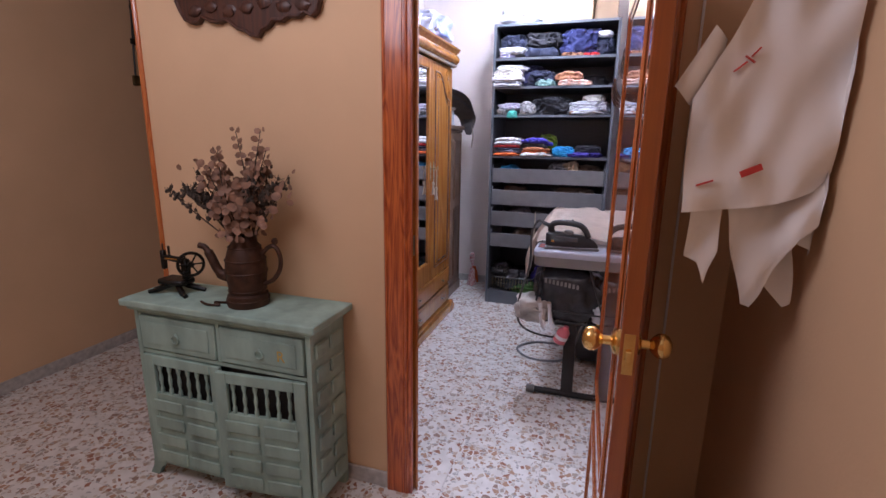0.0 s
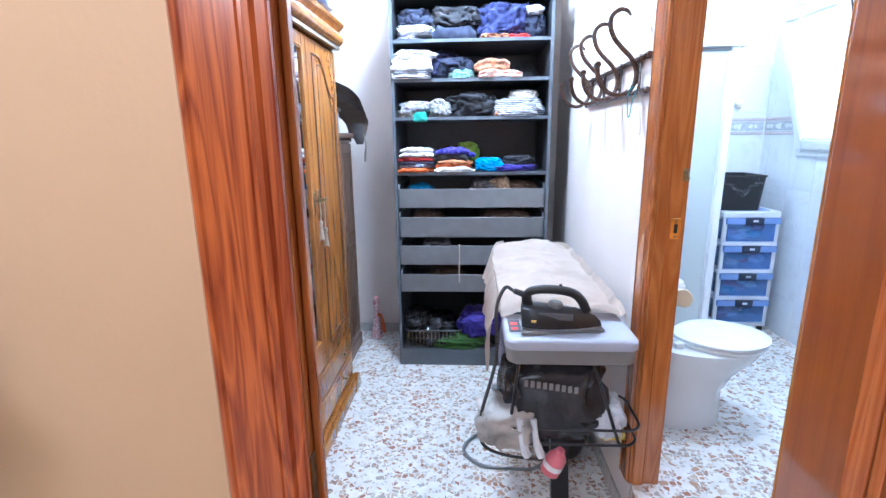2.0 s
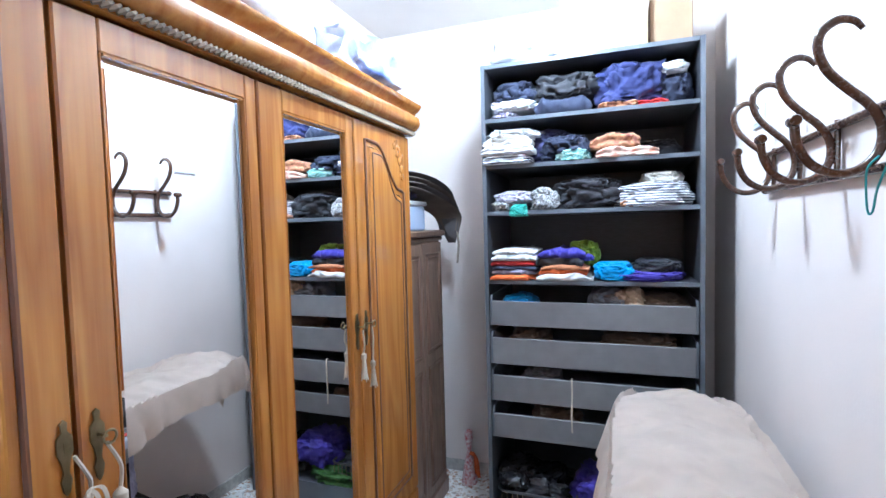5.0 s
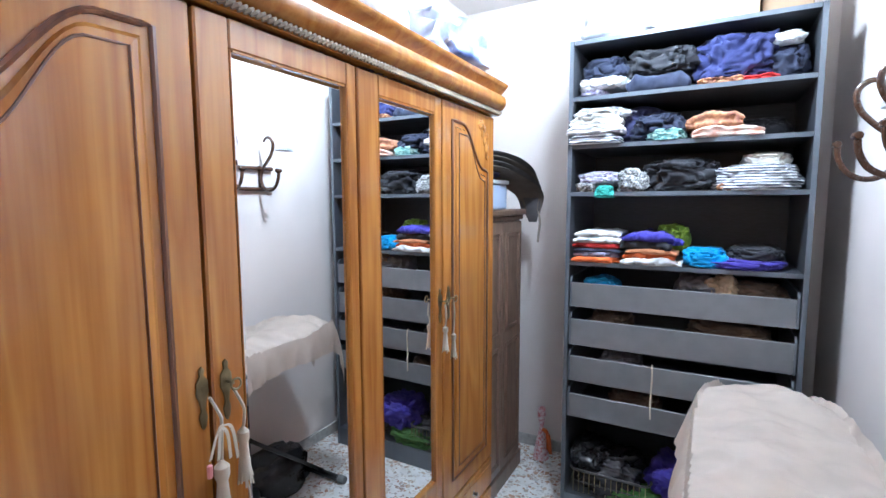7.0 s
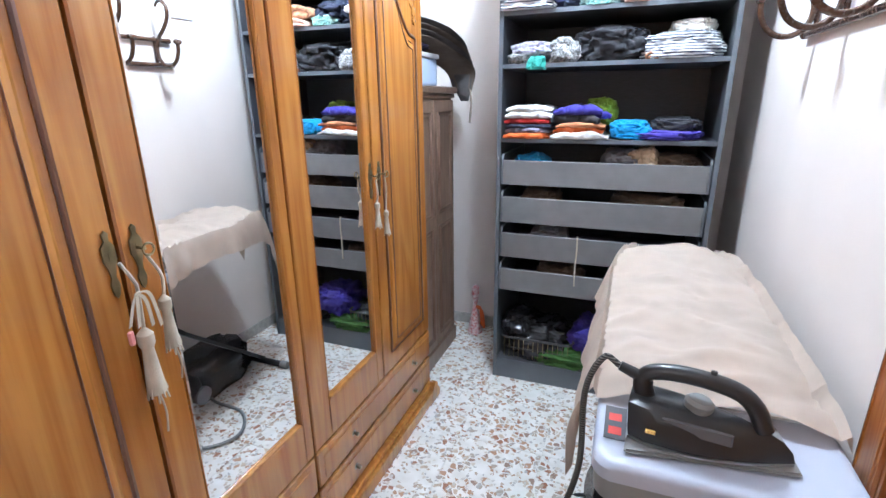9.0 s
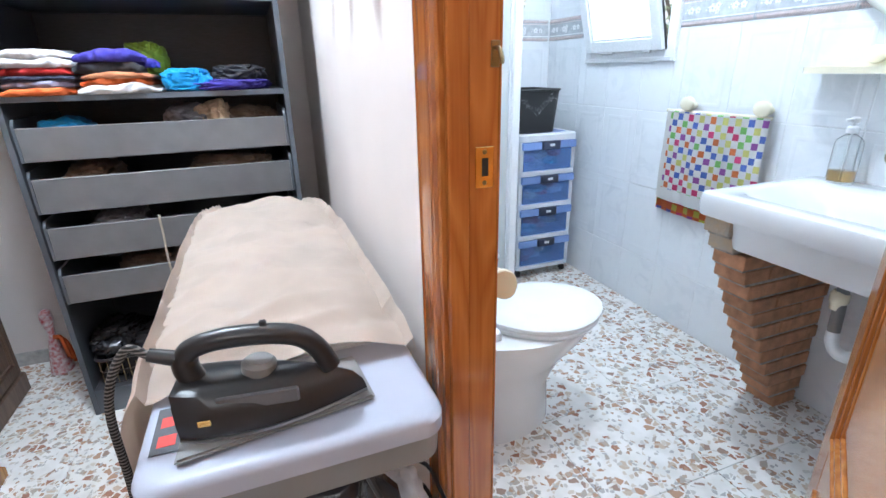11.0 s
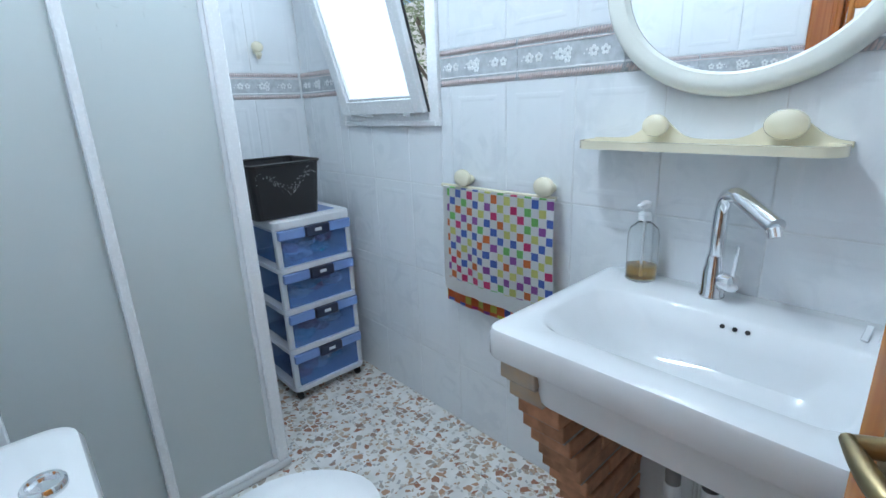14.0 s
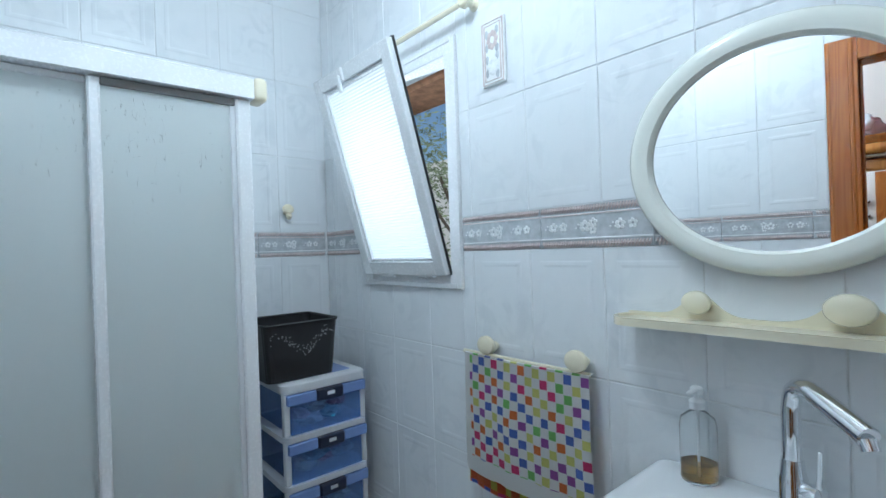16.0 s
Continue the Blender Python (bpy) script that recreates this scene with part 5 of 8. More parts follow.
part("hose", tubed(smooth_line([(1.78, 5.345, 0.86), (1.79, 5.355, 0.70), (1.81, 5.360, 0.48)], 6), 0.006, 8), M_STEEL, valve, smooth=True)
part("valve_body", lathed([(0.014, 0), (0.017, 0.004), (0.017, 0.025), (0.010, 0.03), (0.010, 0.085)], (1.79, 5.366, 0.415), (0.3, 0, 0.95), 12), M_STEEL, valve, smooth=True)
part("wall_stub", tubed([(1.81, 5.366, 0.475), (1.899, 5.366, 0.475)], 0.010, 10), M_CHROME, valve, smooth=True)

# corbelled brick support
pillar = thing("brick_support", (1.66, 5.60, STEP), "corbelled terracotta brick support under the basin", "brick support")
N_C = 14
ch = (0.99 - STEP) / N_C
for k in range(N_C):
    z0 = STEP + k * ch
    xf = 1.762 - 0.376 * (k / (N_C - 1)) ** 0.92
    dy = 0.004 * math.sin(k * 2.1)
    x = xf
    n_b = 0
    while x < 1.896:
        ln = min(0.235 if (k + n_b) % 2 else 0.118, 1.897 - x)
        if ln > 0.02:
            part("brick", boxed(x, x + ln - 0.006, 5.542 + dy + (0.022 if k > 11 else 0), 5.655 + dy, z0 + 0.0045, z0 + ch - 0.0045, 0.003), M_BRICKPALE if k > 11 else M_BRICK, pillar)
        x += ln
        n_b += 1
    bm = boxed(xf + 0.012, 1.897, 5.572 if k > 11 else 5.548, 5.649, z0 - (0.0045 if k else 0), z0 + 0.0044)
    part("mortar_joint", bm, M_MORTAR, pillar)
part("mortar_joint", boxed(1.392, 1.897, 5.572, 5.652, 0.9855, 0.9915), M_MORTAR, pillar)

# toilet
toilet = thing("toilet", (0.85, 5.86, STEP), "white ceramic toilet with closed lid and low cistern", "toilet")
ty = 5.875


def oval(xa, xb, half, z, n=32, sharp=1.0, back=0.8):
    """An egg outline pointing to +x."""
    out = []
    cx, rx = (xa + xb) / 2, (xb - xa) / 2
    for k in range(n):
        a = 2 * math.pi * k / n
        c = math.cos(a)
        w = half * (1 - 0.10 * c * abs(c)) if c > 0 else half * (1 - (1 - back) * c * c)
        out.append(V((cx + rx * c, ty + w * math.sin(a), z)))
    return out


bm = bmesh.new()
loft(bm, [oval(0.585, 0.985, 0.115, STEP, back=0.95), oval(0.585, 0.985, 0.112, STEP + 0.05, back=0.95), oval(0.585, 0.98, 0.105, STEP + 0.16, back=0.95), oval(0.585, 1.03, 0.125, STEP + 0.25, back=0.92), oval(0.585, 1.115, 0.165, STEP + 0.335, back=0.9), oval(0.585, 1.15, 0.178, STEP + 0.385, back=0.88), oval(0.585, 1.152, 0.178, STEP + 0.398, back=0.88), oval(0.62, 1.13, 0.160, STEP + 0.402, back=0.88)])
part("bowl", bm, M_CERAMIC, toilet, smooth=True)
bm = bmesh.new()
loft(bm, [oval(0.742, 1.158, 0.178, STEP + 0.404), oval(0.738, 1.163, 0.182, STEP + 0.410), oval(0.738, 1.163, 0.182, STEP + 0.418), oval(0.744, 1.158, 0.178, STEP + 0.422)])
part("seat", bm, M_WHITEPL, toilet, smooth=True)
bm = bmesh.new()
loft(bm, [oval(0.742, 1.162, 0.180, STEP + 0.424), oval(0.735, 1.168, 0.185, STEP + 0.429), oval(0.735, 1.168, 0.185, STEP + 0.438), oval(0.745, 1.158, 0.176, STEP + 0.445), oval(0.79, 1.11, 0.14, STEP + 0.449)])
part("lid", bm, M_WHITEPL, toilet, "white closed lid", smooth=True)
for yy in (ty - 0.085, ty + 0.085):
    part("hinge", boxed(0.705, 0.745, yy - 0.02, yy + 0.02, STEP + 0.402, STEP + 0.432, 0.006, 2), M_WHITEPL, toilet)
bm = bmesh.new()
loft(bm, [rrect(0.525, 0.645, 5.70, 6.05, 0.03, STEP + 0.395, 5), rrect(0.52, 0.652, 5.69, 6.06, 0.035, STEP + 0.55, 5), rrect(0.518, 0.660, 5.672, 6.078, 0.04, STEP + 0.715, 5)])
part("cistern", bm, M_CERAMIC, toilet, smooth=True)
bm = bmesh.new()
loft(bm, [rrect(0.515, 0.683, 5.660, 6.110, 0.045, STEP + 0.716, 6), rrect(0.515, 0.687, 5.656, 6.114, 0.05, STEP + 0.735, 6), rrect(0.519, 0.680, 5.666, 6.104, 0.05, STEP + 0.752, 6), rrect(0.54, 0.660, 5.70, 6.07, 0.05, STEP + 0.762, 6)])
part("cistern_lid", bm, M_CERAMIC, toilet, smooth=True)
part("flush_button", lathed([(0.030, 0), (0.030, 0.012), (0.027, 0.016), (0.022, 0.016), (0.020, 0.009), (0.010, 0.011)], (0.624, 5.900, STEP + 0.761), (0, 0, 1), 20), M_CHROME, toilet, "chrome flush button", smooth=True)

# paper holder: two cream paddles on the wall
holder = thing("paper_holder", (0.55, 5.51, 0.93), "cream plastic toilet paper holder with two rounded paddles", "paper holder")
for yy, zz in ((5.489, 0.984), (5.535, 0.972)):
    bm = bmesh.new()
    pts = []
    for u, w in ((0.0, 0.014), (0.015, 0.012), (0.035, 0.016), (0.052, 0.028), (0.070, 0.036), (0.082, 0.0375), (0.098, 0.033), (0.110, 0.022), (0.116, 0.0)):
        pts.append((u, w))
    outl = [(0.514 + u * 0.93, zz + w - 0.18 * u) for u, w in pts] + [(0.514 + u * 0.93, zz - w - 0.18 * u) for u, w in pts[-2::-1]]
    prism(bm, [V((x, yy, z)) for x, z in outl], (0, -1, 0), 0.012)
    bmesh.ops.bevel(bm, geom=bm.edges[:], offset=0.003, segments=1, affect="EDGES")
    part("paddle", bm, M_CREAM, holder)
part("back_plate", boxed(0.5125, 0.518, 5.478, 5.545, 0.945, 1.005, 0.002), M_CREAM, holder)

# shower enclosure
SHY = 6.62
shower = thing("shower_enclosure", (0.89, 6.65, STEP), "white framed sliding shower screen with frosted panels", "shower")
part("tray", boxed(0.513, 1.262, 6.595, 7.40, STEP, STEP + 0.03, 0.01, 2), M_CERAMIC, shower, "white shower tray", smooth=True)
bm = bmesh.new()
loft(bm, [[V((x, 6.62 + y, 2.09 + z)) for y, z in ((-0.035, -0.03), (0.035, -0.03), (0.035, 0.03), (0.018, 0.038), (-0.018, 0.038), (-0.035, 0.03))] for x in (0.53, 1.262)])
part("top_rail", bm, M_ALU, shower, "white aluminium top rail")
part("rail_cap", boxed(1.2625, 1.305, 6.582, 6.660, 2.055, 2.13, 0.016, 3), M_CREAM, shower, "cream end cap", smooth=True)
part("corner_post", boxed(1.212, 1.255, 6.600, 6.650, STEP + 0.03, 2.06, 0.006), M_ALU, shower)
part("side_panel", boxed(1.232, 1.240, 6.651, 7.399, STEP + 0.03, 2.05), M_SHOWER, shower)
part("side_rail", boxed(1.222, 1.252, 6.662, 7.399, 2.06, 2.12, 0.004), M_ALU, shower)
part("sliding_panel", boxed(0.535, 0.857, 6.632, 6.638, STEP + 0.04, 2.05), M_SHOWER, shower, "frosted ribbed panel")
part("sliding_panel", boxed(0.881, 1.2115, 6.612, 6.618, STEP + 0.04, 2.04), M_SHOWER, shower, "frosted panel")
part("middle_post", boxed(0.853, 0.8805, 6.602, 6.645, STEP + 0.035, 2.055, 0.005), M_ALU, shower)
part("wall_post", boxed(0.513, 0.545, 6.60, 6.65, STEP + 0.03, 2.06, 0.004), M_ALU, shower)
part("panel_rail", boxed(0.881, 1.2115, 6.606, 6.626, 2.035, 2.058, 0.003), M_DGREYPL, shower)
part("panel_rail", boxed(0.546, 0.8525, 6.626, 6.646, 2.04, 2.058, 0.003), M_ALU, shower)
part("bottom_rail", boxed(0.546, 1.2115, 6.60, 6.65, STEP + 0.03, STEP + 0.05, 0.004), M_ALU, shower)
part("panel_stile", boxed(1.196, 1.2115, 6.605, 6.626, STEP + 0.05, 2.034, 0.003), M_LGREYPL, shower)
# water drops and runs near the top of the panels
bm = bmesh.new()
rnd = random.Random(5)
for q in range(150):
    x = rnd.uniform(0.56, 1.18) if rnd.random() < 0.75 else rnd.uniform(0.83, 1.0)
    if 0.851 < x < 0.885:
        continue
    z = 2.02 - abs(rnd.gauss(0, 0.13))
    y = SHY + (0.0115 if x < 0.86 else -0.0085)
    r = rnd.uniform(0.0015, 0.0038)
    ln = r * rnd.choice((1, 1.2, 2.5, 5, 8))
    blob(bm, (x, y, z), (r, r * 0.5, ln), q, 0.2, 2, 1, flat=False)
part("water_film", bm, clear_glass("water", (1, 1, 1), 0.0), shower, "water drops and runs").visible_shadow = False
shower.children[-1]["kind"] = "stuff"

# wall hook in the corner
hookb = solo("wall_hook", lathed([(0.010, 0), (0.010, 0.01), (0.012, 0.016), (0.020, 0.022), (0.024, 0.034), (0.018, 0.044), (0.006, 0.048)], (1.682, 7.40, 1.806), (0, -1, 0), 18, (1.2, 1.0)), M_CREAM, "cream pebble-shaped wall hook on the tiles", "hook", smooth=True)
bm = bmesh.new()
tube(bm, smooth_line([(1.682, 7.40, 1.79), (1.682, 7.375, 1.785), (1.682, 7.36, 1.765), (1.682, 7.345, 1.775)], 4), [0.012] * 9 + [0.010] * 4, 10)
part("peg", bm, M_CREAM, hookb, smooth=True)

# drawer tower
tower = thing("drawer_tower", (1.66, 7.12, STEP), "grey plastic tower of four translucent blue drawers on castors", "drawer tower")
tx0, tx1, tyf, tyb = 1.458, 1.830, 6.945, 7.34
tw = 0.192
tz = STEP + 0.055
M_BLUELIP = sheet("blue_lip", (0.26, 0.38, 0.72), (0.70, 0.80, 1.0), 0.25)
M_JUNK = [cloth("junk_" + n_, c) for n_, c in (("red", (0.5, 0.10, 0.14)), ("white", (0.7, 0.7, 0.72)), ("teal", (0.05, 0.3, 0.4)), ("pink", (0.6, 0.35, 0.4)), ("cream", (0.65, 0.6, 0.5)))]
for k in range(5):
    z = tz + tw * k
    bm = bmesh.new()
    top = k == 4
    hh = 0.022 if not top else 0.03
    pts0 = rrect(tx0, tx1, tyf, tyb, 0.03, 0, 4)
    bow = lambda p: V((p.x, p.y - (0.018 * (1 - ((p.x - 1.65) / 0.19) ** 2) if p.y < 7.0 else 0), 0))
    pts0 = [bow(p) for p in pts0]
    loft(bm, [[V((p.x, p.y, z)) for p in pts0], [V((p.x, p.y, z + hh)) for p in pts0]] + ([[V((1.65 + (p.x - 1.65) * 0.97, 7.13 + (p.y - 7.13) * 0.97, z + hh + 0.006)) for p in pts0]] if top else []))
    part("frame_tier", bm, M_LGREYPL, tower, smooth=True)
    if top:
        part("lid_insert", boxed(tx0 + 0.05, tx1 - 0.05, tyf + 0.05, tyb - 0.05, z + hh + 0.0065, z + hh + 0.010, 0.002), material("blue_lid", (0.36, 0.46, 0.80), 0.2, vary=0.05, bump=0.0), tower, "blue plastic lid insert")
        break
    for x in (tx0 + 0.004, tx1 - 0.03):
        for y in (tyf + 0.006, tyb - 0.03):
            part("corner_post", boxed(x, x + 0.026, y, y + 0.024, z + 0.0225, z + tw - 0.0005, 0.004), M_LGREYPL, tower)
    bm = bmesh.new()
    x0, x1, z0, z1 = tx0 + 0.032, tx1 - 0.032, z + 0.026, z + tw - 0.008
    w = 0.002
    for b in ((x0, x1, tyf + 0.004, tyf + 0.004 + w, z0, z1), (x0, x0 + w, tyf + 0.0065, tyb - 0.04, z0, z1 - 0.02), (x1 - w, x1, tyf + 0.0065, tyb - 0.04, z0, z1 - 0.02), (x0 + w, x1 - w, tyf + 0.0065, tyb - 0.04, z0, z0 + w)):
        box(bm, *b)
    dr = part("drawer", bm, M_BLUEPL, tower, "translucent blue drawer")
    dr.visible_shadow = False
    for a, b in ((tx0 + 0.012, 1.592), (1.708, tx1 - 0.012)):
        part("drawer_lip", boxed(a, b, tyf - 0.016, tyf + 0.003, z + tw - 0.046, z + tw - 0.004, 0.004), M_BLUELIP, dr, "blue plastic lip")
    latch = part("latch", boxed(1.5925, 1.7075, tyf - 0.024, tyf + 0.002, z + tw - 0.050, z + tw - 0.002, 0.005), material("navy_latch", (0.012, 0.018, 0.045), 0.3, vary=0.1), dr, "dark navy latch")
    part("latch_mark", boxed(1.634, 1.666, tyf - 0.026, tyf - 0.0242, z + tw - 0.030, z + tw - 0.016, 0.0005), M_LGREYPL, latch)
    rnd = random.Random(20 + k)
    for q in range(6):
        bm = bmesh.new()
        blob(bm, (x0 + 0.05 + (x1 - x0 - 0.10) * ((q * 0.37 + 0.1 * k) % 1), rnd.uniform(tyf + 0.055, tyf + 0.09), z0 + 0.03 + 0.016 * q), (rnd.uniform(0.04, 0.06), 0.045, rnd.uniform(0.02, 0.035)), q + k * 9, 0.45, 2.2, 3)
        part("stored_cloth", bm, M_JUNK[(k * 2 + q) % 5], dr, smooth=True)
for x in (tx0 + 0.03, tx1 - 0.03):
    for y in (tyf + 0.03, tyb - 0.04):
        bm = bmesh.new()
        lathe(bm, [(0.012, 0), (0.024, 0.003), (0.024, 0.018), (0.012, 0.021)], (x - 0.010, y, STEP + 0.0245), (1, 0, 0), 14)
        box(bm, x - 0.014, x + 0.014, y - 0.014, y + 0.014, STEP + 0.042, STEP + 0.0548, 0.003)
        part("castor", bm, M_BLACKPL, tower, "black castor", smooth=True)

# basket on the tower
basket = thing("basket", (1.56, 7.11, tz + 4 * tw + 0.04), "black perforated plastic basket on the drawer tower", "basket")
bz = tz + 4 * tw + 0.0405
bh = 0.228
bm = bmesh.new()
ob_, it_ = rrect(1.420, 1.700, 6.985, 7.24, 0.025, bz, 3), rrect(1.400, 1.718, 6.965, 7.265, 0.03, bz + bh, 3)
loft(bm, [[p.copy() for p in ob_], [p.copy() for p in it_]], cap1=False)
part("wall", bm, M_BLACKPL, basket)
part("rim", tubed(rrect(1.398, 1.720, 6.963, 7.267, 0.03, bz + bh, 4), 0.006, 6, closed=True), M_BLACKPL, basket, smooth=True)
bm = bmesh.new()
rnd = random.Random(3)
for q in range(90):
    u = rnd.uniform(0.04, 0.96)
    h = 0.66 + 0.16 * math.sin(u * 9) + rnd.uniform(-0.09, 0.09)
    lathe(bm, [(0.0022, 0), (0.0016, 0.001)], (1.412 + 0.292 * u, 6.985 - 0.020 * h - 0.0006, bz + bh * h), (0, -1, 0), 6)
part("perforation", bm, material("perforation_light", (0.45, 0.45, 0.45), 0.6, vary=0.3), basket, "pierced dot pattern")
basket.children[-1]["kind"] = "stuff"

# decorated tile with two flowers
deco = thing("decorative_tile", (1.9, 6.205, 2.126), "small relief tile with two pink flowers", "tile")
part("plate", boxed(1.8895, 1.8985, 6.136, 6.236, 2.112, 2.324, 0.002), M_BWHITE, deco)
bm = bmesh.new()
for a in (0.006, 0.016):
    tube(bm, [(1.889, y, z) for y, z in ((6.136 + a, 2.112 + a), (6.236 - a, 2.112 + a), (6.236 - a, 2.324 - a), (6.136 + a, 2.324 - a))], 0.0028, 5, closed=True)
part("frame_bead", bm, M_BPINK, deco)
for cz in (2.175, 2.258):
    bm = bmesh.new()
    for k in range(8):
        a = k * math.pi / 4
        blob(bm, (1.8885, 6.186 + 0.017 * math.cos(a), cz + 0.022 * math.sin(a)), (0.003, 0.010, 0.012), k, 0.3, 2, 1, flat=False)
    part("flower", bm, M_BPINK if cz > 2.22 else M_BWHITE, deco)
    bm = bmesh.new()
    for k in range(4):
        blob(bm, (1.8885, 6.186 + 0.03 * math.cos(k * 1.7 + 0.6), cz + 0.04 * math.sin(k * 1.7 + 0.6)), (0.002, 0.009, 0.016), k + 30, 0.3, 2, 1, flat=False)
    part("leaf", bm, M_BORDER, deco)

# ---- garments ----
COL = {"navy": (0.024, 0.029, 0.058), "black": (0.030, 0.030, 0.036), "white": (0.72, 0.72, 0.74), "cream": (0.70, 0.67, 0.61), "orange": (0.70, 0.14, 0.03), "red": (0.55, 0.03, 0.03),
       "lavender": (0.30, 0.30, 0.42), "blue": (0.05, 0.04, 0.32), "cyan": (0.02, 0.27, 0.58), "purple": (0.045, 0.03, 0.26), "green": (0.20, 0.32, 0.025), "rust": (0.42, 0.17, 0.08),
       "teal": (0.06, 0.36, 0.30), "knit": (0.030, 0.036, 0.125), "brown": (0.14, 0.09, 0.06), "tan": (0.45, 0.33, 0.22), "darkgreen": (0.05, 0.13, 0.025), "violet": (0.042, 0.042, 0.11), "grey": (0.20, 0.20, 0.22)}
CL = {k: cloth("cloth_" + k, v) for k, v in COL.items()}
CL["floral"] = cloth("cloth_floral", (0.70, 0.68, 0.62), color2=(0.70, 0.32, 0.22), scale=26)
CL["pattern"] = cloth("cloth_pattern", (0.55, 0.28, 0.14), color2=(0.20, 0.07, 0.05), scale=40)
CL["print"] = cloth("cloth_print", (0.66, 0.66, 0.70), color2=(0.22, 0.18, 0.32), scale=45)
CL["tealprint"] = cloth("cloth_tealprint", (0.45, 0.62, 0.55), color2=(0.04, 0.20, 0.20), scale=50)
CL["striped"] = stripes("cloth_striped", (0.74, 0.75, 0.77), (0.06, 0.07, 0.12), 26, 2)
CL["dots"] = cloth("cloth_check", (0.6, 0.6, 0.6), color2=(0.02, 0.02, 0.02), scale=110)


def folded(x0, x1, y0, y1, z0, z1, colour, seed, label, layers=2, lift=0.0):
    """A folded garment: soft slab with rounded fold at the front and slack layers."""
    nx = 34
    bm = bmesh.new()
    h, w, d = z1 - z0, x1 - x0, y1 - y0
    rings = []
    for i in range(nx + 1):
        u = i / nx
        x = x0 + w * u
        edge = min(u, 1 - u) * 2
        hh = h * (0.62 + 0.38 * min(1, edge * 3.5)) * (1 + 0.26 * noise.noise(V((u * 3.5 + seed, seed * 1.3, 0))) + 0.10 * noise.noise(V((u * 11 + seed, 4.0, 0))))
        yf = y0 + 0.034 * noise.noise(V((u * 2.6 + seed * 2, 1.0, seed))) + 0.010 * noise.noise(V((u * 10 + seed, 7.0, seed)))
        prof = []
        n = 4 * layers
        for k in range(n + 1):
            v = k / n
            sway = 0.35 * noise.noise(V((u * 3 + seed, 9.0, seed))) * math.sin(v * math.pi)
            bulge = (0.012 + 0.008 * noise.noise(V((u * 4, v * 3 * layers, seed + 2)))) * abs(math.sin((v + 0.25 * sway) * math.pi * layers)) ** 0.6
            slack = 0.012 * noise.noise(V((u * 7 + v * 2, v * 4, seed + 6)))
            prof.append(V((x + 0.010 * noise.noise(V((v * 5, u * 3, seed))), yf - bulge - slack + 0.008, z0 + hh * (v + 0.10 * sway * (1 - v)))))
        for k in range(1, 5):
            v = k / 4
            prof.append(V((x, yf + d * v, z0 + hh * (1 - 0.12 * v) + 0.012 * noise.noise(V((u * 6, v * 4, seed))))))
        prof.append(V((x, yf + d, z0)))
        for p in prof:
            p.z += 0.5 * lift * math.sin(u * math.pi) * (p.z - z0) / max(h, 0.01)
        rings.append([bm.verts.new(p) for p in prof])
    m_ = len(rings[0])
    for a, b in zip(rings, rings[1:]):
        for k in range(m_):
            bm.faces.new((a[k], b[k], b[(k + 1) % m_], a[(k + 1) % m_]))
    bm.faces.new(rings[0])
    bm.faces.new(rings[-1][::-1])
    return solo("folded_garment", bm, CL[colour], label, "clothing", "clothes on the shelves", smooth=True, sharp=120)


def crumple(x0, x1, y0, y1, z0, z1, colour, seed, label, rough=0.34, name="crumpled_garment"):
    bm = bmesh.new()
    sz = ((x1 - x0) / 2, (y1 - y0) / 2, (z1 - z0) / 1.75)
    c = ((x0 + x1) / 2, (y0 + y1) / 2, z0 + sz[2] * 0.75)
    r = bmesh.ops.create_icosphere(bm, subdivisions=5, radius=1.0)
    turn = Matrix.Rotation(seed * 1.9, 3, "Y") @ Matrix.Rotation(seed * 0.7, 3, "X")
    for v in r["verts"]:
        n_ = v.co.normalized()
        q = n_ * 1.7 + V((seed * 3.7, seed * 1.1, seed * 0.7))
        warp = V((noise.noise(q * 1.3), noise.noise(q * 1.3 + V((9, 0, 0))), noise.noise(q * 1.3 + V((0, 9, 0))))) * 0.7
        w_ = turn @ (n_ + warp)
        pleat = abs(noise.noise(V((w_.x * 1.1, w_.y * 3.2, w_.z * 3.2 + seed)))) * 2
        crease = abs(noise.noise(V((w_.x * 3.0, w_.y * 7.5, w_.z * 5.0 + seed)))) * 2
        k = 1 + rough * (0.6 * noise.noise(q) + 0.55 * (0.5 - pleat) + 0.24 * (0.4 - crease))
        s_ = V([math.copysign(abs(a) ** 0.72, a) for a in n_])
        p = V((s_.x * sz[0] * k, s_.y * sz[1] * k, s_.z * sz[2] * k))
        p.z = max(p.z, -sz[2] * 0.75)
        v.co = V(c) + p
    return solo(name, bm, CL[colour] if colour in CL else colour, label, "clothing", "clothes on the shelves", smooth=True, sharp=120)


def ux(u):
    return UX0 + 0.022 + (UX1 - UX0 - 0.044) * u


F0 = UY0 + 0.03
S1, S2, S3, S4 = [z + 0.0205 for z in SH]
# top shelf
crumple(ux(0.02), ux(0.16), F0 - 0.02, F0 + 0.2, S1, S1 + 0.035, "print", 1, "crumpled white printed garment on the shelf")
crumple(ux(0.01), ux(0.25), F0 - 0.03, F0 + 0.2, S1 + 0.03, S1 + 0.09, "white", 2, "folded white garment with pale print")
crumple(ux(0.02), ux(0.25), F0 + 0.03, F0 + 0.4, S1 + 0.085, S1 + 0.20, "navy", 3, "dark navy clothes piled on the shelf")
folded(ux(0.25), ux(0.53), F0, F0 + 0.38, S1, S1 + 0.075, "navy", 4, "dark navy folded trousers on the shelf", 1)
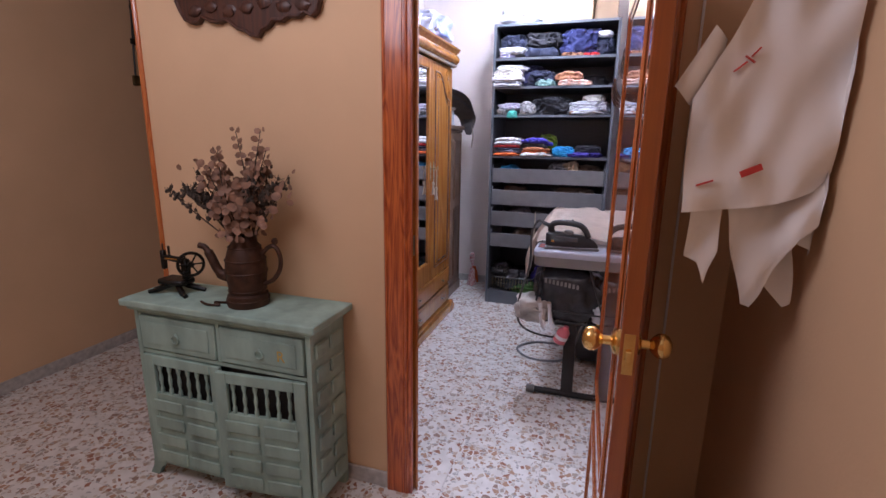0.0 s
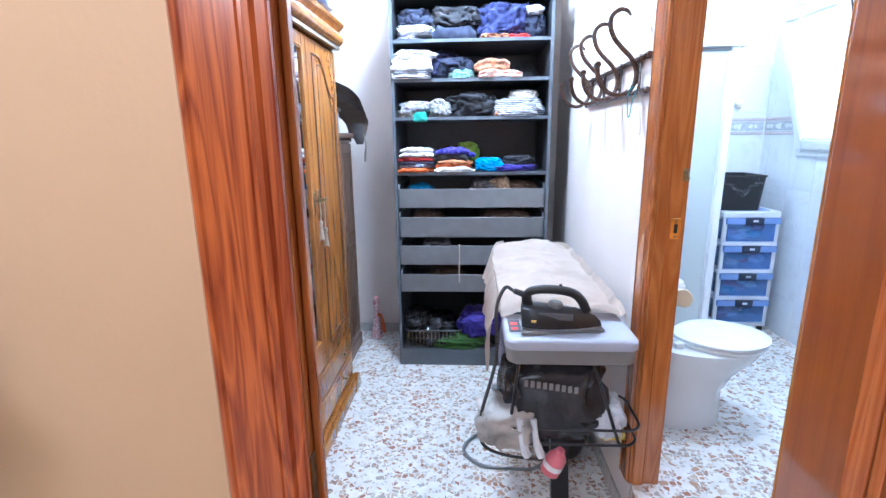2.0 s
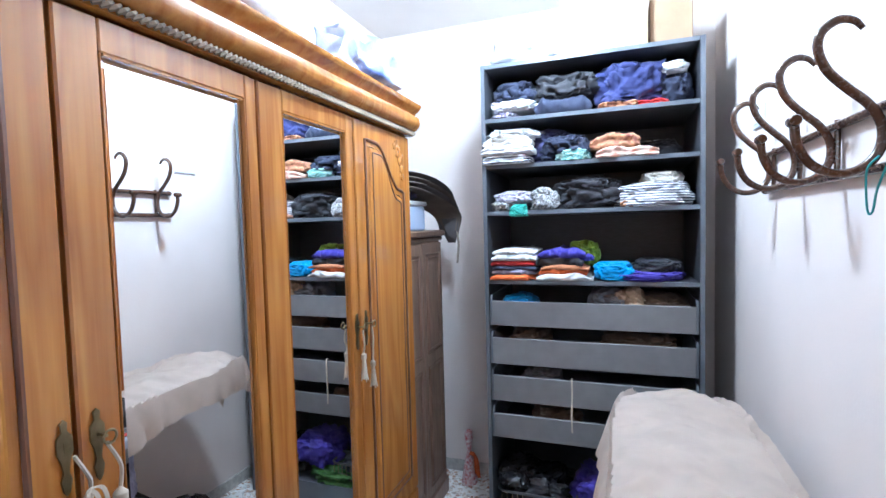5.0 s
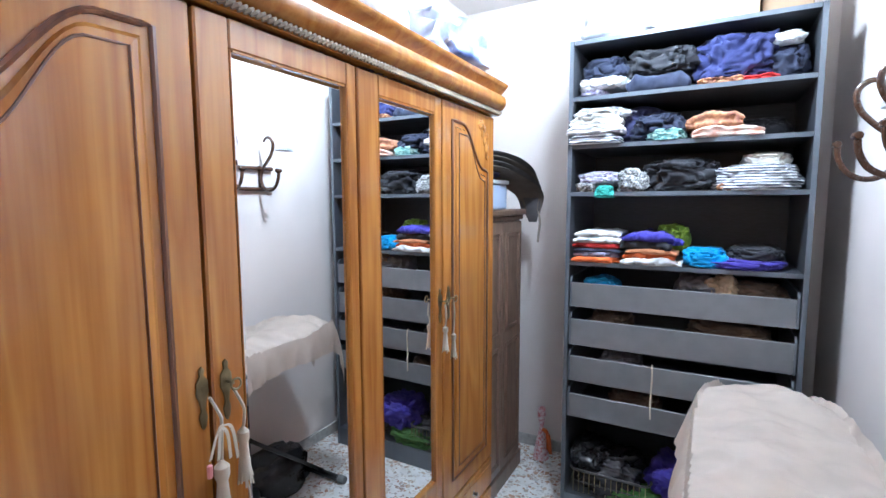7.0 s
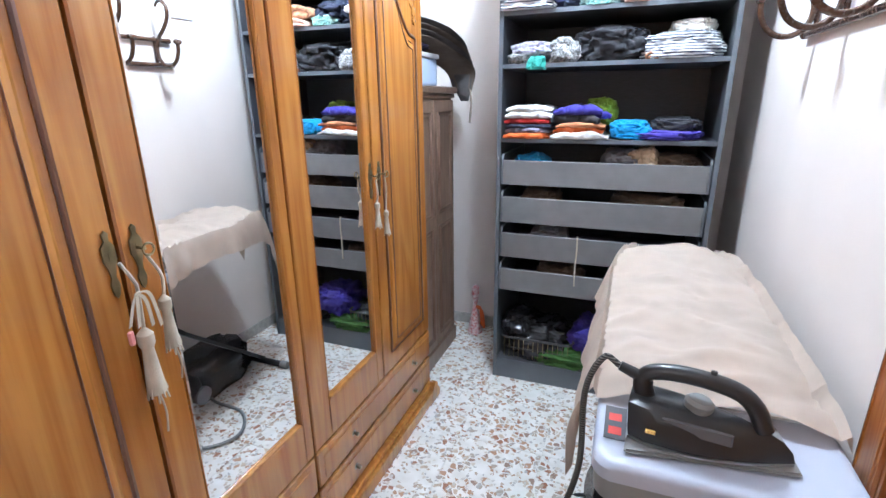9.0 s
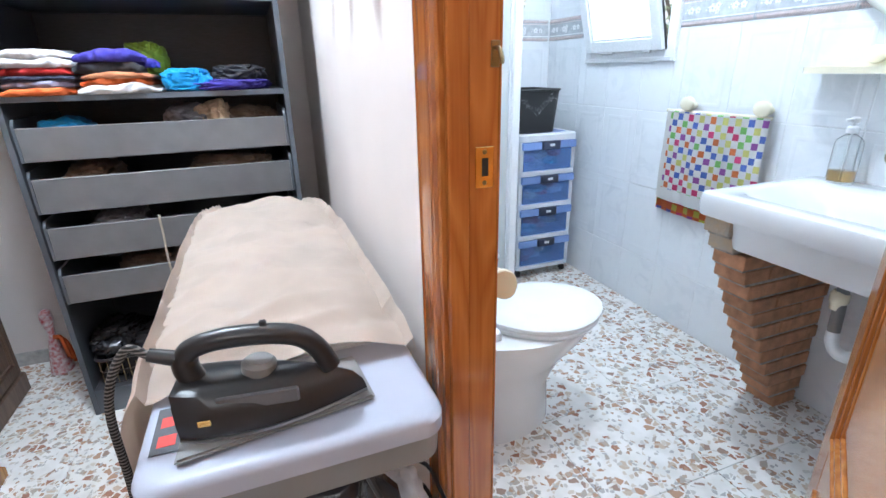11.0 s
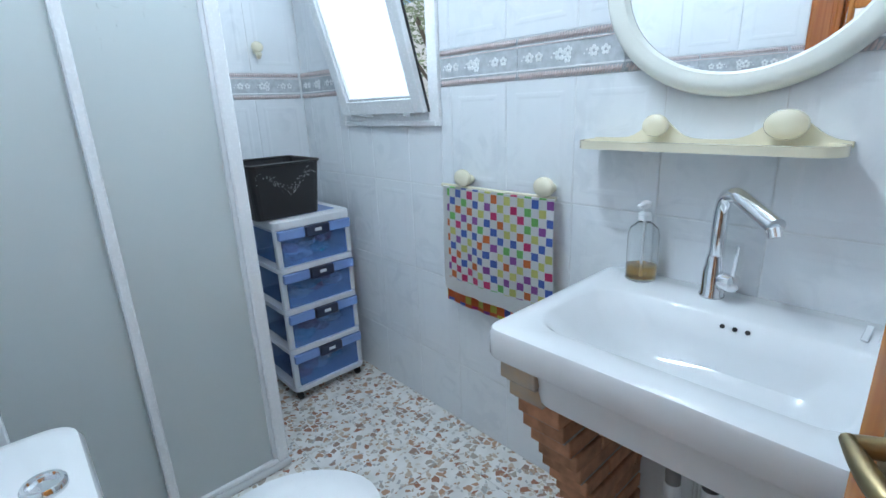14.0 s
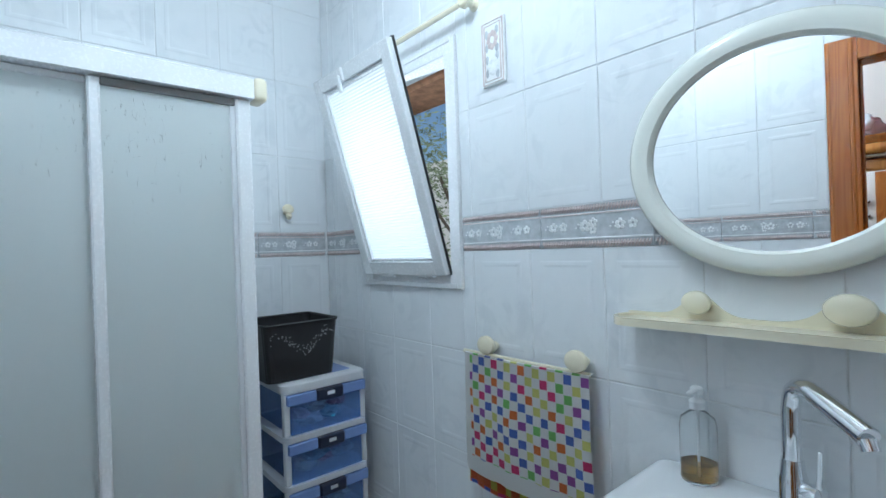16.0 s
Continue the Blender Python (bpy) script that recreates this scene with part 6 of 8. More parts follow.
crumple(ux(0.24), ux(0.55), F0 + 0.0, F0 + 0.36, S1 + 0.07, S1 + 0.205, "black", 5, "black loosely folded clothes on a pile", 0.5)
crumple(ux(0.54), ux(0.86), F0 - 0.01, F0 + 0.34, S1 + 0.02, S1 + 0.225, "knit", 6, "blue knitted jumper rolled in a bundle", 0.45)
folded(ux(0.56), ux(0.74), F0 - 0.01, F0 + 0.2, S1, S1 + 0.028, "pattern", 7, "brown patterned folded garment under the jumper")
crumple(ux(0.80), ux(0.99), F0 + 0.02, F0 + 0.3, S1, S1 + 0.15, "navy", 8, "navy crumpled garment on the shelf")
crumple(ux(0.84), ux(0.96), F0 + 0.0, F0 + 0.16, S1 + 0.14, S1 + 0.19, "white", 9, "white crumpled garment on the pile")
folded(ux(0.72), ux(0.87), F0 - 0.005, F0 + 0.15, S1, S1 + 0.022, "red", 10, "red folded cloth under the pile")
# second shelf
folded(ux(-0.01), ux(0.235), F0 - 0.055, F0 + 0.3, S2, S2 + 0.045, "striped", 11, "white striped folded garment hanging over the edge")
folded(ux(-0.02), ux(0.25), F0 - 0.065, F0 + 0.3, S2 + 0.0455, S2 + 0.085, "white", 12, "white folded garment on the pile")
folded(ux(-0.01), ux(0.24), F0 - 0.05, F0 + 0.28, S2 + 0.0855, S2 + 0.13, "cream", 13, "cream folded garment with pink print", 2, 0.02)
crumple(ux(-0.01), ux(0.27), F0 - 0.05, F0 + 0.25, S2 + 0.12, S2 + 0.175, "white", 14, "white folded garment on top of the pile")
crumple(ux(0.10), ux(0.42), F0 + 0.06, F0 + 0.4, S2, S2 + 0.185, "violet", 15, "dark violet clothes behind the pile")
crumple(ux(0.27), ux(0.52), F0 - 0.01, F0 + 0.35, S2, S2 + 0.14, "navy", 16, "navy crumpled clothes on the shelf")
crumple(ux(0.36), ux(0.52), F0 - 0.03, F0 + 0.15, S2, S2 + 0.055, "tealprint", 17, "small teal patterned garment at the front")
folded(ux(0.55), ux(0.83), F0 - 0.03, F0 + 0.2, S2, S2 + 0.045, "floral", 18, "white floral folded cloth on the shelf")
folded(ux(0.52), ux(0.75), F0 - 0.01, F0 + 0.2, S2 + 0.0455, S2 + 0.105, "pattern", 19, "orange and brown patterned folded cloth on top", 2, 0.02)
crumple(ux(0.66), ux(0.95), F0 + 0.15, F0 + 0.42, S2, S2 + 0.10, "black", 20, "black clothes at the back of the shelf")
# third shelf
crumple(ux(0.01), ux(0.13), F0 - 0.03, F0 + 0.15, S3, S3 + 0.05, "dots", 21, "black and white checked garment")
crumple(ux(0.02), ux(0.24), F0 - 0.02, F0 + 0.22, S3 + 0.03, S3 + 0.10, "print", 22, "white and purple printed garment")
crumple(ux(0.12), ux(0.21), F0 - 0.045, F0 + 0.02, S3 - 0.03, S3 + 0.03, "teal", 23, "teal cloth corner hanging over the edge")
crumple(ux(0.22), ux(0.36), F0 - 0.03, F0 + 0.15, S3, S3 + 0.105, "dots", 24, "black and white checked garment in a bundle")
crumple(ux(0.33), ux(0.66), F0, F0 + 0.32, S3, S3 + 0.15, "black", 25, "black crumpled clothes on the shelf", 0.42)
crumple(ux(0.62), ux(0.99), F0 - 0.03, F0 + 0.28, S3, S3 + 0.115, "striped", 26, "white and navy striped top in a bundle", 0.28)
crumple(ux(0.76), ux(0.93), F0 + 0.02, F0 + 0.2, S3 + 0.10, S3 + 0.165, "cream", 27, "cream hood of a folded top")
folded(ux(0.66), ux(0.80), F0 - 0.01, F0 + 0.15, S3, S3 + 0.03, "pattern", 28, "dark red and navy folded cloth")
# fourth shelf
z = S4
for k, (c_, h_, n_) in enumerate((("orange", 0.026, "orange"), ("lavender", 0.024, "lavender grey"), ("navy", 0.018, "navy"), ("red", 0.026, "red"), ("white", 0.03, "white"), ("white", 0.028, "white"))):
    folded(ux(0.01 + 0.006 * (k % 3)), ux(0.25 - 0.01 * (k % 2)), F0 - 0.03 + 0.008 * (k % 2), F0 + 0.28, z, z + h_, c_, 30 + k, n_ + " folded garment in a colourful pile", 1)
    z += h_ + 0.0005
z = S4
for k, (c_, h_, n_) in enumerate((("white", 0.026, "white"), ("orange", 0.026, "orange"), ("rust", 0.018, "rust"), ("black", 0.04, "black"), ("blue", 0.034, "blue"))):
    folded(ux(0.25 + 0.012 * (k % 3)), ux(0.53 - 0.02 * (k % 2) - 0.01 * k), F0 - 0.035 + 0.01 * (k % 2), F0 + 0.28, z, z + h_, c_, 40 + k, n_ + " folded garment in a colourful pile", 1, 0.02)
    z += h_ + 0.0005
crumple(ux(0.40), ux(0.55), F0 + 0.08, F0 + 0.25, S4 + 0.06, S4 + 0.185, "green", 46, "lime green crumpled garment on the pile")
folded(ux(0.40), ux(0.53), F0 + 0.06, F0 + 0.25, S4 + 0.09, S4 + 0.125, "blue", 47, "blue garment under the green one", 1)
crumple(ux(0.53), ux(0.72), F0 - 0.02, F0 + 0.22, S4, S4 + 0.085, "cyan", 48, "bright blue crumpled garment")
crumple(ux(0.60), ux(0.95), F0 - 0.03, F0 + 0.25, S4, S4 + 0.045, "purple", 49, "purple garment spread on the shelf", 0.25)
crumple(ux(0.72), ux(0.94), F0 + 0.03, F0 + 0.3, S4 + 0.03, S4 + 0.10, "black", 50, "black garment on the purple one", 0.3)
# drawer contents
crumple(ux(0.05), ux(0.24), UY0 + 0.04, UY0 + 0.25, 1.15, 1.275, "cyan", 51, "blue garment in the open drawer", name="garment_in_drawer")
crumple(ux(0.50), ux(0.70), UY0 + 0.05, UY0 + 0.3, 1.15, 1.31, "grey", 52, "grey garment in the open drawer", name="garment_in_drawer")
crumple(ux(0.63), ux(0.78), UY0 + 0.04, UY0 + 0.2, 1.15, 1.32, "tan", 53, "tan garment in the open drawer", name="garment_in_drawer")
crumple(ux(0.70), ux(0.96), UY0 + 0.06, UY0 + 0.3, 1.15, 1.295, "brown", 54, "brown garment in the open drawer", name="garment_in_drawer")
crumple(ux(0.08), ux(0.30), UY0 + 0.05, UY0 + 0.3, 0.95, 1.095, "brown", 55, "brown garment in the open drawer", name="garment_in_drawer")
crumple(ux(0.55), ux(0.93), UY0 + 0.05, UY0 + 0.3, 0.95, 1.10, "brown", 56, "brown fluffy garment in the open drawer", name="garment_in_drawer")
crumple(ux(0.15), ux(0.35), UY0 + 0.05, UY0 + 0.3, 0.76, 0.895, "grey", 57, "grey garment in the open drawer", name="garment_in_drawer")
crumple(ux(0.20), ux(0.45), UY0 + 0.05, UY0 + 0.3, 0.56, 0.69, "brown", 58, "brown garment in the open drawer", name="garment_in_drawer")
# cord over a drawer front
solo("cord", tubed(smooth_line([(ux(0.42), UY0 + 0.022, 0.878), (ux(0.42), UY0 + 0.006, 0.875), (ux(0.421), UY0 + 0.006, 0.80), (ux(0.418), UY0 + 0.004, 0.70), (ux(0.42), UY0 + 0.005, 0.615)], 5), 0.0045, 6), M_ROPE, "cream cord hanging over a drawer front", "cord", smooth=True)
# bottom compartment
wb = thing("wire_basket", (ux(0.22), 7.0, 0.12), "black wire basket with dark bags on the bottom shelf", "basket")
bm = bmesh.new()
for h in (0.0, 0.06, 0.12):
    tube(bm, rrect(ux(0.03) - h * 0.1, ux(0.42) + h * 0.1, UY0 + 0.03, UY0 + 0.36, 0.04, 0.128 + h, 3), 0.003 if h < 0.1 else 0.007, 5, closed=True)
part("wire_rim", bm, M_BLACKPL, wb)
for k in range(14):
    x = ux(0.04) + (ux(0.41) - ux(0.04)) * k / 13
    part("wire", tubed([(x, UY0 + 0.03, 0.125), (x, UY0 + 0.03, 0.25)], 0.002, 4), M_OLDBRASS, wb)
crumple(ux(0.05), ux(0.40), UY0 + 0.05, UY0 + 0.33, 0.125, 0.32, M_BAGBLACK, 60, "dark plastic bag in the wire basket", 0.5, "plastic_bag")
crumple(ux(0.02), ux(0.20), UY0 + 0.06, UY0 + 0.3, 0.25, 0.36, M_BAGBLACK, 61, "grey translucent bag in the wire basket", 0.5, "plastic_bag")
crumple(ux(0.22), ux(0.60), UY0 + 0.01, UY0 + 0.2, 0.121, 0.20, "darkgreen", 62, "green cloth on the bottom shelf", 0.4)
crumple(ux(0.42), ux(0.72), UY0 + 0.03, UY0 + 0.3, 0.20, 0.37, "purple", 63, "purple cloth bundle on the bottom shelf", 0.4)
crumple(ux(0.62), ux(0.95), UY0 + 0.06, UY0 + 0.3, 0.121, 0.30, M_BAGBLACK, 64, "dark plastic bag on the bottom shelf", 0.5, "plastic_bag")

# ---- on top of the unit and wardrobe ----
def bag(name, c, size, seed, mat, label, rough=0.5):
    bm = bmesh.new()
    r = bmesh.ops.create_icosphere(bm, subdivisions=4, radius=1.0)
    for v in r["verts"]:
        n_ = v.co.normalized()
        q = n_ * 2.1 + V((seed * 3.1, seed, seed * 0.4))
        ridge = 1 - abs(noise.noise(q * 2.2)) * 2
        k = 1 + rough * (0.5 * noise.noise(q) + 0.30 * (ridge - 0.5))
        s_ = V([math.copysign(abs(a) ** 0.7, a) for a in n_])
        p = V((s_.x * size[0] * k, s_.y * size[1] * k, s_.z * size[2] * k))
        p.z = max(p.z, -size[2] * 0.8)
        v.co = V(c) + p + V((0, 0, size[2] * 0.8))
    return solo(name, bm, mat, label, "bag", smooth=True, sharp=75)


bag("plastic_bag", (ux(0.20), 7.02, UH + 0.001), (0.17, 0.18, 0.12), 3, M_FILM, "white translucent plastic bag on the shelving unit")
box_ = thing("cardboard_box", (ux(0.58), 7.1, UH), "plain cardboard box on top of the shelving unit", "box")
part("carton", boxed(ux(0.38), ux(0.79), 6.90, 7.30, UH + 0.001, UH + 0.30, 0.004), M_CARD, box_)
part("tape", boxed(ux(0.565), ux(0.615), 6.8985, 6.8995, UH + 0.01, UH + 0.045), M_CREAM, box_, "strip of tape")
solo("cardboard_sheet", boxed(ux(0.80), ux(0.99), 6.95, 7.30, UH + 0.001, UH + 0.24, 0.004), material("brown_card", (0.30, 0.20, 0.12), 0.85, vary=0.15), "darker brown cardboard carton on the unit", "box")
M_FILMBLUE = material("blue_white_bag", (0.66, 0.70, 0.82), 0.3, vary=0.2, scale=6, bump=0.3, fine=30, color2=(0.10, 0.14, 0.36), dist=0.01)
bag("plastic_bag", (-1.10, 6.16, 2.20), (0.16, 0.27, 0.105), 5, M_FILMBLUE, "white and blue plastic bag on the wardrobe")
bag("plastic_bag", (-1.00, 6.10, 2.20), (0.05, 0.10, 0.05), 8, M_FILM, "white plastic bag corner hanging over the cornice", 0.6)
bag("plastic_bag", (-1.20, 5.62, 2.20), (0.2, 0.24, 0.10), 9, M_FILM, "white plastic bag on the wardrobe")
bag("plastic_bag", (-1.22, 5.05, 2.20), (0.2, 0.27, 0.17), 11, material("red_bag", (0.30, 0.02, 0.04), 0.25, vary=0.4, bump=0.3, fine=30), "dark red plastic bag on the wardrobe")
folded(-1.40, -1.02, 4.86, 5.25, 2.2005, 2.235, "lavender", 71, "lilac folded cloth on the wardrobe")

# caps and boxes on the brown cabinet
pb = thing("plastic_box", (-1.28, 6.83, 1.622), "pale blue plastic box on the brown cabinet", "box")
part("tub", boxed(-1.42, -1.12, 6.60, 6.98, 1.6225, 1.76, 0.012, 2), material("pale_blue_plastic", (0.42, 0.50, 0.66), 0.35, vary=0.06), pb)
part("lid", boxed(-1.43, -1.11, 6.59, 6.99, 1.7605, 1.785, 0.008, 2), M_LGREYPL, pb)
crumple(-1.42, -1.14, 6.60, 6.95, 1.786, 1.85, "violet", 72, "purple cloth on the plastic box")
M_SUEDE = material("brown_suede", (0.13, 0.105, 0.085), 0.8, vary=0.25, scale=14, bump=0.2)
M_LEATHER = material("dark_leather", (0.075, 0.066, 0.066), 0.55, vary=0.3, scale=20, bump=0.2)
for k in range(4):
    bm = bmesh.new()
    o = 0.026 * k
    pts = smooth_line([(-1.20, 6.50, 1.915 - o), (-1.16, 6.75, 1.925 - o), (-1.12, 6.98, 1.90 - o * 1.2), (-1.07 + 0.012 * k, 7.12 + 0.012 * k, 1.835 - o * 1.5), (-1.04, 7.17 + 0.012 * k, 1.72 - o * 1.6), (-1.03, 7.18 + 0.01 * k, 1.58 - 0.03 * (k % 2) - o)], 5)
    n_ = len(pts)
    loft(bm, [[p + V((dx * (1 - 0.86 * max(0, (i - 9) / (n_ - 10)) ** 1.2), 0, dz)) for dx, dz in ((-0.15, -0.007), (0.08, -0.007), (0.095, 0.0), (0.08, 0.007), (-0.15, 0.007))] for i, p in enumerate(pts[:n_ - (0, 3, 1, 5)[k]])])
    solo("folded_bag", bm, (M_LEATHER, M_SUEDE)[k % 2], "dark folded leather bag draped over the boxes", "bag", "bags on the cabinet", smooth=True)
solo("strap", tubed(smooth_line([(-1.02, 7.20, 1.66), (-1.0, 7.21, 1.55), (-1.01, 7.22, 1.46), (-1.01, 7.21, 1.42)], 5), 0.008, 6), material("tan_strap", (0.30, 0.25, 0.2), 0.6), "tan strap hanging from the leather bags", "strap", smooth=True)

# small bundle on the floor by the wall
bundle = thing("rag_bundle", (-1.0, 7.32, 0), "white rag bundle with red dots tied with orange ribbon", "bundle")
part("skirt", lathed([(0.065, 0.001), (0.060, 0.02), (0.035, 0.14), (0.018, 0.20), (0.022, 0.24), (0.035, 0.29), (0.03, 0.33), (0.01, 0.345)], (-1.0, 7.32, 0), (0, 0, 1), 16, (0.8, 1)), cloth("white_red_dots", (0.7, 0.68, 0.68), color2=(0.45, 0.04, 0.05), scale=60), bundle, smooth=True)
bm = bmesh.new()
for k in range(3):
    tube(bm, smooth_line([(-0.985, 7.30, 0.20), (-0.955, 7.29 + 0.02 * k, 0.19 - 0.02 * k), (-0.945, 7.29 + 0.03 * k, 0.08 - 0.03 * k)], 4), 0.010, 5)
part("ribbon", bm, CL["orange"], bundle, "orange ribbon")

# ---- ironing board ----
board = thing("ironing_board", (0.11, 5.75, 0), "ironing board covered with a cream wool cloth", "ironing board")
M_DARKMETAL = material("black_painted_steel", (0.02, 0.02, 0.022), 0.35, metal=0.3, vary=0.2)
bm = bmesh.new()
outl = [V((x, y, 0.90)) for x, y in ((-0.09, 5.44), (0.325, 5.44), (0.33, 6.05), (0.29, 6.30), (0.20, 6.46), (0.10, 6.50), (0.0, 6.45), (-0.07, 6.30), (-0.09, 6.05))]
prism(bm, outl, (0, 0, 1), 0.022)
part("board_top", bm, M_LGREYPL, board)
bm = bmesh.new()
loft(bm, [[V((x + dx, y, z)) for dx, dy in ((-0.034, 0), (0.034, 0))] + [V((x + 0.034, y + 0.035, z)), V((x - 0.034, y + 0.035, z))] for x, y, z in ((0.118, 5.268, 0.04), (0.112, 5.36, 0.45), (0.11, 5.47, 0.895))])
part("leg", bm, M_DARKMETAL, board, "flat black steel leg")
bm = bmesh.new()
loft(bm, [[V((0.11 + dx, y, z)) for dx in (-0.03, 0.03)] + [V((0.14, y + 0.03, z)), V((0.08, y + 0.03, z))] for y, z in ((6.45, 0.04), (5.95, 0.45), (5.50, 0.895))])
part("leg", bm, M_DARKMETAL, board)
for y, x0, x1 in ((5.285, -0.12, 0.355), (6.46, -0.10, 0.32)):
    foot = part("foot_bar", tubed([(x0 + 0.02, y, 0.026), (x1 - 0.02, y, 0.026)], 0.019, 12), M_DARKMETAL, board, smooth=True)
    for xx, s_ in ((x0, 1), (x1, -1)):
        part("rubber_foot", lathed([(0.022, 0), (0.024, 0.006), (0.024, 0.045), (0.018, 0.05)], (xx, y, 0.026), (s_, 0, 0), 12), M_DGREYPL, foot, "grey rubber cap", smooth=True)
# rest tray
bm = bmesh.new()


def tray_loop(z, grow=0.0):
    base = rrect(-0.112 - grow, 0.332 + grow, 5.205 - grow, 5.45 + grow, 0.05, z, 6)
    return [V((p.x, p.y + (0.020 * math.cos((p.x - 0.11) / 0.22 * math.pi) * (1 if p.y < 5.32 else 0)), p.z)) for p in base]


loft(bm, [tray_loop(0.822, -0.010), tray_loop(0.828, -0.003), tray_loop(0.880, 0.0)])
tray = part("rest_tray", bm, M_DGREYPL, board, "dark grey underside of the iron rest", smooth=True)
bm = bmesh.new()
loft(bm, [tray_loop(0.8805, 0.004), tray_loop(0.905, 0.004), tray_loop(0.914, -0.002), tray_loop(0.917, -0.012), tray_loop(0.916, -0.02)])
part("rest_top", bm, M_GREYPL, board, "lavender grey iron rest", smooth=True)
part("rest_label", boxed(-0.098, -0.055, 5.26, 5.37, 0.9172, 0.9178), material("dark_label", (0.05, 0.05, 0.06), 0.5, vary=0.2), board, "dark warning label")
part("label_mark", boxed(-0.09, -0.065, 5.275, 5.30, 0.9179, 0.9184), M_REDINK, board)
part("label_mark", boxed(-0.09, -0.065, 5.32, 5.345, 0.9179, 0.9184), M_REDINK, board)

# cloth over the board
bm = bmesh.new()
nu, nv = 70, 90
grid = []
for j in range(nv + 1):
    v = j / nv
    y = 5.385 + (6.565 - 5.385) * v
    taper = 1.0 if y < 6.1 else max(0.30, 1 - ((y - 6.1) / 0.48) ** 2.2 * 0.72)
    row = []
    for i in range(nu + 1):
        u = i / nu
        low = 0.225 + 0.29 - 0.16 * min(1, max(0, (y - 5.45) / 0.45))
        s = -low + (low + 0.28) * u        # across the cloth, metres from the board's middle line
        half_l, half_r = 0.225 * taper, 0.225 * taper
        fold = noise.noise(V((s * 7, y * 5, 0.0))) * 0.024 + (0.5 - abs(noise.noise(V((s * 3 + y * 4, y * 9 - s * 5, 5.0))))) * 0.034 + (0.5 - abs(noise.noise(V((s * 12, y * 16, 8.0))))) * 0.012 - 0.020
        if s < -half_l:
            d = -half_l - s
            x = 0.10 - half_l - 0.035 * (1 - math.exp(-d * 14)) - abs(noise.noise(V((y * 9, 2.0, d * 2)))) * 0.05 * min(1, d * 6)
            z_ = 0.972 - d * 0.93
            z_ += 0.012
        elif s > half_r:
            d = s - half_r
            x = 0.10 + half_r + 0.012 + d * 0.18
            z_ = 0.978 - d * 0.9
        else:
            x = 0.10 + s
            k = 1 - (abs(s) / half_l) ** 2.4
            z_ = 0.955 + 0.030 * k
        z_ += fold * (1.0 if abs(s) < half_l else 0.4)
        rise = 0.022 * math.exp(-((y - 6.38) / 0.10) ** 2)
        end = max(0, (y - 6.46) / 0.105)
        z_ += rise - 0.16 * end ** 1.6
        near = max(0, 1 - (y - 5.385) / 0.10)
        z_ -= 0.022 * near ** 1.5
        row.append(bm.verts.new((min(x, 0.392), y + 0.014 * noise.noise(V((s * 6, 1.0, v * 3))), max(z_, 0.925 if abs(s) < half_l and y < 5.47 else 0.0))))
    grid.append(row)
for j in range(nv):
    for i in range(nu):
        bm.faces.new((grid[j][i], grid[j][i + 1], grid[j + 1][i + 1], grid[j + 1][i]))
bmesh.ops.solidify(bm, geom=bm.faces[:], thickness=0.006)
solo("board_cloth", bm, M_CREAMCLOTH, "cream wool cloth spread over the ironing board", "cloth", smooth=True)
crumple(-0.10, 0.0, 5.56, 5.80, 0.56, 0.86, "lavender", 80, "lilac cloth hanging under the board", 0.3, "hanging_cloth")

# iron
iron = thing("clothes_iron", (0.03, 5.30, 0.918), "black electric steam iron resting on the board", "iron")
IM = Matrix.Translation((-0.048, 5.315, 0.928)) @ Matrix.Rotation(radians(-7), 4, "Z") @ Matrix.Diagonal((1.08, 1.06, 0.78, 1))


def sole(z, grow, back=0.0, front=0.255, lean=0.0):
    pts = []
    for k in range(20):
        u = k / 19
        w = (0.058 + grow) * (1 - max(0, (u - 0.25) / 0.75) ** 1.9) * (0.82 + 0.18 * min(1, u / 0.12))
        pts.append((back + (front - back) * u, max(w, 0.001)))
    loop = [V((x, w, z + lean * x)) for x, w in pts] + [V((x, -w, z + lean * x)) for x, w in pts[::-1]]
    return [IM @ p for p in loop]


bm = bmesh.new()
loft(bm, [sole(0.0, 0.003), sole(0.006, 0.004)])
part("soleplate", bm, M_STEEL, iron, "steel soleplate")
bm = bmesh.new()
loft(bm, [sole(0.0065, 0.0), sole(0.030, 0.0, -0.002, 0.25), sole(0.060, -0.006, -0.004, 0.235, -0.03), sole(0.088, -0.016, -0.006, 0.20, -0.06), sole(0.098, -0.034, 0.004, 0.17, -0.05)])
part("body", bm, M_BLACKPL, iron, "black glossy body", smooth=True)
bm = bmesh.new()
tube(bm, [IM @ p for p in smooth_line([V((0.022, 0, 0.075)), V((0.012, 0, 0.12)), V((0.020, 0, 0.152)), V((0.055, 0, 0.167)), V((0.11, 0, 0.168)), V((0.16, 0, 0.155)), V((0.188, 0, 0.122)), V((0.205, 0, 0.072))], 5)], [0.019] * 8 + [0.016] * 8 + [0.0165] * 20, 12)
part("handle", bm, M_BLACKPL, iron, "black arched handle", smooth=True)
part("temperature_dial", lathed([(0.026, 0), (0.026, 0.014), (0.020, 0.020), (0.008, 0.021)], IM @ V((0.105, 0, 0.088)), (0.1, 0, 1), 22), M_DGREYPL, iron, "grey temperature dial", smooth=True)
part("water_window", boxed(0.05, 0.16, -0.048, -0.0405, 0.045, 0.078, 0.003, m=IM), material("smoky_plastic", (0.10, 0.10, 0.11), 0.12, vary=0.1), iron, "smoky water tank window")
part("badge", boxed(0.028, 0.045, -0.0605, -0.058, 0.035, 0.048, 0.002, m=IM), M_BRASS, iron)
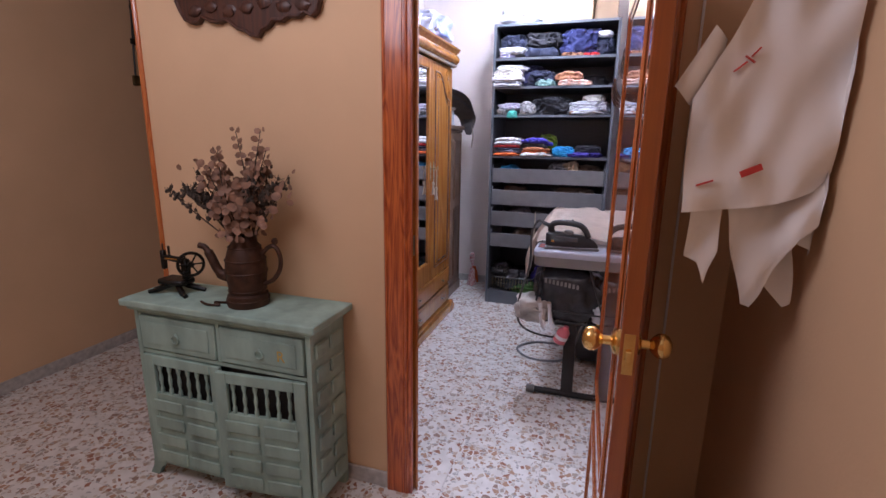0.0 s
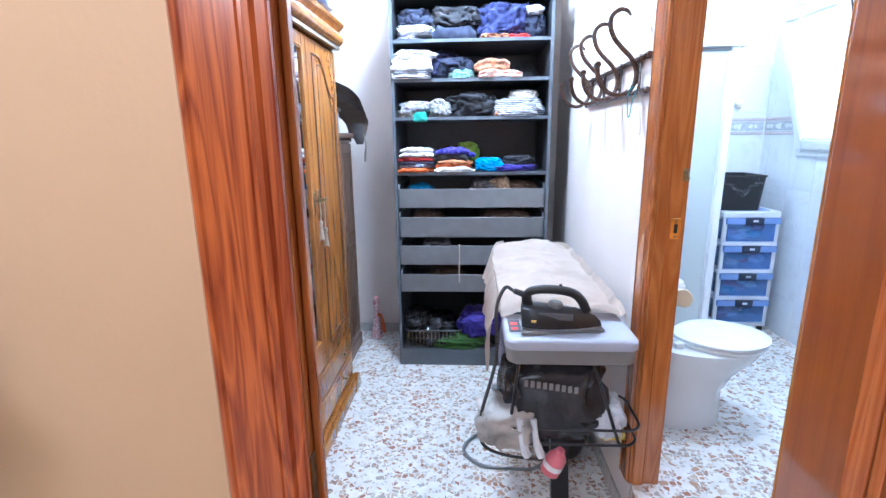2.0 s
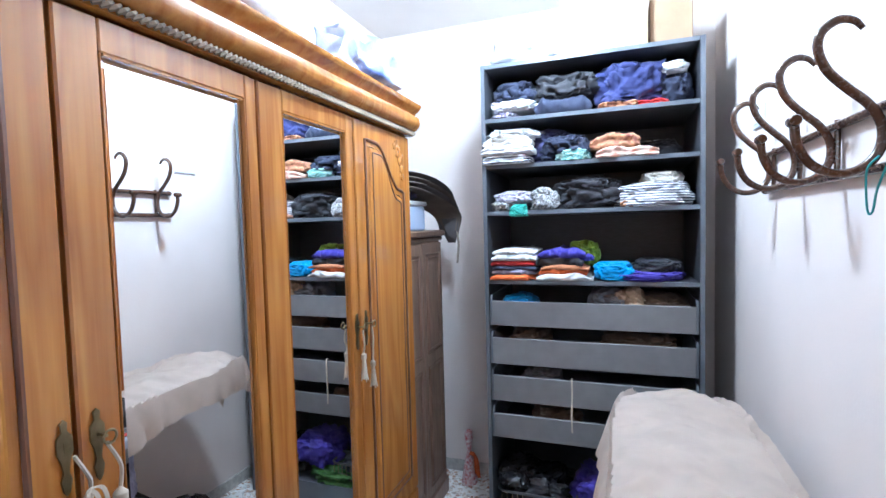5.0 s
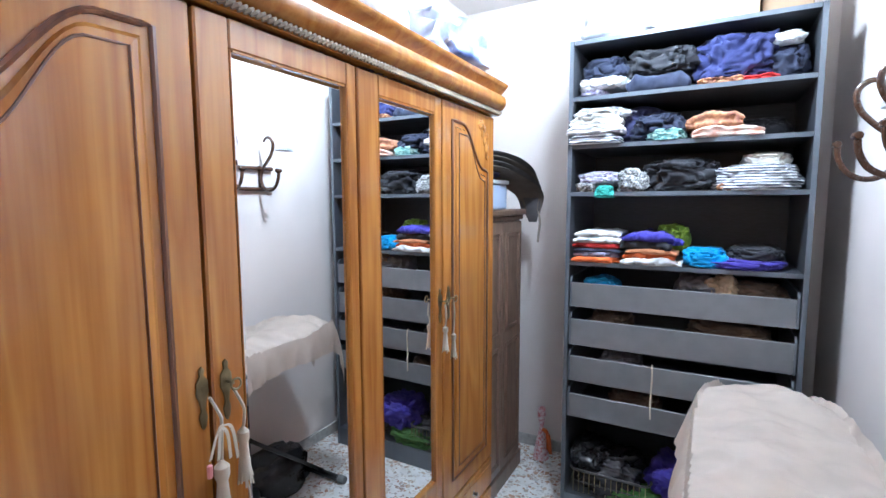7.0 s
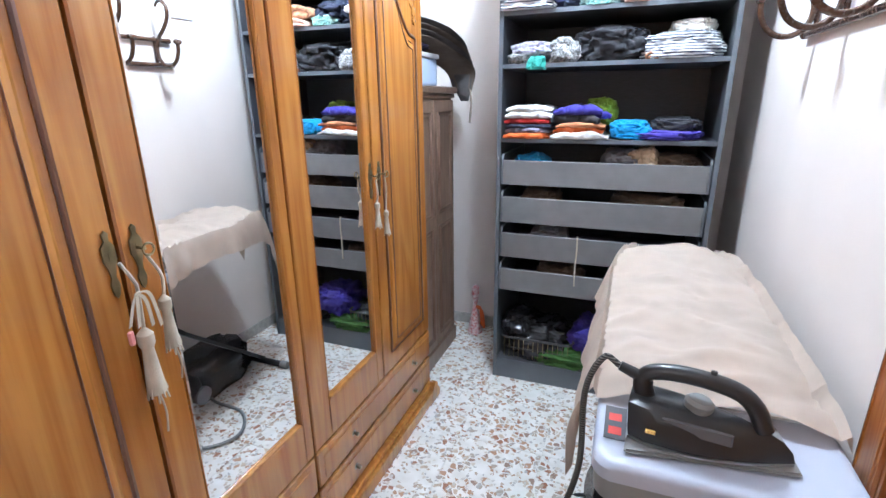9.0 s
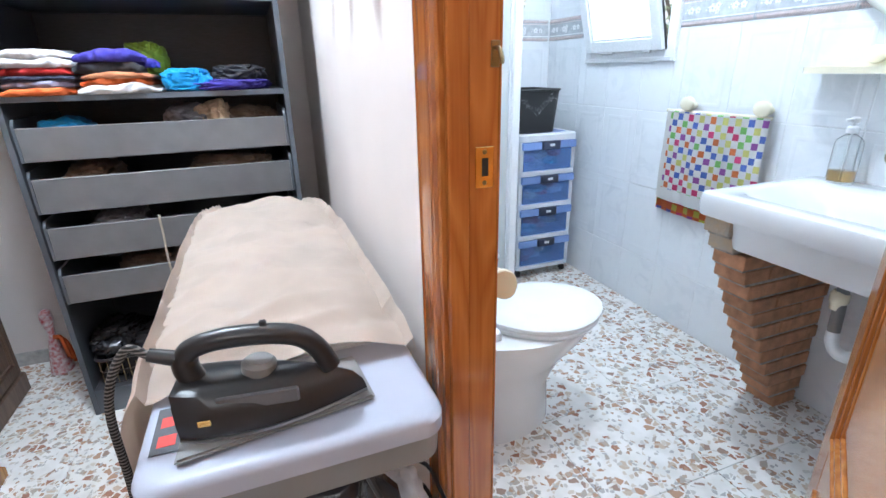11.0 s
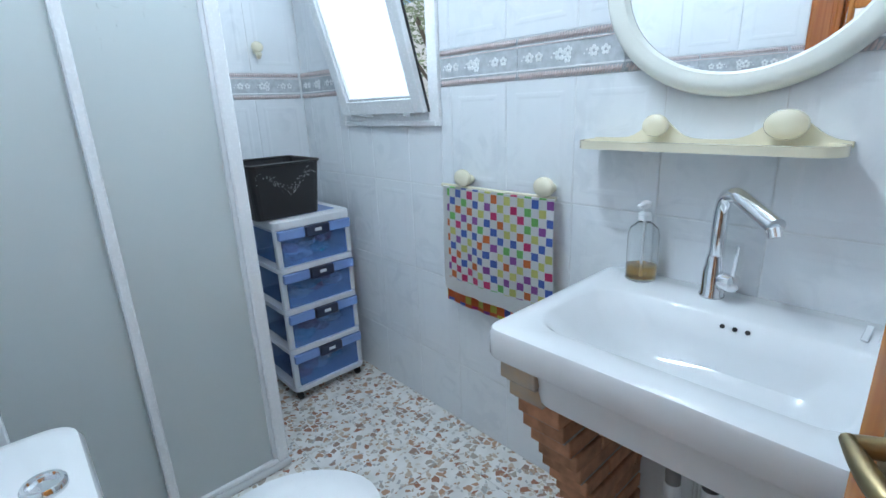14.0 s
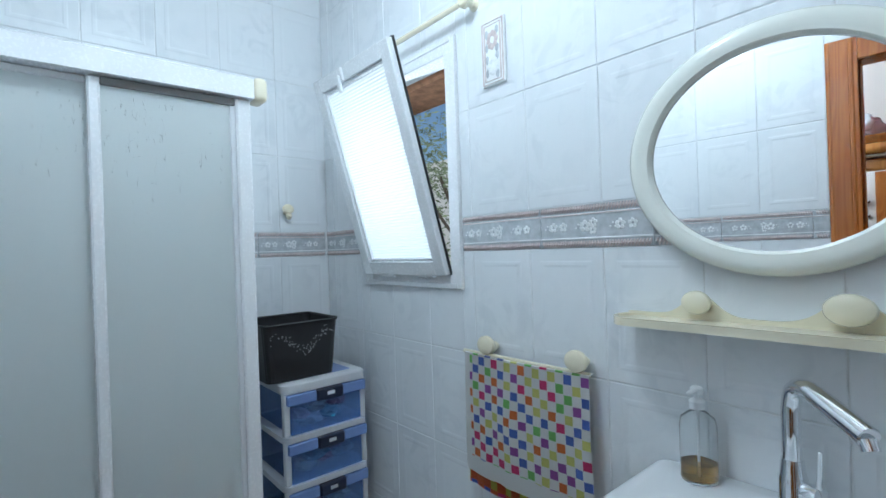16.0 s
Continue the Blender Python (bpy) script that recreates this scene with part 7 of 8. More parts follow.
part("spray_button", boxed(0.115, 0.125, -0.004, 0.004, 0.182, 0.196, 0.002, m=IM), M_BLACKPL, iron)
part("cord_sleeve", tubed([IM @ V((0.012, 0, 0.135)), IM @ V((-0.03, 0, 0.155))], [0.013, 0.010], 10), M_BLACKPL, iron, smooth=True)
cp = smooth_line([IM @ V((-0.03, 0, 0.155)), V((-0.112, 5.33, 1.055)), V((-0.142, 5.31, 0.98)), V((-0.142, 5.29, 0.80)), V((-0.19, 5.28, 0.60)), V((-0.20, 5.30, 0.48)), V((-0.17, 5.33, 0.40)), V((-0.08, 5.34, 0.36)), V((0.06, 5.32, 0.36))], 8)
bm = bmesh.new()
tube(bm, cp, 0.0065, 8)
part("power_cord", bm, stripes("woven_cord", (0.015, 0.015, 0.015), (0.16, 0.15, 0.14), 60, 2), iron, "black and grey woven cord", smooth=True)
# iron stand insert
bm = bmesh.new()
vs = [V((-0.06, 5.222, 0.9175)), V((0.235, 5.262, 0.9175)), V((0.225, 5.395, 0.9175)), V((-0.05, 5.40, 0.9175))]
prism(bm, vs, (0, 0, 1), 0.010)
bmesh.ops.bevel(bm, geom=bm.edges[:], offset=0.004, segments=2, affect="EDGES")
stand = solo("iron_mat", bm, M_DGREYPL, "grey heatproof mat under the iron", "mat")
for x, y in ((0.165, 5.345), (0.195, 5.305), (0.15, 5.29)):
    part("stud", lathed([(0.010, 0), (0.010, 0.004), (0.007, 0.007)], (x, y, 0.9275), (0, 0, 1), 12), M_GREYPL, stand, smooth=True)

# wire rack under the tray, and bags in it
rack = thing("wire_rack", (0.1, 5.4, 0.5), "black wire rack under the ironing board", "rack")
for z_, g in ((0.50, 0.0), (0.56, 0.01)):
    part("wire_loop", tubed(rrect(-0.17 - g, 0.37 + g, 5.22, 5.48, 0.06, z_, 4), 0.005, 6, closed=True), M_DARKMETAL, rack, smooth=True)
for x in (-0.1, 0.02, 0.2, 0.31):
    part("cross_wire", tubed(smooth_line([(x, 5.22, 0.50), (x, 5.30, 0.475), (x, 5.42, 0.475), (x, 5.48, 0.50)], 4), 0.004, 5), M_DARKMETAL, rack)
part("strut", tubed([(0.30, 5.235, 0.50), (0.19, 5.25, 0.83)], 0.006, 6), M_DARKMETAL, rack)
part("strut", tubed([(-0.10, 5.235, 0.50), (-0.06, 5.25, 0.83)], 0.006, 6), M_DARKMETAL, rack)
bagk = bag("plastic_bag", (0.08, 5.37, 0.485), (0.19, 0.13, 0.185), 21, M_BAGBLACK, "black plastic carrier bag in the wire rack", 0.4)
rnd = random.Random(9)
for k in range(9):
    part("printed_bar", boxed(-0.045 + 0.022 * k, -0.031 + 0.022 * k, 5.228, 5.2295, 0.722 - 0.003 * k, 0.748 - 0.003 * k), M_DGREYPL, bagk, "pale printed bar")
bag("paper_bag", (-0.10, 5.32, 0.485), (0.11, 0.12, 0.07), 22, material("silver_bag", (0.45, 0.43, 0.40), 0.3, vary=0.4, bump=0.4, fine=30, dist=0.01), "crumpled silver and white bag", 0.6)
bag("plastic_bag", (0.28, 5.36, 0.49), (0.06, 0.1, 0.07), 23, M_FILM, "white plastic bag in the wire rack", 0.6)
bag("plastic_bag", (0.30, 5.33, 0.47), (0.045, 0.05, 0.025), 24, material("yellow_film", (0.55, 0.42, 0.06), 0.4), "yellow plastic wrapper in the wire rack", 0.5)
bm = bmesh.new()
for x in (-0.06, -0.01):
    tube(bm, smooth_line([(x, 5.22, 0.60), (x + 0.01, 5.205, 0.52), (x + 0.03, 5.205, 0.46)], 4), [0.012] * 5 + [0.016] * 4, 6)
solo("bag_handle", bm, M_FILM, "white plastic bag handles hanging down", "bag", smooth=True)
bot = solo("pink_bottle", lathed([(0.030, 0), (0.036, 0.006), (0.036, 0.075), (0.025, 0.092), (0.016, 0.096), (0.016, 0.112)], (0.055, 5.235, 0.372), (0.35, -0.1, 0.93), 18), material("pink_plastic", (0.62, 0.16, 0.20), 0.3, vary=0.1), "pink plastic bottle hanging below the rack", "bottle", smooth=True)
part("band", lathed([(0.0368, 0.03), (0.0368, 0.052)], (0.055, 5.235, 0.372), (0.35, -0.1, 0.93), 18), M_WHITEPL, bot, "white label band", smooth=True)
solo("power_cable", tubed(smooth_line([(0.21, 5.46, 0.52), (0.10, 5.62, 0.12), (-0.05, 5.72, 0.012), (-0.20, 5.75, 0.012), (-0.27, 5.88, 0.012), (-0.15, 6.02, 0.012), (0.08, 6.05, 0.012), (0.26, 6.22, 0.012)], 8), 0.008, 8), material("grey_cable", (0.20, 0.21, 0.22), 0.45), "grey hose looped on the floor under the board", "cable", smooth=True)
bag("plastic_bag", (0.22, 6.20, 0.0), (0.14, 0.22, 0.13), 26, M_BAGBLACK, "dark bag on the floor under the board", 0.5)
vac = thing("vacuum_cleaner", (0.20, 5.95, 0), "dark vacuum cleaner under the ironing board", "vacuum cleaner")
bm = bmesh.new()
blob(bm, (0.22, 5.92, 0.105), (0.12, 0.17, 0.11), 4, 0.12, 1.5, 3, power=0.8)
part("body", bm, M_BLACKPL, vac, smooth=True)
for yy in (5.82, 6.02):
    part("wheel", lathed([(0.02, 0), (0.05, 0.004), (0.05, 0.022), (0.02, 0.026)], (0.09, yy, 0.051), (1, 0, 0), 16), M_DGREYPL, vac, smooth=True)

# ---- coat rack ----
rackc = thing("coat_rack", (0.39, 5.85, 1.75), "bentwood wall coat rack with four curled double hooks", "coat rack")
for z_ in (1.864, 1.744):
    part("rail", tubed([(0.396, 5.535, z_), (0.396, 6.42, z_)], 0.011, 10), M_BENT, rackc, smooth=True)
    for yy in (5.535, 6.42):
        s_ = -1 if yy < 5.8 else 1
        part("rail_end", lathed([(0.012, 0), (0.0135, 0.004), (0.0135, 0.02), (0.010, 0.026)], (0.396, yy, z_), (0, s_, 0), 12), M_BENT, rackc, smooth=True)
HOOKS = (5.62, 5.86, 6.11, 6.355)
for yy in HOOKS:
    prof = [(0.056, 2.014), (0.072, 2.032), (0.098, 2.036), (0.124, 2.016), (0.129, 1.982), (0.113, 1.940), (0.080, 1.902), (0.046, 1.868), (0.024, 1.825), (0.028, 1.775), (0.058, 1.742), (0.100, 1.736), (0.140, 1.758), (0.163, 1.800), (0.168, 1.838)]
    pts = smooth_line([(0.41 - d, yy, z_) for d, z_ in prof], 5)
    n_ = len(pts)
    part("hook", tubed(pts, [0.005 + 0.0042 * min(1, i / 10) for i in range(n_)], 10), M_BENT, rackc, "dark bentwood S-shaped hook", smooth=True)
    part("hook_knob", lathed([(0.010, 0), (0.012, 0.004), (0.012, 0.03), (0.009, 0.036)], (0.241, yy - 0.018, 1.846), (0, 1, 0), 12), M_BENT, rackc, smooth=True)
    part("upright", tubed([(0.400, yy, 1.74), (0.400, yy, 1.88)], 0.007, 8), M_BENT, rackc, smooth=True)
bm = bmesh.new()
tube(bm, smooth_line([(0.375, 5.60, 1.765), (0.36, 5.61, 1.74), (0.365, 5.625, 1.69), (0.37, 5.628, 1.655), (0.372, 5.615, 1.66), (0.372, 5.60, 1.70), (0.378, 5.575, 1.75)], 6), 0.0022, 5)
solo("teal_cord", bm, material("teal_string", (0.04, 0.30, 0.30), 0.7), "thin teal cord hanging on the coat rack", "cord", smooth=True)
bm = bmesh.new()
tube(bm, smooth_line([(0.385, 5.57, 1.74), (0.392, 5.565, 1.66), (0.394, 5.56, 1.60), (0.394, 5.552, 1.585), (0.394, 5.548, 1.61), (0.39, 5.555, 1.74)], 6), 0.0012, 5)
solo("thin_cord", bm, M_ROPE, "thin grey thread hanging on the coat rack", "cord")
# switch plate
sw = thing("light_switch", (0.405, 6.56, 2.02), "white double switch plate on the wall", "switch")
part("plate", boxed(0.400, 0.4095, 6.485, 6.63, 1.985, 2.065, 0.003), M_LGREYPL, sw)
for yy in (6.525, 6.59):
    part("rocker", boxed(0.3965, 0.3998, yy - 0.022, yy + 0.022, 2.0, 2.05, 0.002), M_WHITEPL, sw)

# ---- hall ----
# teal cabinet
tc_ = thing("painted_cabinet", (-1.225, 4.10, 0), "distressed teal painted cabinet with two drawers and slatted doors", "cabinet")
cx0, cx1, cy0, cy1 = -1.655, -0.80, 3.985, 4.232
bm = boxed(-1.695, -0.762, 3.952, 4.246, 0.815, 0.845, 0.006, 2)
box(bm, -1.675, -0.782, 3.968, 4.24, 0.798, 0.8145, 0.005)
part("top", bm, M_TEAL, tc_)
for panel_name, b_ in (("side_panel", (cx0, cx0 + 0.022, cy0, cy1, 0.06, 0.797, 0.002)), ("side_panel", (cx1 - 0.022, cx1, cy0, cy1, 0.06, 0.797, 0.002)), ("back_panel", (cx0 + 0.0225, cx1 - 0.0225, cy1 - 0.012, cy1, 0.06, 0.797)), ("bottom_panel", (cx0 + 0.0225, cx1 - 0.0225, cy0 + 0.02, cy1 - 0.013, 0.07, 0.09)),
                       ("rail", (cx0 + 0.0225, cx1 - 0.0225, cy0, cy0 + 0.02, 0.606, 0.622, 0.001)), ("rail", (cx0 + 0.0225, cx1 - 0.0225, cy0, cy0 + 0.02, 0.782, 0.797, 0.001)), ("divider", (-1.234, -1.218, cy0 + 0.001, cy0 + 0.02, 0.6225, 0.7815))):
    part(panel_name, boxed(*b_), M_TEAL, tc_)
# black sheet behind the spindles, painting the shade inside the cabinet
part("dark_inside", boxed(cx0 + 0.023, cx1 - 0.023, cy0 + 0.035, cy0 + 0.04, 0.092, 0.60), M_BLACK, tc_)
for a, b in ((cx0 + 0.03, -1.238), (-1.214, cx1 - 0.03)):
    bm = boxed(a, b, cy0 - 0.006, cy0 + 0.016, 0.628, 0.776, 0.004)
    box(bm, a + 0.03, b - 0.03, cy0 - 0.010, cy0 - 0.0065, 0.655, 0.752, 0.002)
    dr = part("drawer", bm, M_TEAL, tc_, "teal drawer front")
    c = V(((a + b) / 2, cy0 - 0.014, 0.705))
    bm = tubed([c + V((0.017 * math.cos(t * 0.42), -0.002, 0.017 * math.sin(t * 0.42) - 0.012)) for t in range(15)], 0.0035, 6, closed=True)
    lathe(bm, [(0.007, -0.005), (0.007, 0.005)], c + V((0, 0, 0.006)), (0, -1, 0), 8)
    part("ring_pull", bm, M_TEAL, dr, smooth=True)
font_curve = bpy.data.curves.new("letter", "FONT")
font_curve.body, font_curve.size, font_curve.extrude = "R", 0.062, 0.0004
letter_ob = new("letter_source", font_curve)
bpy.context.view_layer.update()
bm = bmesh.new()
bm.from_mesh(letter_ob.to_mesh())
bpy.data.objects.remove(letter_ob)
for v in bm.verts:
    v.co = V((-0.945 + v.co.x, cy0 - 0.0112 - v.co.z, 0.676 + v.co.y))
part("painted_letter", bm, M_YELLOW, tc_, "ochre painted letter")
for k, (a, b) in enumerate(((cx0 + 0.028, -1.23), (-1.224, cx1 - 0.028))):
    hinge_x = a if k == 0 else b
    ang = radians(-4 if k == 0 else 5)
    m_ = Matrix.Translation((hinge_x, cy0, 0)) @ Matrix.Rotation(ang, 4, "Z") @ Matrix.Translation((-hinge_x, -cy0, 0)) if k else Matrix()
    bm = bmesh.new()
    w_ = b - a
    box(bm, a + 0.0502, b - 0.0502, cy0 - 0.008, cy0 + 0.012, 0.075, 0.425, 0.002, m=m_)
    dd = part("door", bm, M_TEAL, tc_, "teal slatted door")
    for x0, x1 in ((a, a + 0.05), (b - 0.05, b)):
        part("stile", boxed(x0, x1, cy0 - 0.008, cy0 + 0.012, 0.075, 0.60, 0.003, m=m_), M_TEAL, dd)
    part("top_rail", boxed(a + 0.0502, b - 0.0502, cy0 - 0.008, cy0 + 0.012, 0.555, 0.60, 0.003, m=m_), M_TEAL, dd)
    for r_ in range(4):
        for c_ in range(2):
            x0 = a + 0.035 + c_ * (w_ - 0.05) / 2
            z0 = 0.095 + r_ * 0.083
            part("raised_block", boxed(x0, x0 + (w_ - 0.09) / 2, cy0 - 0.017, cy0 - 0.0085, z0, z0 + 0.055, 0.005, m=m_), M_TEAL, dd)
    for q in range(6):
        xq = a + 0.0502 + (w_ - 0.1) * (q + 0.5) / 6
        bm = lathed([(0.009, 0), (0.009, 0.02), (0.005, 0.035), (0.009, 0.065), (0.005, 0.095), (0.009, 0.11), (0.009, 0.129)], (0, 0, 0), (0, 0, 1), 8)
        for v in bm.verts:
            v.co = m_ @ (V((xq, cy0 + 0.002, 0.4255)) + v.co)
        part("spindle", bm, M_TEAL, dd)
for r_ in range(7):
    z0 = 0.10 + r_ * 0.098
    for q in range(2):
        y0 = cy0 + 0.022 + q * 0.105
        part("side_block", boxed(cx1 + 0.0002, cx1 + 0.012, y0, y0 + 0.088, z0, z0 + 0.062, 0.006), M_TEAL, tc_)
for x, s_ in ((cx0 + 0.02, -1), (cx1 - 0.02, 1)):
    bm = bmesh.new()
    prism(bm, [V((x + s_ * u, cy0 - 0.002, z_)) for u, z_ in ((-0.06, 0.075), (0.02, 0.075), (0.02, 0.05), (0.045, 0.0), (0.0, 0.0), (-0.02, 0.04))], (0, 1, 0), 0.028)
    part("foot", bm, M_TEAL, tc_)
    part("foot", boxed(x - 0.02, x + 0.02, cy1 - 0.03, cy1, 0.0, 0.0595, 0.003), M_TEAL, tc_)

tc_.location.x += 0.035

# iron teapot used as a vase
pot = thing("teapot_vase", (-1.115, 4.09, 0.845), "rusty iron teapot used as a vase", "vase")
part("body", lathed([(0.080, 0.0), (0.083, 0.012), (0.078, 0.045), (0.068, 0.052), (0.074, 0.09), (0.080, 0.14), (0.076, 0.19), (0.062, 0.235), (0.048, 0.26), (0.050, 0.285), (0.046, 0.285), (0.044, 0.262), (0.03, 0.24)], (-1.115, 4.09, 0.8455), (0, 0, 1), 28), M_RUST, pot, smooth=True)
part("spout", tubed(smooth_line([(-1.18, 4.075, 0.955), (-1.225, 4.065, 0.975), (-1.255, 4.058, 1.04), (-1.275, 4.053, 1.075), (-1.30, 4.048, 1.083)], 5), [0.024] * 5 + [0.018] * 8 + [0.012] * 8, 10), M_RUST, pot, smooth=True)
part("handle", tubed(smooth_line([(-1.045, 4.10, 1.055), (-1.015, 4.105, 1.085), (-0.985, 4.108, 1.09), (-0.965, 4.11, 1.05), (-0.97, 4.11, 1.0), (-1.0, 4.106, 0.955), (-1.04, 4.10, 0.935)], 5), [0.009] * 31, 8), M_RUST, pot, smooth=True)
part("thumb_knob", lathed([(0.004, 0), (0.011, 0.006), (0.013, 0.016), (0.008, 0.026)], (-0.985, 4.108, 1.097), (0, 0, 1), 12), M_RUST, pot, smooth=True)
for bz_, br_ in ((0.872, 0.082), (0.91, 0.072), (1.035, 0.0775), (1.085, 0.061)):
    part("band", tubed([(-1.115 + br_ * math.cos(k * 0.2618), 4.09 + br_ * math.sin(k * 0.2618), bz_) for k in range(24)], 0.003, 6, closed=True), M_RUST, pot)
part("band", tubed([(-1.115 + 0.079 * math.cos(k * 0.2618), 4.09 + 0.079 * math.sin(k * 0.2618), 0.985) for k in range(24)], 0.004, 6, closed=True), M_RUST, pot)

# dried eucalyptus
plant = thing("dried_bouquet", (-1.115, 4.09, 1.12), "dried eucalyptus and twigs in the iron teapot", "dried plant")
rnd = random.Random(11)
stems, leaves, buds = bmesh.new(), [], bmesh.new()
for k in range(30):
    a = rnd.uniform(0, 2 * math.pi)
    tall = rnd.random()
    if k < 12:
        tip = V((-1.115 + (-0.12, 0.02, 0.12)[k % 3] + rnd.uniform(-0.05, 0.05), 4.08 + rnd.uniform(-0.07, 0.06), 1.12 + rnd.uniform(0.24, 0.42)))
    elif k < 21:
        tip = V((-1.115 - rnd.uniform(0.16, 0.33), 4.08 + rnd.uniform(-0.06, 0.05), 1.12 + rnd.uniform(0.15, 0.24)))
    else:
        tip = V((-1.115 + rnd.uniform(0.07, 0.19), 4.09 + rnd.uniform(-0.06, 0.06), 1.12 + rnd.uniform(0.16, 0.30)))
    base = V((-1.115 + rnd.uniform(-0.025, 0.025), 4.09 + rnd.uniform(-0.025, 0.025), 1.08))
    mid = base.lerp(tip, 0.5) + V((rnd.uniform(-0.03, 0.03), rnd.uniform(-0.02, 0.02), 0.03))
    line = smooth_line([base, mid, tip], 6)
    tube(stems, line, [0.0032 - 0.0018 * i / len(line) for i in range(len(line))], 4)
    if k < 12:
        for i in range(3, len(line)):
            for s_ in (-1, 1):
                p = line[i]
                r = rnd.uniform(0.011, 0.018) * (1.15 - 0.4 * i / len(line))
                leaves.append((p + V((s_ * r * 1.1, rnd.uniform(-0.01, 0.01), rnd.uniform(-0.004, 0.008))), r, V((rnd.uniform(-0.6, 0.6), -1, rnd.uniform(-0.4, 0.6)))))
    else:
        for i in range(4, len(line)):
            for q in range(4):
                p = line[i] + V((rnd.uniform(-0.016, 0.016), rnd.uniform(-0.016, 0.016), rnd.uniform(-0.012, 0.02)))
                tube(stems, [line[i], p + V((rnd.uniform(-0.012, 0.012), 0, 0.014))], 0.0013, 3)
                if q < 3:
                    blob(buds, p, (0.007, 0.006, 0.009), q + i + k, 0.4, 2.5, 1, flat=False)
for q in range(230):
    h = abs(rnd.gauss(0.13, 0.075))
    p = V((-1.105 + rnd.gauss(0, 0.03 + 0.33 * h), 4.07 + rnd.gauss(0, 0.035), 1.12 + h))
    leaves.append((p, rnd.uniform(0.010, 0.020), V((rnd.uniform(-0.7, 0.7), -1, rnd.uniform(-0.5, 0.7)))))
part("stem", stems, M_TWIG, plant, "dark thin stems")["kind"] = "stuff"
part("bud_cluster", buds, M_TWIG, plant, "dark dried buds")["kind"] = "stuff"


def leaf_mesh(c, r, n_):
    bm = bmesh.new()
    q = V((0, 0, 1)).rotation_difference(n_.normalized())
    ring_ = [bm.verts.new(V(c) + q @ V((r * math.cos(k * math.pi / 4) * (1.12 if k % 8 == 0 else 1), r * 0.86 * math.sin(k * math.pi / 4), 0.12 * r * math.cos(k * math.pi / 2)))) for k in range(8)]
    mid_ = bm.verts.new(V(c) + q @ V((0, 0, -0.12 * r)))
    for k in range(8):
        bm.faces.new((ring_[k], ring_[(k + 1) % 8], mid_))
    return bm


for c, r, n_ in leaves:
    part("leaf", leaf_mesh(c, r, n_), M_LEAFDRY, plant, smooth=True)

# toy sewing machine
sew = thing("miniature_sewing_machine", (-1.50, 4.11, 0.845), "small black cast-iron sewing machine with gold detail", "sewing machine")
bm = bmesh.new()
for x in (-1.585, -1.415):
    for y in (4.06, 4.15):
        tube(bm, smooth_line([(x, y, 0.851), (x * 0.6 - 1.5 * 0.4, y * 0.7 + 4.105 * 0.3, 0.862), (-1.5, 4.105, 0.885)], 4), [0.008] * 3 + [0.011] * 6, 6)
box(bm, -1.555, -1.445, 4.07, 4.14, 0.880, 0.900, 0.005)
part("base", bm, M_IRONBLACK, sew, smooth=True)
bm = bmesh.new()
box(bm, -1.462, -1.438, 4.092, 4.118, 0.9002, 0.975, 0.004)
tube(bm, [(-1.45, 4.105, 0.968), (-1.545, 4.105, 0.975)], [0.013, 0.010], 8)
box(bm, -1.556, -1.540, 4.096, 4.114, 0.93, 1.0, 0.003)
tube(bm, [(-1.548, 4.105, 1.0), (-1.548, 4.105, 1.025)], 0.003, 6)
tube(bm, [(-1.52, 4.105, 0.98), (-1.52, 4.105, 1.018)], 0.004, 6)
part("arm", bm, M_IRONBLACK, sew, smooth=True)
part("gold_line", boxed(-1.53, -1.47, 4.0925, 4.0935, 0.972, 0.977), M_BRASS, sew, "worn gold line")
bm = bmesh.new()
wc = V((-1.425, 4.105, 0.958))
tube(bm, [wc + V((0, 0.042 * math.cos(k * 0.2618), 0.042 * math.sin(k * 0.2618))) for k in range(24)], 0.0055, 6, closed=True)
for k in range(6):
    a = k * math.pi / 3
    tube(bm, [wc, wc + V((0, 0.042 * math.cos(a), 0.042 * math.sin(a)))], 0.003, 5)
lathe(bm, [(0.011, -0.008), (0.011, 0.008)], wc, (1, 0, 0), 10)
tube(bm, [wc + V((0, -0.025, -0.025)), wc + V((0.022, -0.025, -0.025))], 0.005, 6)
wheel_ = part("hand_wheel", bm, M_IRONBLACK, sew, smooth=True)
for v in wheel_.data.vertices:
    d = v.co - wc
    v.co = wc + Matrix.Rotation(radians(-38), 3, "Z") @ d
for ob_m in sew.children:
    for v in ob_m.data.vertices:
        v.co = V((-1.50, 4.105, 0.8455)) + (v.co - V((-1.50, 4.105, 0.8455))) * 1.18
solo("cord_loop", tubed(smooth_line([(-1.30, 4.03, 0.852), (-1.25, 4.01, 0.852), (-1.20, 4.02, 0.852), (-1.24, 4.04, 0.852), (-1.19, 4.06, 0.852), (-1.17, 4.075, 0.875)], 6), 0.005, 6), M_RUST, "small dark wire loop beside the teapot", "cord", smooth=True)

# carved wooden shelf above
carved = thing("carved_shelf", (-1.13, 4.2, 1.87), "dark carved wooden wall shelf with scalloped edge", "shelf")
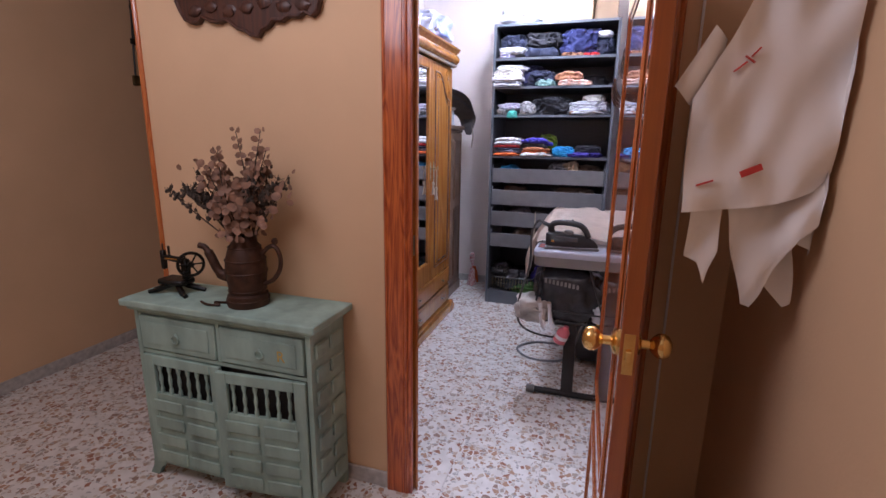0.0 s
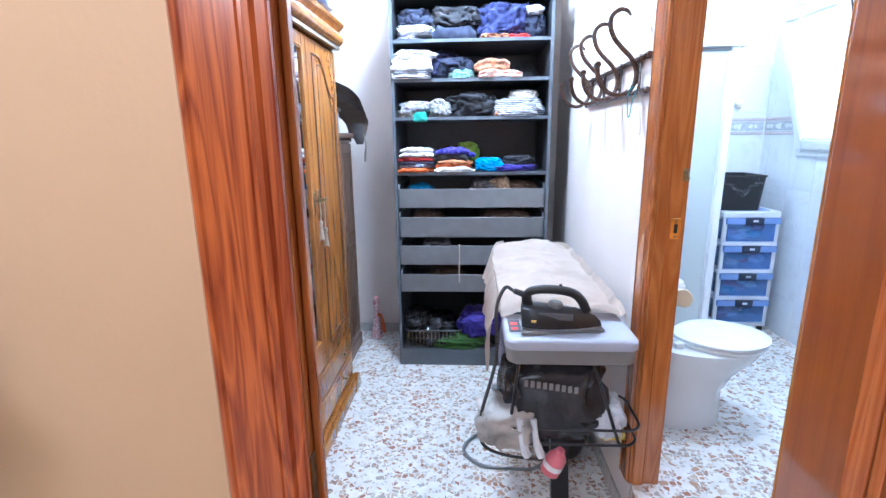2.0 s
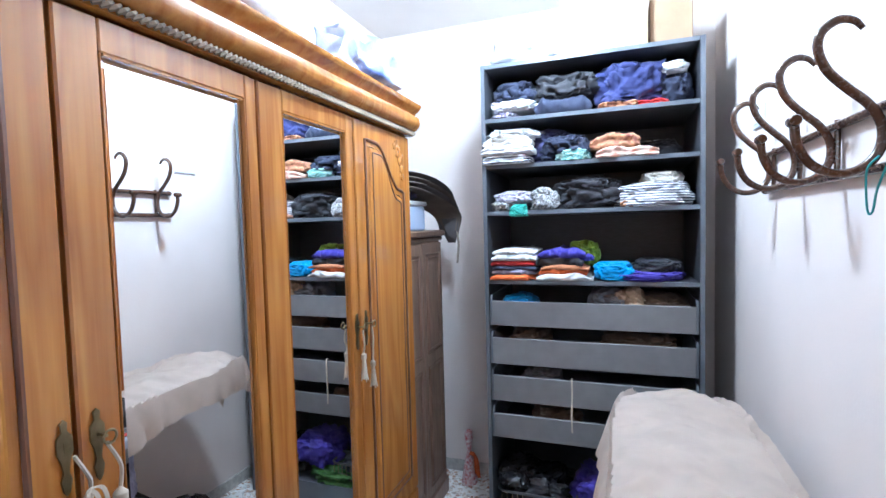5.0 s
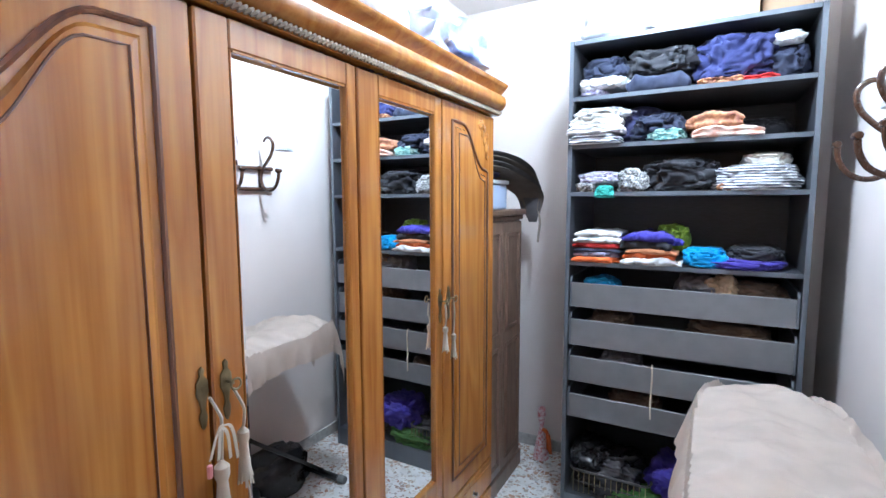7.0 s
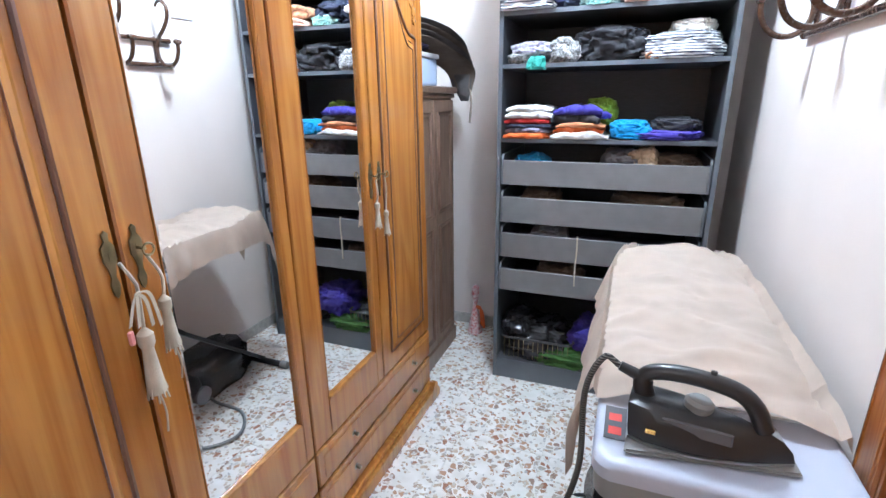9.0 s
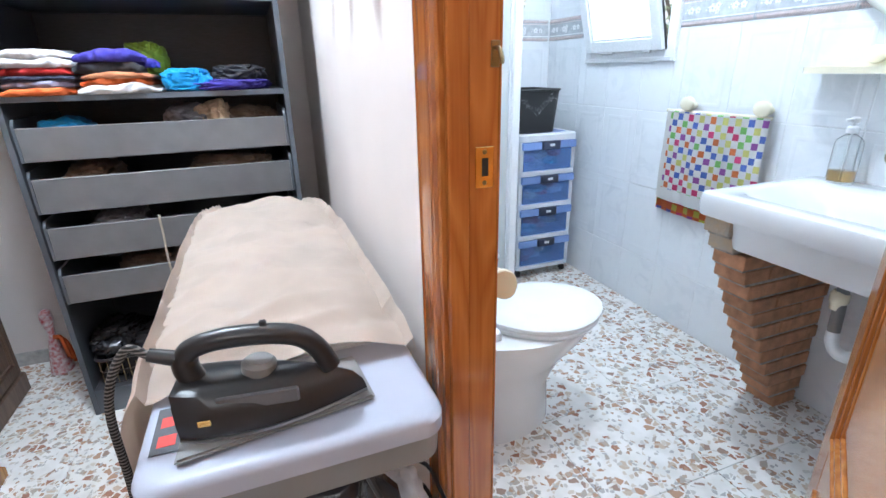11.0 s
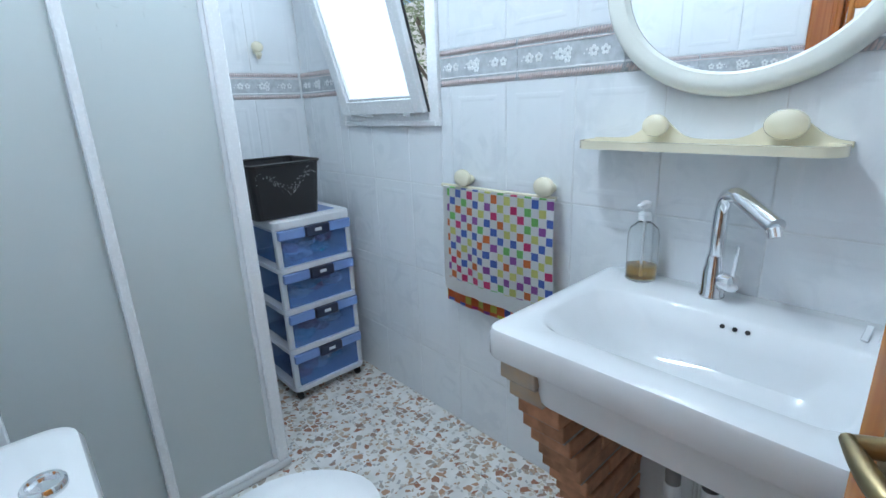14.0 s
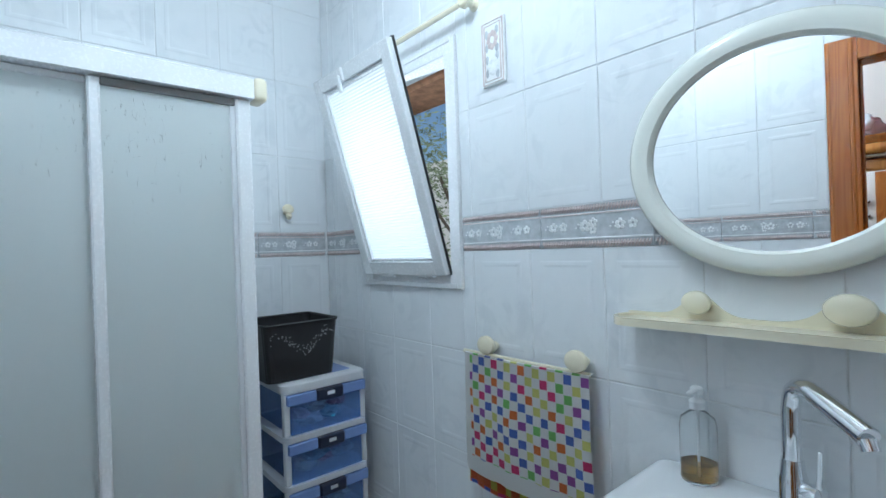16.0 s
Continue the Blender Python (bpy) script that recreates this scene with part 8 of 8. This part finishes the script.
edge_pts = [(-1.475, 2.12), (-1.47, 2.03), (-1.45, 1.985), (-1.43, 1.955), (-1.40, 1.943), (-1.37, 1.945), (-1.35, 1.965), (-1.33, 1.955), (-1.30, 1.943), (-1.27, 1.94), (-1.24, 1.948), (-1.21, 1.935), (-1.18, 1.91), (-1.15, 1.905), (-1.12, 1.885), (-1.09, 1.88), (-1.07, 1.905), (-1.04, 1.915), (-1.02, 1.935), (-0.98, 1.93), (-0.95, 1.945), (-0.91, 1.94), (-0.88, 1.955), (-0.85, 1.94), (-0.825, 1.955), (-0.81, 2.0), (-0.82, 2.12)]
bm = bmesh.new()
prism(bm, [V((x, 4.2485, z_)) for x, z_ in edge_pts], (0, -1, 0), 0.022)
part("back_board", bm, M_WEATHER, carved)
bm = bmesh.new()
tube(bm, [V((x, 4.226, z_ + 0.006)) for x, z_ in edge_pts[1:-1]], 0.007, 6)
for k in range(7):
    blob(bm, (-1.38 + 0.083 * k, 4.224, 1.99 + 0.012 * math.sin(k * 2)), (0.032, 0.010, 0.022), k, 0.4, 2, 2, flat=False)
part("carving", bm, M_WEATHER, carved, "carved scrolls", smooth=True)
part("shelf_board", boxed(-1.49, -0.80, 4.10, 4.2475, 2.121, 2.145, 0.006), M_WEATHER, carved)

# key chain on the far wall
chain = thing("hanging_keys", (-3.03, 5.36, 1.86), "old iron key and padlock on a cord on the wall", "keys")
part("cord", tubed([(-3.043, 5.39, 2.45), (-3.043, 5.36, 1.92)], 0.006, 6), M_IRONBLACK, chain)
part("padlock", boxed(-3.048, -3.025, 5.33, 5.395, 1.85, 1.92, 0.008, 2), M_OLDBRASS, chain, "old brass padlock")
bm = tubed([(-3.035, 5.40, 2.35), (-3.035, 5.385, 2.13)], 0.010, 8)
tube(bm, [V((-3.035, 5.405 + 0.03 * math.cos(k * 0.4), 2.38 + 0.03 * math.sin(k * 0.4))) for k in range(16)], 0.007, 6, closed=True)
box(bm, -3.045, -3.025, 5.35, 5.385, 2.13, 2.17, 0.003)
part("key", bm, M_IRONBLACK, chain, "large iron key", smooth=True)

# thin white upright line added on the wall beside the door casing
solo("wall_cable", tubed([(0.455, 4.244, 0.06), (0.450, 4.244, 2.9)], 0.004, 6), M_WHITEPL, "thin white line down the wall", "cable")

# paper sewing patterns on a wall peg
peg = thing("wall_peg_board", (0.6, 3.75, 1.95), "dark wooden peg board on the hall wall", "peg board")
part("board", boxed(0.596, 0.6195, 3.35, 3.98, 1.18 + 0.72, 2.08, 0.004), M_REDWOOD, peg)
part("peg", tubed([(0.60, 3.72, 1.97), (0.36, 3.72, 1.99)], 0.010, 8), M_REDWOOD, peg, smooth=True)


def paper(name, outline, seed, label, away=0.0, marks=()):
    """A limp sheet of pattern paper facing the hall: outline across and up, with long soft curls."""
    bm = bmesh.new()
    zs = [p[1] for p in outline]
    bm.faces.new([bm.verts.new((u, 0, z_)) for u, z_ in outline])
    bmesh.ops.triangulate(bm, faces=bm.faces[:])
    for _ in range(4):
        bmesh.ops.subdivide_edges(bm, edges=bm.edges[:], cuts=1, use_grid_fill=True)

    def curl(u, z_):
        fold = noise.noise(V(((u - z_ * 0.45) * 11, (u + z_) * 1.5, seed)))
        u, z_ = u + 0.13 - (z_ - 1.235) * 0.075, z_ - 0.05 - (z_ - 1.235) * 0.18
        return V((min(0.356 + u, 0.606 + 0.01 * fold), 3.62 - away + 0.10 * u + 0.055 * fold + 0.02 * noise.noise(V((u * 16, z_ * 9, seed + 5))), z_))

    for v in bm.verts:
        v.co = curl(v.co.x, v.co.z)
    bmesh.ops.solidify(bm, geom=bm.faces[:], thickness=0.0008)
    ob = solo(name, bm, M_PAPER, label, "paper", "paper patterns on the peg", smooth=True)
    for u, z_, w_, h_, tilt in marks:
        c = curl(u, z_) + V((0.0, -0.004, 0))
        m_ = Matrix.Translation(c) @ Matrix.Rotation(math.atan(0.10), 4, "Z") @ Matrix.Rotation(radians(tilt), 4, "Y")
        part("pencil_mark", boxed(-w_ / 2, w_ / 2, -0.003, 0.001, -h_ / 2, h_ / 2, m=m_), M_REDINK, ob, "red pencil mark")
    return ob


paper("paper_pattern", [(-0.10, 1.60), (-0.095, 1.73), (-0.03, 1.86), (0.03, 2.00), (0.20, 2.03), (0.205, 1.79), (0.18, 1.70), (0.17, 1.55), (0.06, 1.50), (-0.02, 1.485), (-0.11, 1.475)], 1, "white paper sewing pattern with red pencil marks", 0.02,
      [(-0.015, 1.80, 0.026, 0.0025, -40), (0.0, 1.815, 0.02, 0.0025, 35), (0.01, 1.83, 0.02, 0.0025, -50), (0.01, 1.575, 0.038, 0.012, -25), (-0.07, 1.545, 0.03, 0.003, -20)])
paper("paper_pattern", [(-0.125, 1.76), (-0.055, 1.89), (-0.035, 1.86), (-0.06, 1.70), (-0.10, 1.72)], 2, "narrow white paper pattern piece")
paper("paper_pattern", [(0.17, 1.60), (0.02, 1.51), (-0.02, 1.49), (-0.01, 1.38), (0.015, 1.24), (0.03, 1.235), (0.05, 1.33), (0.10, 1.42), (0.17, 1.49)], 3, "long tapering white paper pattern piece")
paper("paper_pattern", [(-0.09, 1.52), (-0.03, 1.51), (-0.04, 1.38), (-0.055, 1.34), (-0.065, 1.30), (-0.075, 1.35), (-0.10, 1.365)], 4, "narrow hanging strip of pattern paper", 0.02)
paper("paper_pattern", [(0.14, 1.56), (0.20, 1.50), (0.215, 1.44), (0.16, 1.375), (0.11, 1.40), (0.07, 1.46)], 5, "curled white paper pattern piece", -0.02)
paper("paper_pattern", [(0.05, 1.45), (0.115, 1.41), (0.115, 1.24), (0.10, 1.23), (0.06, 1.29), (0.045, 1.36)], 6, "tapering brown paper pattern piece", -0.04)

# ---- outside ----
bm = bmesh.new()
rnd = random.Random(21)
for k in range(20000):
    c = V((rnd.gauss(4.3, 0.55), rnd.gauss(8.5, 1.2), rnd.gauss(2.3, 0.95)))
    if noise.noise(c * 1.3) < -0.25 or c.x < 3.0:
        continue
    d = V((rnd.uniform(-1, 1), rnd.uniform(-1, 1), rnd.uniform(-0.6, 1))).normalized()
    s_ = d.orthogonal().normalized()
    ln, w_ = rnd.uniform(0.05, 0.09), rnd.uniform(0.010, 0.018)
    a, b, e, f = (bm.verts.new(c), bm.verts.new(c + d * ln * 0.5 + s_ * w_), bm.verts.new(c + d * ln), bm.verts.new(c + d * ln * 0.5 - s_ * w_))
    bm.faces.new((a, b, e, f))
tree = thing("olive_tree", (4.4, 8.6, 0), "grey-green olive tree in sun outside the window", "tree")
part("crown", bm, M_LEAF, tree)["kind"] = "stuff"
bm = tubed(smooth_line([(4.4, 8.6, -0.02), (4.45, 8.55, 0.6), (4.35, 8.6, 1.2), (4.4, 8.7, 1.9)], 5), [0.12] * 6 + [0.09] * 10, 10)
for k in range(6):
    tube(bm, smooth_line([(4.4, 8.65, 1.2), (4.3 + 0.25 * math.cos(k), 8.6 + 0.4 * math.sin(k), 1.7), (4.3 + 0.5 * math.cos(k), 8.6 + 0.9 * math.sin(k), 2.3)], 4), [0.05] * 4 + [0.02] * 5, 6)
part("trunk", bm, material("bark", (0.16, 0.13, 0.10), 0.9, vary=0.3, bump=0.5), tree, smooth=True)
bm = bmesh.new()
r_ = 300
vs = [bm.verts.new(p) for p in ((-r_, -r_, -0.13), (r_, -r_, -0.13), (r_, r_, -0.13), (-r_, r_, -0.13))]
bm.faces.new(vs)
solo("ground", bm, material("dry_soil", (0.36, 0.28, 0.20), 0.95, vary=0.2, scale=0.5), "dry pale soil outside", "ground", kind="structure")
# white backdrop added behind the tree to catch sun and brighten the window gap
solo("garden_wall", boxed(6.4, 6.6, 2.0, 16.0, -0.12, 3.2, 0.02), material("backdrop_white", (0.78, 0.76, 0.72), 0.9, vary=0.06), "added white backdrop that brightens the view outside the window", "wall", kind="structure")
solo("roof", boxed(-3.3, 2.2, 0.5, 7.8, 3.06, 3.16), M_BRICK, "flat roof above the rooms", "roof", kind="structure")

# ---- tiles, piece by piece ----
TILE_CACHE = {}


def floor_tile(parent, x0, x1, y0, y1, z):
    w, d = round(x1 - x0, 3), round(y1 - y0, 3)
    if w < 0.01 or d < 0.01:
        return
    key = ("floor", w, d)
    if key not in TILE_CACHE:
        g, h = 0.0008, 0.006
        bm = bmesh.new()
        rect = lambda i, zz: [V((a, b, zz)) for a, b in ((g + i, g + i), (w - g - i, g + i), (w - g - i, d - g - i), (g + i, d - g - i))]
        loft(bm, [rect(0, -0.009), rect(0, -0.0008), rect(0.0012, 0.0)])
        TILE_CACHE[key] = to_mesh("floor_tile", bm, M_TERRAZZO)
    ob = new("floor_tile", TILE_CACHE[key])
    ob.location = (x0, y0, z)
    ob.parent = parent


def lay(parent, x0, x1, y0, y1, z, ox, oy, s=0.40):
    i0, i1 = math.floor((x0 - ox) / s), math.ceil((x1 - ox) / s)
    j0, j1 = math.floor((y0 - oy) / s), math.ceil((y1 - oy) / s)
    for i in range(i0, i1):
        for j in range(j0, j1):
            floor_tile(parent, max(x0, ox + i * s), min(x1, ox + (i + 1) * s), max(y0, oy + j * s), min(y1, oy + (j + 1) * s), z)


lay(floor, -3.05, 0.62, 1.0, 4.25, 0, 0.05, 0.25)
lay(floor, -1.60, 0.41, 4.25, 7.44, 0, 0.05, 0.25)
lay(floor, -3.05, -1.72, 4.25, 7.60, 0, 0.05, 0.25)
lay(floor_bath, 0.512, EAST + 0.002, 4.506, NORTH + 0.002, STEP, 0.522, 4.6)
floor_tile(floor_bath, 0.405, 0.512, BY0, BY1, STEP)
bm = bmesh.new()
box(bm, 0.405, 0.4105, BY0, BY1, 0.002, STEP - 0.0095, 0.001)
part("riser", bm, M_TERRAZZO, floor_bath)


def wall_tile(parent, m, u0, u1, v0, v1):
    w, h = round(u1 - u0, 3), round(v1 - v0, 3)
    if w < 0.012 or h < 0.012:
        return
    key = ("wall", w, h)
    if key not in TILE_CACHE:
        g = 0.0012
        bm = bmesh.new()
        rect = lambda i, d: [V((a, d, b)) for a, b in ((g + i, g + i), (w - g - i, g + i), (w - g - i, h - g - i), (g + i, h - g - i))]
        loops = [rect(0, 0.006), rect(0, 0.0012), rect(0.0025, 0.0)]
        if w > 0.2 and h > 0.3:
            loops += [rect(0.034, 0.0), rect(0.039, -0.0007), rect(0.047, -0.0007), rect(0.053, 0.0001)]
        loft(bm, loops)
        TILE_CACHE[key] = to_mesh("wall_tile", bm, M_TILE)
    ob = new("wall_tile", TILE_CACHE[key])
    ob.matrix_world = m @ Matrix.Translation((u0, 0, v0))
    ob.parent = parent


def cut(rect, hole):
    """What is left of a rectangle outside a hole, in up to four strips."""
    u0, u1, v0, v1 = rect
    a0, a1, b0, b1 = hole
    if a1 <= u0 or a0 >= u1 or b1 <= v0 or b0 >= v1:
        return [rect]
    out = []
    if u0 < a0:
        out.append((u0, a0, v0, v1))
    if u1 > a1:
        out.append((a1, u1, v0, v1))
    c0, c1 = max(u0, a0), min(u1, a1)
    if v0 < b0:
        out.append((c0, c1, v0, b0))
    if v1 > b1:
        out.append((c0, c1, b1, v1))
    return out


def border_mesh(w):
    key = ("border", round(w, 3))
    if key in TILE_CACHE:
        return TILE_CACHE[key]
    bm = bmesh.new()
    h, g = 0.120, 0.001

    def mark(n0, idx):
        bm.faces.ensure_lookup_table()
        for f in bm.faces[n0:]:
            f.material_index = idx
    box(bm, g, w - g, -0.001, 0.006, g, h - g, 0.001)
    for z0 in (0.024, 0.091):
        n0 = len(bm.faces)
        box(bm, g, w - g, -0.0035, -0.0011, z0, z0 + 0.005, 0.001)
        mark(n0, 2)
    for zc in (0.011, 0.109):
        x = 0.006
        while x < w - 0.008:
            n0 = len(bm.faces)
            tube(bm, [(x - 0.003, -0.0015, zc - 0.009), (x + 0.001, -0.0032, zc), (x + 0.004, -0.0015, zc + 0.009)], [0.002, 0.0042, 0.002], 5)
            mark(n0, 1)
            x += 0.0086
    x, k = 0.045, 0
    while x < w - 0.03:
        for fx, fz, s in ((0, 0.060, 1.0), (0.034, 0.060, 0.9)) if k % 2 == 0 else ((0, 0.060, 1.15), (0.026, 0.068, 0.9), (0.024, 0.048, 0.8)):
            if x + fx > w - 0.02:
                continue
            for q in range(5):
                a = q * 1.2566 + 0.3
                n0 = len(bm.faces)
                cx, cz = x + fx + 0.0095 * s * math.cos(a), fz + 0.0095 * s * math.sin(a)
                loft(bm, [[V((cx + r * math.cos(t * 1.0472), d, cz + r * math.sin(t * 1.0472))) for t in range(6)] for r, d in ((0.0066 * s, -0.001), (0.0052 * s, -0.0032))], cap0=False)
                mark(n0, 2)
        n0 = len(bm.faces)
        for q in range(3):
            cx, cz = x - 0.028 + 0.007 * q, 0.055 + 0.010 * (q % 2)
            loft(bm, [[V((cx + r * math.cos(t * 1.2566), d, cz + r * math.sin(t * 1.2566))) for t in range(5)] for r, d in ((0.0035, -0.001), (0.0026, -0.0026))], cap0=False)
        mark(n0, 2)
        x += 0.105
        k += 1
    TILE_CACHE[key] = to_mesh("border_tile", bm, [M_BORDER, M_BPINK, M_BWHITE])
    return TILE_CACHE[key]


ROWS_V = [(STEP, 0.490), (0.490, 0.855), (0.855, 1.220), (1.220, 1.576), (1.696, 2.064), (2.064, 2.430), (2.430, 2.796), (2.796, 2.96)]


def clad(parent, m, u_lo, u_hi, u_ref, holes=()):
    """Tiles a wall; m takes (along, out, up) to the world, with -y of it facing the room."""
    k0 = math.floor((u_lo - u_ref) / 0.25)
    u = u_ref + k0 * 0.25
    while u < u_hi:
        a, b = max(u, u_lo), min(u + 0.25, u_hi)
        for v0, v1 in ROWS_V:
            rects = [(a, b, v0, v1)]
            for hole in holes:
                rects = [q for r in rects for q in cut(r, hole)]
            for r in rects:
                wall_tile(parent, m, *r)
        u += 0.25
    u = u_lo
    while u < u_hi - 0.01:
        b = min(u + 0.344, u_hi)
        for r in [q for q in [(u, b, 1.576, 1.696)]]:
            pieces = [r]
            for hole in holes:
                pieces = [q for p in pieces for q in cut(p, hole)]
            for p in pieces:
                if p[1] - p[0] > 0.02:
                    ob = new("border_tile", border_mesh(p[1] - p[0]))
                    ob.matrix_world = m @ Matrix.Translation((p[0], 0, p[2]))
                    ob.parent = parent
        u = b


# east wall: along world -y when seen from inside, so u = -y
M_E = Matrix(((0, 1, 0, EAST), (-1, 0, 0, 0), (0, 0, 1, 0), (0, 0, 0, 1)))
clad(wall_bath_east, M_E, -NORTH, -4.50, -5.82, [(-WY1, -WY0, WZ0, WZ1)])
M_N = Matrix(((1, 0, 0, 0), (0, 1, 0, NORTH), (0, 0, 1, 0), (0, 0, 0, 1)))
clad(wall_bath_north, M_N, 0.512, EAST, EAST - 0.25)
M_W = Matrix(((0, -1, 0, 0.512), (1, 0, 0, 0), (0, 0, 1, 0), (0, 0, 0, 1)))
clad(wall_bath_west, M_W, 4.50, NORTH, 5.47, [(4.50, 5.477, 0, 2.371)])
M_S = Matrix(((-1, 0, 0, 0), (0, -1, 0, 4.508), (0, 0, 1, 0), (0, 0, 0, 1)))
clad(wall_bath_south, M_S, -EAST, -0.512, -EAST)
